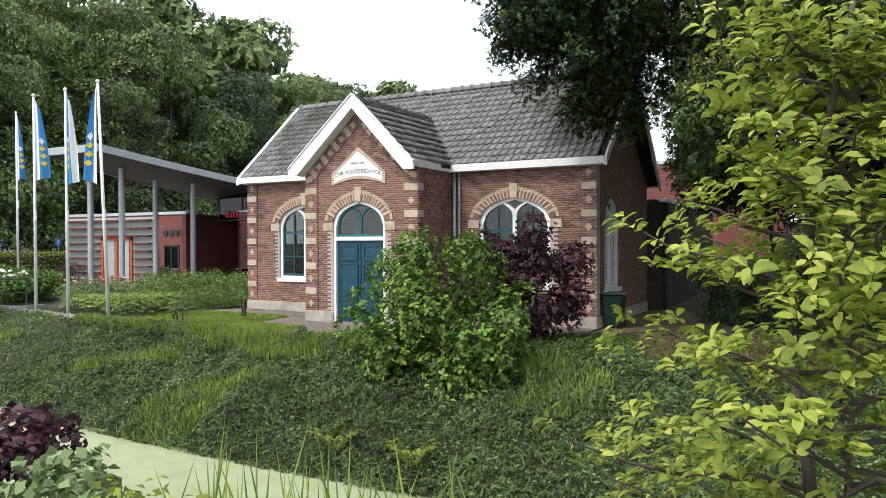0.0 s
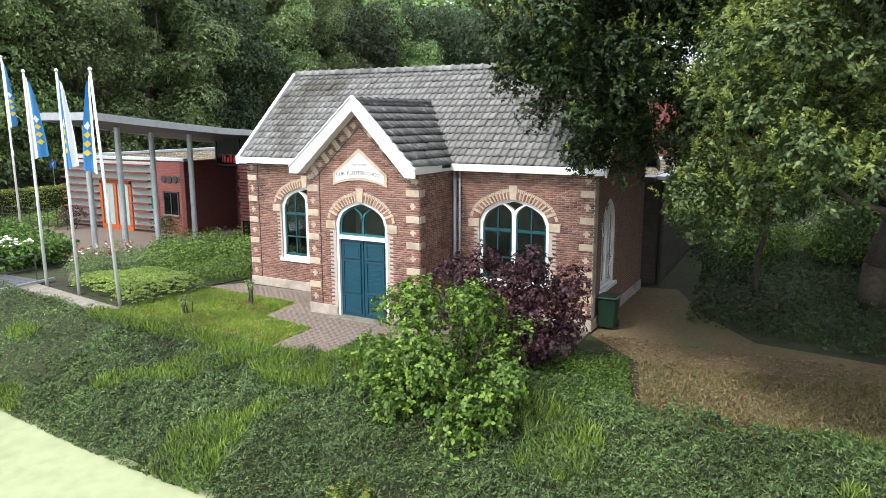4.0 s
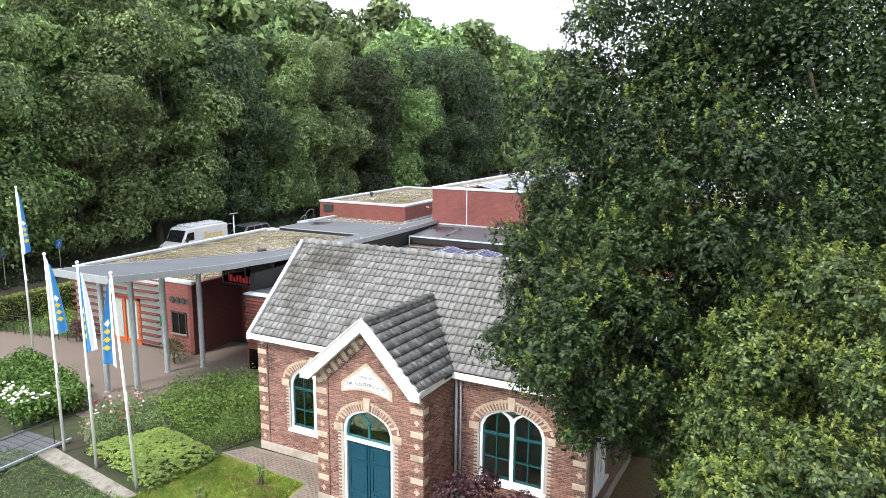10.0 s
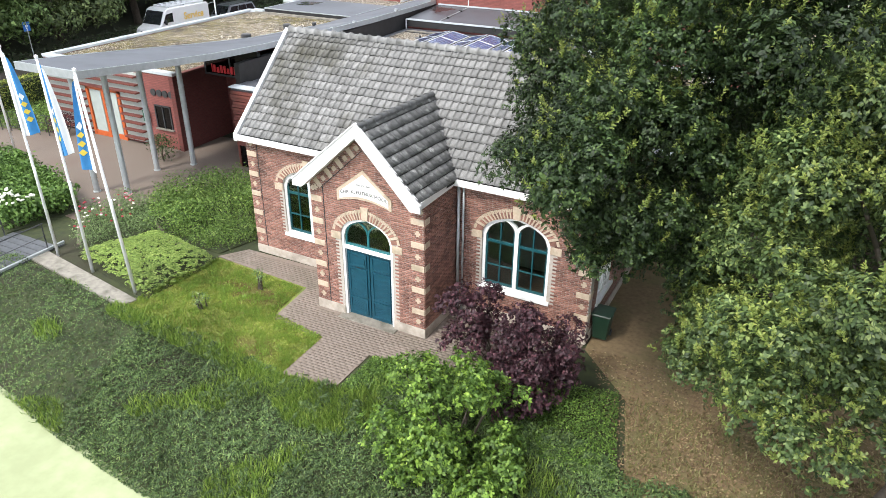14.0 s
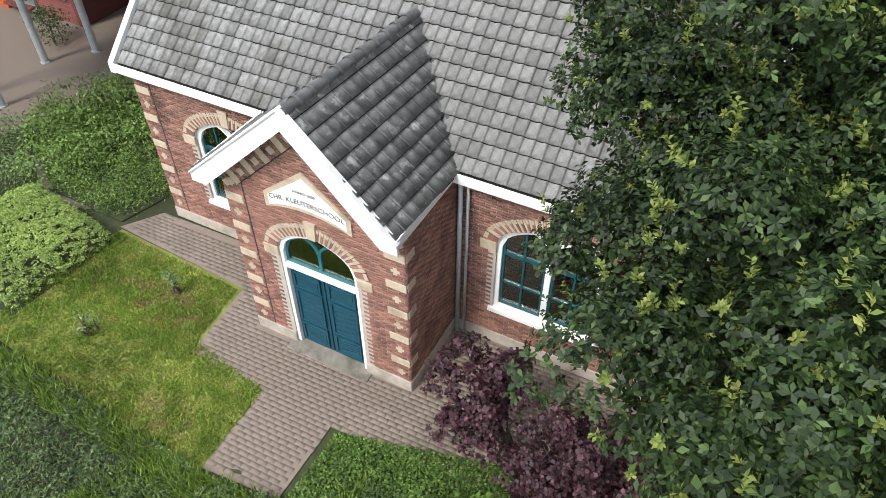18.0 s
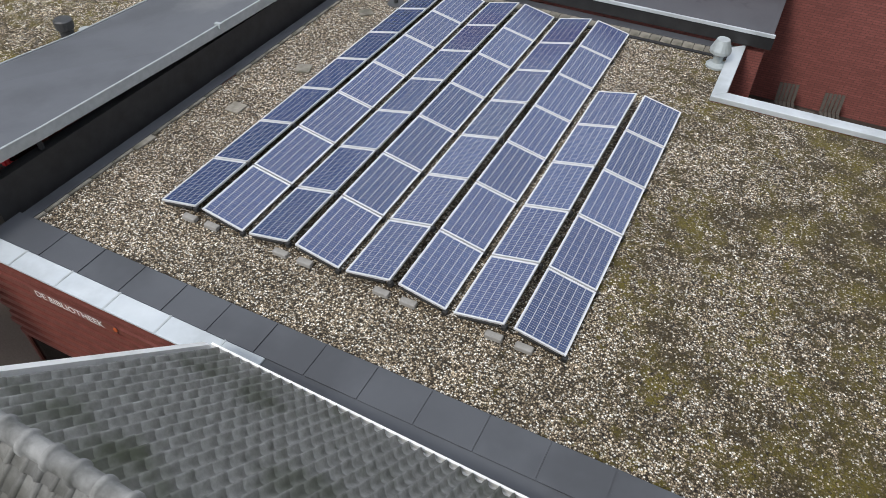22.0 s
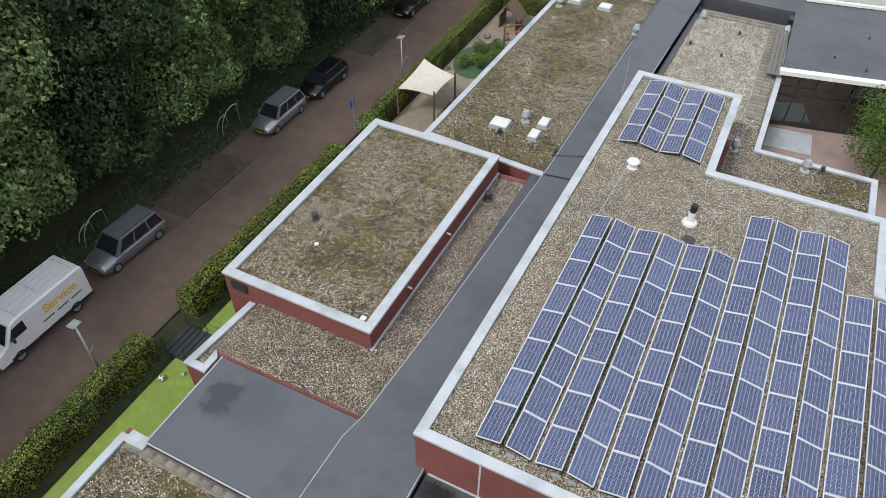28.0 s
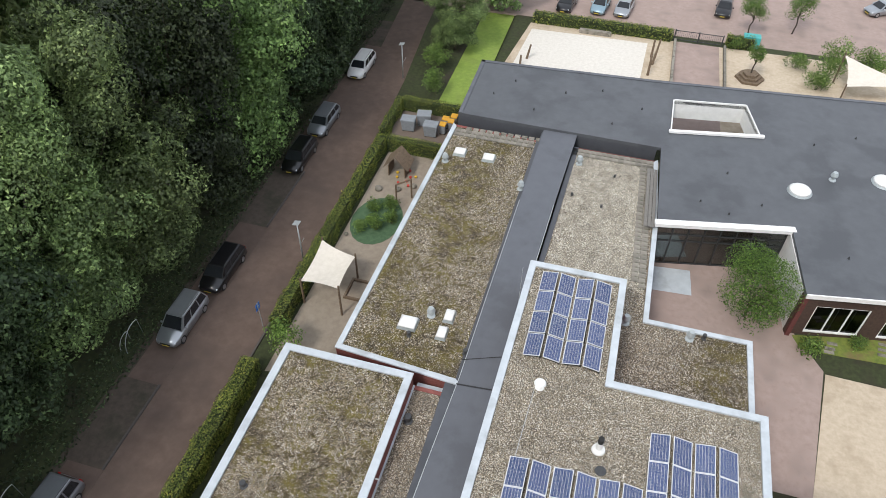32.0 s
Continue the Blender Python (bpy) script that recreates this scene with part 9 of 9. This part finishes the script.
z = gz(P2) + 0.03 + 0.34 * np.clip(0.7 * lump + 0.6 * fine + 0.35, 0, 1) * rng.random(len(P2)) ** 0.4
z = np.maximum(z, -1.28)
P3 = np.column_stack([P2, z])
V, F = leaf_mesh(P3, np.tile((0, -0.35, 0.9), (len(P3), 1)) + 0.5 * np.column_stack([lump, -lump, 0 * lump]), 0.088, rng, 0.3, 0.75)
tagged(part_np("bank_creeper", V, F, LEAF_C), "dense dark green creeper on the canal bank", "ground cover", kind="stuff")


def blades(P, h, mat, name, label, width=0.012, lean=0.35, category="grass"):
    n = len(P)
    H = (h * rng.uniform(0.6, 1.25, n))[:, None]
    d = rng.normal(0, lean, (n, 3))
    d[:, 2] = 1
    a = rng.uniform(0, 6.283, n)
    s = np.stack([np.cos(a), np.sin(a), 0 * a], 1) * width
    tip = P + d * H
    mid = P + d * H * 0.55 + rng.normal(0, 0.05, (n, 3)) * H
    V = np.stack([P - s, P + s, mid + s * 0.8, tip, mid - s * 0.8], 1).reshape(-1, 3)
    F = np.arange(5 * n).reshape(-1, 5)
    tagged(part_np(name, V, F, mat), label, category, kind="stuff")


# grass along the top of the bank and in bright patches on it
G = bank_points(150000, -20, 2)
pat = np.array([noise.noise((x * 0.45 + 7, y * 0.7, 2)) for x, y in G])
top = np.interp(G[:, 0], [-22.6, -17.3, -11.0, -9.0, -8.0, -4.5, 2], [13.6, 13.0, 12.5, 12.7, 14.2, 14.3, 13.2])
keep = ((pat > 0.3) & (rng.random(len(G)) < 0.4)) | ((top - G[:, 1] < 0.5) & (G[:, 0] > -17.5) & (rng.random(len(G)) < 0.8)) | ((np.hypot(G[:, 0] + 9.6, (G[:, 1] - 12.3) * 1.6) < 1.5))
G = G[keep]
blades(np.column_stack([G, gz(G) + 0.02]), 0.24, GRASS, "bank_grass", "long bright grass in patches on the bank")
L = quad_points([(-17.3, 13.1), (-11.1, 12.5), (-11.1, 14.4), (-17.3, 15.6)], 26000, rng)
L2 = quad_points([(-17.2, 14.6), (-13.0, 14.5), (-13.2, 16.3), (-16.9, 16.6)], 18000, rng)
L = np.concatenate([L, L2])
dry = np.exp(-(((L[:, 0] + 14.4) / 1.3) ** 2 + ((L[:, 1] - 15.35) / 0.55) ** 2)) + 0.35 * np.array([noise.noise((x * 1.1, y * 1.1, 5)) for x, y in L]) + 0.8 * np.exp(-(((L[:, 0] + 12.4) / 0.9) ** 2 + ((L[:, 1] - 13.2) / 0.4) ** 2)) + rng.normal(0, 0.14, len(L)) > 0.42
LAWNB = leafy("lawn blades", (0.17, 0.22, 0.025), (0.33, 0.41, 0.045), (0.48, 0.49, 0.1), vary=0.55, trans=0.3)
blades(np.column_stack([L[~dry], np.full((~dry).sum(), -0.01)]), 0.05, LAWNB, "lawn_grass", "short bright green grass of the lawn", 0.01, 0.6)
blades(np.column_stack([L[dry], np.full(dry.sum(), -0.01)]), 0.045, leafy("dry lawn blades", (0.13, 0.09, 0.03), (0.24, 0.19, 0.05), (0.3, 0.3, 0.06), vary=0.2, trans=0.2), "dry_grass", "dry reddish-brown patches in the lawn", 0.01, 0.6)
# tufts of longer, darker grass and clover in the lawn
tuft = np.array([noise.noise((x * 2.6 + 3, y * 2.6, 9)) for x, y in L]) + rng.normal(0, 0.2, len(L)) > 0.1
blades(np.column_stack([L[tuft], np.full(tuft.sum(), -0.01)]), 0.075, leafy("lush lawn blades", (0.12, 0.21, 0.015), (0.22, 0.36, 0.03), (0.32, 0.44, 0.06), vary=0.3, trans=0.3), "lawn_tufts", "longer green tufts in the lawn", 0.012, 0.5)
S2 = quad_points([(-9.4, 12.75), (-2.4, 12.6), (-3.1, 15.7), (-9.3, 14.2)], 26000, rng)
ok = np.hypot(S2[:, 0] + 6.1, S2[:, 1] - 12.3) > 0.8
S2 = S2[ok]
V, F = leaf_mesh(np.column_stack([S2, 0.02 + 0.12 * rng.random(len(S2))]), np.tile((0, 0, 1.0), (len(S2), 1)), 0.06, rng, 0.6, 0.5)
tagged(part_np("low_greens", V, F, LEAF_G), "low bright green leaves under the shrubs", "ground cover", kind="stuff")
D = quad_points([(-38.0, 21.9), (-33.2, 22.75), (-34.3, 26.2), (-38.0, 26.2)], 9000, rng)
V, F = leaf_mesh(np.column_stack([D, 0.02 + 0.35 * rng.random(len(D)) ** 1.5]), np.tile((0, 0, 1.0), (len(D), 1)), 0.1, rng, 0.5, 0.6)
tagged(part_np("ditch_greens", V, F, LEAF_B), "lush green growth between the railing and the hedge", "ground cover", kind="stuff")
# fallen leaves under the oaks
D = quad_points([(-4.3, 17.3), (-2.3, 12.8), (5.3, 13.0), (5.5, 17.5)], 9000, rng)
V, F = leaf_mesh(np.column_stack([D, np.full(len(D), 0.006)]), np.tile((0, 0, 1.0), (len(D), 1)), 0.07, rng, 0.55, 0.25)
tagged(part_np("fallen_leaves", V, F, leafy("dry leaves", (0.084, 0.049, 0.025), (0.238, 0.154, 0.077), (0.336, 0.266, 0.126), vary=0.2, trans=0.05)), "dry fallen oak leaves", "leaves", kind="stuff")
D = quad_points([(-2.3, 12.5), (5.5, 12.7), (5.0, 16.5), (-2.9, 15.7)], 7000, rng)
blades(np.column_stack([D, np.full(len(D), -0.01)]), 0.09, leafy("parched grass", (0.09, 0.085, 0.025), (0.2, 0.19, 0.06), (0.27, 0.25, 0.1), vary=0.3, trans=0.2), "sparse_grass", "thin parched grass among the fallen leaves", 0.011, 0.7)
# leaf mounds in the shade farther back
D = quad_points([(-2.4, 19.4), (9.0, 16.2), (10, 34), (-3.4, 34)], 24000, rng)
V, F = leaf_mesh(np.column_stack([D, 0.02 + 0.3 * rng.random(len(D)) ** 2]), np.tile((0, 0, 1.0), (len(D), 1)), 0.12, rng, 0.5, 0.7)
tagged(part_np("shade_greens", V, F, LEAF_D), "low dark green growth under the trees", "ground cover", kind="stuff")
# forest floor edge
D = quad_points([(-49.5, 10), (-46.7, 10), (-46.7, 140), (-49.5, 140)], 15000, rng)
V, F = leaf_mesh(np.column_stack([D, 0.02 + 0.8 * rng.random(len(D)) ** 2.5 * np.clip((-46.8 - D[:, 0]) / 1.5, 0, 1)]), np.tile((0, 0, 1.0), (len(D), 1)), 0.22, rng, 0.5, 0.8)
tagged(part_np("wood_undergrowth", V, F, LEAF_F1), "dark undergrowth along the wood's edge", "undergrowth", kind="stuff")
# reeds at the waterside
reed = thing("reeds", "thin reeds standing in the duckweed", "reeds", (-4.6, 6.6, -1.3))
k = 90
x, y = rng.normal(-4.2, 0.9, k), rng.normal(6.3, 0.4, k)
P = np.column_stack([x, y, np.full(k, -1.4)])
H = rng.uniform(0.7, 1.6, k)[:, None]
d = np.column_stack([rng.normal(0, 0.25, k), rng.normal(0, 0.2, k), np.ones(k)])
s = np.array([0.012, 0.006, 0])
V = np.stack([P - s, P + s, P + d * H * 0.6 + s * 0.8, P + d * H, P + d * H * 0.6 - s * 0.8], 1).reshape(-1, 3)
part_np("reed_leaves", V, np.arange(5 * k).reshape(-1, 5), GRASS, reed)
# fern clumps at the foot of the bank
for fx0, fy0 in ((-6.3, 9.1), (-4.9, 9.0)):
    t = thing("fern", "small yellow-green fern at the water's edge", "fern", (fx0, fy0, -1.25))
    PP, NN = [], []
    for a in np.arange(0, 6.28, 0.55):
        for u in np.linspace(0.1, 1, 14):
            q = np.array((fx0 + 0.38 * u * math.cos(a), fy0 + 0.38 * u * math.sin(a), -1.2 + 0.75 * u * (1.15 - 0.55 * u)))
            for sd in (-1, 1):
                PP.append(q + np.array((-math.sin(a), math.cos(a), 0)) * sd * 0.07 * (1.1 - u))
                NN.append((math.cos(a) * 0.3, math.sin(a) * 0.3, 1))
    V, F = leaf_mesh(np.array(PP), np.array(NN, float), 0.1, rng, 0.35, 0.2)
    part_np("frond", V, F, LEAF_M, t)
# plants close by on the near bank
for lab, mat, c0, r0, leaf in (("variegated yellow-green planting on the near bank", LEAF_M, (-3.45, 3.0, 0.3), (0.7, 0.4, 0.26), 0.07), ("dark heuchera planting on the near bank", LEAF_BG, (-4.3, 3.2, 0.32), (0.6, 0.5, 0.3), 0.085), ("dark red leaves on the near bank", LEAF_P, (-5.1, 3.5, 0.46), (0.4, 0.4, 0.22), 0.08)):
    cl = crown_clumps(c0, r0, 12, rng, 0.18, 0.3, -0.5)
    shrub("bank_planting", lab, cl, 1500, leaf, mat, (c0[0], c0[1], -0.05), rng, group="near bank planting", aspect=0.8, stems=5)
# small shrubs on the lawn
for x, y, h in ((-15.2, 14.0, 0.6), (-14.3, 15.6, 0.8)):
    cl = crown_clumps((x, y, h * 0.6), (0.22, 0.22, h * 0.35), 7, rng, 0.1, 0.16, -0.9)
    shrub("lawn_shrub", "small sparse shrub growing on the lawn", cl, 1400, 0.06, LEAF_BG, (x, y, 0), rng, group="lawn shrubs", stems=6)

# ---- roof tiles ----
TW, TL = 0.208, 0.285
PROF = [(0.0, 0.01), (0.1, 0.001), (0.28, -0.005), (0.48, 0.0), (0.63, 0.016), (0.75, 0.038), (0.86, 0.045), (0.96, 0.032), (1.02, 0.008)]


def tile_mesh(prof, w, l, lift=0.036):
    """One tile: runs up along y from its lower edge, lips at its sides and at its nose."""
    n = len(prof)
    V = [(u * w, 0.0, h + lift) for u, h in prof] + [(u * w, l - 0.013, h) for u, h in prof] + [(u * w, 0.003, h - 0.006) for u, h in prof]
    F = [(i, i + 1, n + i + 1, n + i) for i in range(n - 1)] + [(2 * n + i, 2 * n + i + 1, i + 1, i) for i in range(n - 1)]
    return np.array(V), np.array(F)


TV, TF = tile_mesh(PROF, TW, TL)
KV, KF = tile_mesh([(u, h * 2.0 if h > 0 else h) for u, h in PROF], TW, TL + 0.06, 0.005)
FLATP = [(0.0, -0.02), (0.012, 0.014), (0.09, 0.018), (0.18, 0.004), (0.5, 0.0), (0.93, 0.005), (0.955, 0.012), (0.96, -0.02)]
BTW, BTL = 0.24, 0.285
DV, DF = tile_mesh(FLATP, BTW, BTL)


def lay(V, F, frames, material, name, parent, label, singles=(), single_mat=None, noun="roof_tile"):
    """Tiles at the frames: those picked as single parts share one mesh, the rest are joined."""
    one = mesh_np(noun, V, F, False)
    one.materials.append(single_mat or material)
    VV, FF, k = [], [], 0
    for i, m4 in enumerate(frames):
        if i in singles:
            ob = new(noun, one)
            ob.matrix_basis = m4
            link_part(ob, parent)
        else:
            a = np.array(m4)
            VV.append(V @ a[:3, :3].T + a[:3, 3])
            FF.append(F + k)
            k += len(V)
    if VV:
        tagged(part_np(name, np.concatenate(VV), np.concatenate(FF), material, parent, label), kind="stuff")


def slope_frames(o, right, up, cols, rows, keep, w=TW, l=TL, jitter=1.0):
    right, up = Vector(right).normalized(), Vector(up).normalized()
    nrm = right.cross(up)
    out = []
    for r in range(rows):
        for c in range(cols):
            p = Vector(o) + right * (c * w) + up * (r * l)
            mid = p + right * (w / 2) + up * (l / 2)
            if keep(mid):
                e = Vector(rng.normal(0, 0.004, 3)) * jitter
                x, y = (right + nrm * e.x * 2 + up * e.y).normalized(), up
                nn = x.cross(y).normalized()
                y = nn.cross(x)
                q = p + nrm * (0.012 + e.z)
                out.append(Matrix(((x.x, y.x, nn.x, q.x), (x.y, y.y, nn.y, q.y), (x.z, y.z, nn.z, q.z), (0, 0, 0, 1))))
    return out


def bay_height(x):
    return BAYZ - abs(x - BCX) * (BAYZ - BAYE) / BWS[1 if x > BCX else -1]


def main_height(y):
    return EZ0 + (y - EY0) * (RIDGE - EZ0) / (RY - EY0)


upf = (0, RY - EY0, RIDGE - EZ0)
rowsf = 14
fr = slope_frames((RX0 + 0.06, EY0 - 0.02, EZ0), (1, 0, 0), upf, int((RX1 - RX0 - 0.1) / TW), rowsf, lambda p: not (p.z < bay_height(p.x - 0.05 * (p.y - BYF)) - 0.02 and abs(p.x - BCX) < 2.05))
near = set(sorted(range(len(fr)), key=lambda i: abs(fr[i].translation.x + 9.5))[:300])
lay(TV, TF, fr, TILE, "roof_tile_rest", house, "grey concrete roof tiles", near, TILE1)
fr = slope_frames((RX1 - 0.06, EY1 + 0.02, EZ1), (-1, 0, 0), (0, RY - EY1, RIDGE - EZ1), int((RX1 - RX0 - 0.1) / TW), 16, lambda p: p.z < RIDGE - 0.02, jitter=0.12)
lay(KV, KF, fr, surf("pale weathered tile", (0.2, 0.2, 0.187), (0.36, 0.36, 0.34), 7, 0.8, 0.4, 45, (0.11, 0.12, 0.085), 0.8, (0.5, 0.7), vary=0.03, island=True), "back_tile_rest", house, "mossy grey roof tiles")
for s in (-1, 1):
    BW = BWS[s]
    o = (BCX + s * (BW + 0.02), BYF - 0.0 if s > 0 else yv + 0.3, BAYE)
    fr = slope_frames(o, (0, s, 0), (-s * BW, 0, BAYZ - BAYE), 18, 9, lambda p: p.z > main_height(p.y) - 0.03 and p.y > BYF and p.z < BAYZ, BTW, BTL)
    lay(DV, DF, fr, TILED, "bay_tile_rest", house, "dark weathered bay tiles")


SKEW = Matrix(((1, 0.05, 0, -0.05 * BYF), (0, 1, 0, 0), (0, 0, 1, 0), (0, 0, 0, 1)))  # the bay's roof runs slightly askew


def ridge_run(p0, p1, material, r=0.115, l=0.34):
    p0, p1 = Vector(p0), Vector(p1)
    d = (p1 - p0).normalized()
    side = d.cross(Vector((0, 0, 1))).normalized()
    n = int((p1 - p0).length / l)
    for k in range(n):
        a, b2 = p0 + d * (k * l), p0 + d * ((k + 1) * l + 0.03)
        bm = B()
        rings = []
        for p, rr in ((a, r * 1.04), (a + d * 0.06, r * 1.04), (a + d * 0.063, r * 0.84), (b2, r * 0.8)):
            rings.append([bm.verts.new(p + side * rr * math.cos(t) + Vector((0, 0, 1)) * rr * math.sin(t)) for t in [math.pi * (-0.08 + 1.16 * i / 8) for i in range(9)]])
        for q, w2 in zip(rings, rings[1:]):
            for i in range(8):
                bm.faces.new((q[i], q[i + 1], w2[i + 1], w2[i]))
        part("ridge_tile", bm, material, house, smooth=True)


ridge_run((RX0 + 0.03, RY, RIDGE + 0.06), (RX1, RY, RIDGE + 0.06), surf("grey ridge tile", (0.19, 0.19, 0.185), (0.32, 0.32, 0.31), 5, 0.8, 0.4, 45, (0.1, 0.1, 0.09), 1.5, vary=0.15), 0.14)
ridge_run(SKEW @ Vector((BCX, BYF + 0.02, BAYZ)), SKEW @ Vector((BCX, yv + 0.15, BAYZ)), surf("dark ridge tile", (0.09, 0.09, 0.088), (0.15, 0.15, 0.145), 4, 0.8, 0.3, vary=0.15), 0.12, 0.33)
for ob in house.children:
    if ob.name.split(".")[0] in ("bay_roof", "bay_tile_rest"):
        ob.data.transform(SKEW)
# lead and moss along the valleys
for s in (-1, 1):
    BW = BWS[s]
    a, b2 = Vector((BCX + s * BW, EY0 + 0.02, BAYE + 0.03)), Vector((BCX, yv, BAYZ + 0.0))
    w2 = Vector((0.09, 0.05, 0.02))
    a, b2 = SKEW @ a, SKEW @ b2
    part("valley_lead", sweep(B(), [a - Vector((0.08, 0, 0)), a + Vector((0.08, 0, 0)), b2 + Vector((0.08, 0, 0)), b2 - Vector((0.08, 0, 0))], (0, 0, 0.045)), BLACKF, house)
V, F = leaf_mesh(np.column_stack([rng.uniform(BX1 + 0.05, BX1 + 1.4, 260), rng.uniform(EY0 - 0.06, EY0 + 0.12, 260), np.full(260, EAVE - 0.06)]), np.tile((0, 0, 1.0), (260, 1)), 0.06, rng, 0.6, 0.4)
tagged(part_np("gutter_leaves", V, F, leafy("rotting leaves", (0.03, 0.018, 0.01), (0.14, 0.07, 0.04), vary=0.1, trans=0.0)), "dead leaves lying in the gutter", "leaves", kind="stuff")

# ---- bricks of the front ----
BH, BL = 0.0565, 0.215


def inside_opening(x, z, grow=0.02):
    for c0, w0, sill, spring, rise in (*WIN, DOOR):
        u = (x - c0) / (w0 + grow)
        if abs(u) < 1 and sill - 0.02 < z < spring + arch(u, rise) + grow:
            return True
    return False


def brick_frames(a0, a1, z0, top, y, openings, face):
    """Left edge, lower edge and length of each brick in running bond."""
    out = []
    r = 0
    z = z0
    while z < 5.8:
        x = a0 - (BL / 2 if r % 2 else 0)
        while x < a1:
            p, q = max(x, a0), min(x + BL - 0.009, a1)
            if openings:
                for c0, w0, sill, spring, rise in openings:
                    if sill - 0.05 < z < spring:
                        if p < c0 - w0 < q:
                            q = c0 - w0
                        if p < c0 + w0 < q:
                            p = c0 + w0
            m0 = (p + q) / 2
            if q - p > 0.03 and z + BH < top(m0) and not (openings and (inside_opening(m0, z + BH / 2) or inside_opening(p + 0.01, z + BH / 2) or inside_opening(q - 0.01, z + BH / 2))):
                out.append((p, z, q - p))
            x += BL
        z += BH
        r += 1
    return out


def lay_bricks(frames, place, parent, pick, name):
    unit = np.array([(0, 0, 0), (1, 0, 0), (1, 0, 1), (0, 0, 1), (0.004, -1, 0.03), (0.996, -1, 0.03), (0.996, -1, 0.97), (0.004, -1, 0.97)])
    faces = np.array([(4, 5, 6, 7), (0, 1, 5, 4), (1, 2, 6, 5), (2, 3, 7, 6), (3, 0, 4, 7)])
    VV, FF, k, singles = [], [], 0, 0
    one = {}
    for p, z, ln in frames:
        dep = 0.009 + rng.uniform(-0.002, 0.002)
        if pick(p, z) and abs(ln - (BL - 0.009)) < 0.001 and singles < 300:
            if "m" not in one:
                one["m"] = mesh_np("brick", np.array([place(u * ln, v * 0.009, w * (BH - 0.01)) for u, v, w in unit]) - np.array(place(0, 0, 0)), faces)
                one["m"].materials.append(BRICK1)
            ob = new("brick", one["m"])
            ob.matrix_basis = Matrix.Translation(place(p, 0, z))
            link_part(ob, parent)
            singles += 1
        else:
            VV.append(np.array([place(p + u * ln, v * dep, z + w * (BH - 0.01)) for u, v, w in unit]))
            FF.append(faces + k)
            k += 8
    if VV:
        tagged(part_np(name, np.concatenate(VV), np.concatenate(FF), BRICK, parent, "brown-red bricks in running bond"), kind="stuff")


never = lambda p, z: False
lay_bricks(brick_frames(HX0, BX0, 0.3, flat(EAVE - 0.12), HY0, WIN[:1], 0), lambda a, d, z: (a, HY0 + d, z), house, never, "brick_rest")
lay_bricks(brick_frames(BX1, HX1, 0.3, flat(EAVE - 0.12), HY0, WIN[1:], 0), lambda a, d, z: (a, HY0 + d, z), house, never, "brick_rest")
lay_bricks(brick_frames(BX0, BX1, 0.3, lambda x: gable_bay(x) + 0.05, BY, (DOOR,), 0), lambda a, d, z: (a, BY + d, z), bay_wall, lambda p, z: z > 2.3, "brick_rest")
lay_bricks(brick_frames(BY, HY0, 0.3, flat(EAVE - 0.12), BX1, (), 0), lambda a, d, z: (BX1 - d, a, z), house, never, "brick_rest")
lay_bricks(brick_frames(BY, HY0, 0.3, flat(EAVE - 0.12), BX0, (), 0), lambda a, d, z: (BX0 + d, BY + HY0 - a, z), house, never, "brick_rest")

# ---- clay pavers of the path ----
PATHP = [(-17.0, 16.75), (-13.1, 16.4), (-12.95, 14.55), (-11.1, 14.3), (-11.1, 12.6), (-9.55, 12.7), (-9.5, 14.3), (-4.5, 14.4), (-4.5, 17.6), (-16.4, 17.6)]


def in_poly(x, y, poly):
    hit = False
    for (x0, y0), (x1, y1) in zip(poly, poly[1:] + poly[:1]):
        if (y0 > y) != (y1 > y) and x < (x1 - x0) * (y - y0) / (y1 - y0) + x0:
            hit = not hit
    return hit


unit = np.array([(0, 0, 0), (0.1992, 0, 0), (0.1992, 0.0992, 0), (0, 0.0992, 0), (0.0006, 0.0006, 0.003), (0.1986, 0.0006, 0.003), (0.1986, 0.0986, 0.003), (0.0006, 0.0986, 0.003)])
faces = np.array([(4, 5, 6, 7), (0, 1, 5, 4), (1, 2, 6, 5), (2, 3, 7, 6), (3, 0, 4, 7)])
PAVER1 = surf("clay paver single", (0.18, 0.144, 0.118), (0.232, 0.188, 0.157), 3, 0.9, 0.4, 60, (0.145, 0.125, 0.096), 0.7, (0.45, 0.75), vary=0.025)
one = mesh_np("paver", unit, faces)
one.materials.append(PAVER1)
VV, FF, k, sing = [], [], 0, 0
for j in range(52):
    for i in range(66):
        x, y = -17.0 + 0.2 * i + (0.1 if j % 2 else 0), 12.6 + 0.1 * j
        if not all(in_poly(x + a, y + b2, PATHP) for a, b2 in ((0.02, 0.01), (0.18, 0.01), (0.18, 0.09), (0.02, 0.09))):
            continue
        if (HX0 < x < HX1 and y > HY0 - 0.12) or (BX0 - 0.15 < x < BX1 + 0.05 and y > BY - 0.12):
            continue
        dz = float(rng.normal(0, 0.0006))
        if -12.4 < x < -9.4 and y < 15.5 and sing < 300:
            ob = new("paver", one)
            ob.matrix_basis = pose(x, y, dz, 0, 0, float(rng.normal(0, 0.5)))
            link_part(ob, path_bed)
            sing += 1
        else:
            VV.append(unit + (x, y, dz))
            FF.append(faces + k)
            k += 8
tagged(part_np("paver_rest", np.concatenate(VV), np.concatenate(FF), PAVER, path_bed), kind="stuff")

# the house stands slightly askew to the theatre
PIV = Matrix.Translation((-8.5, 16.6, 0))
house.matrix_basis = PIV @ pose(0, 0, 0, 0, 0, -1.5) @ PIV.inverted() @ house.matrix_basis
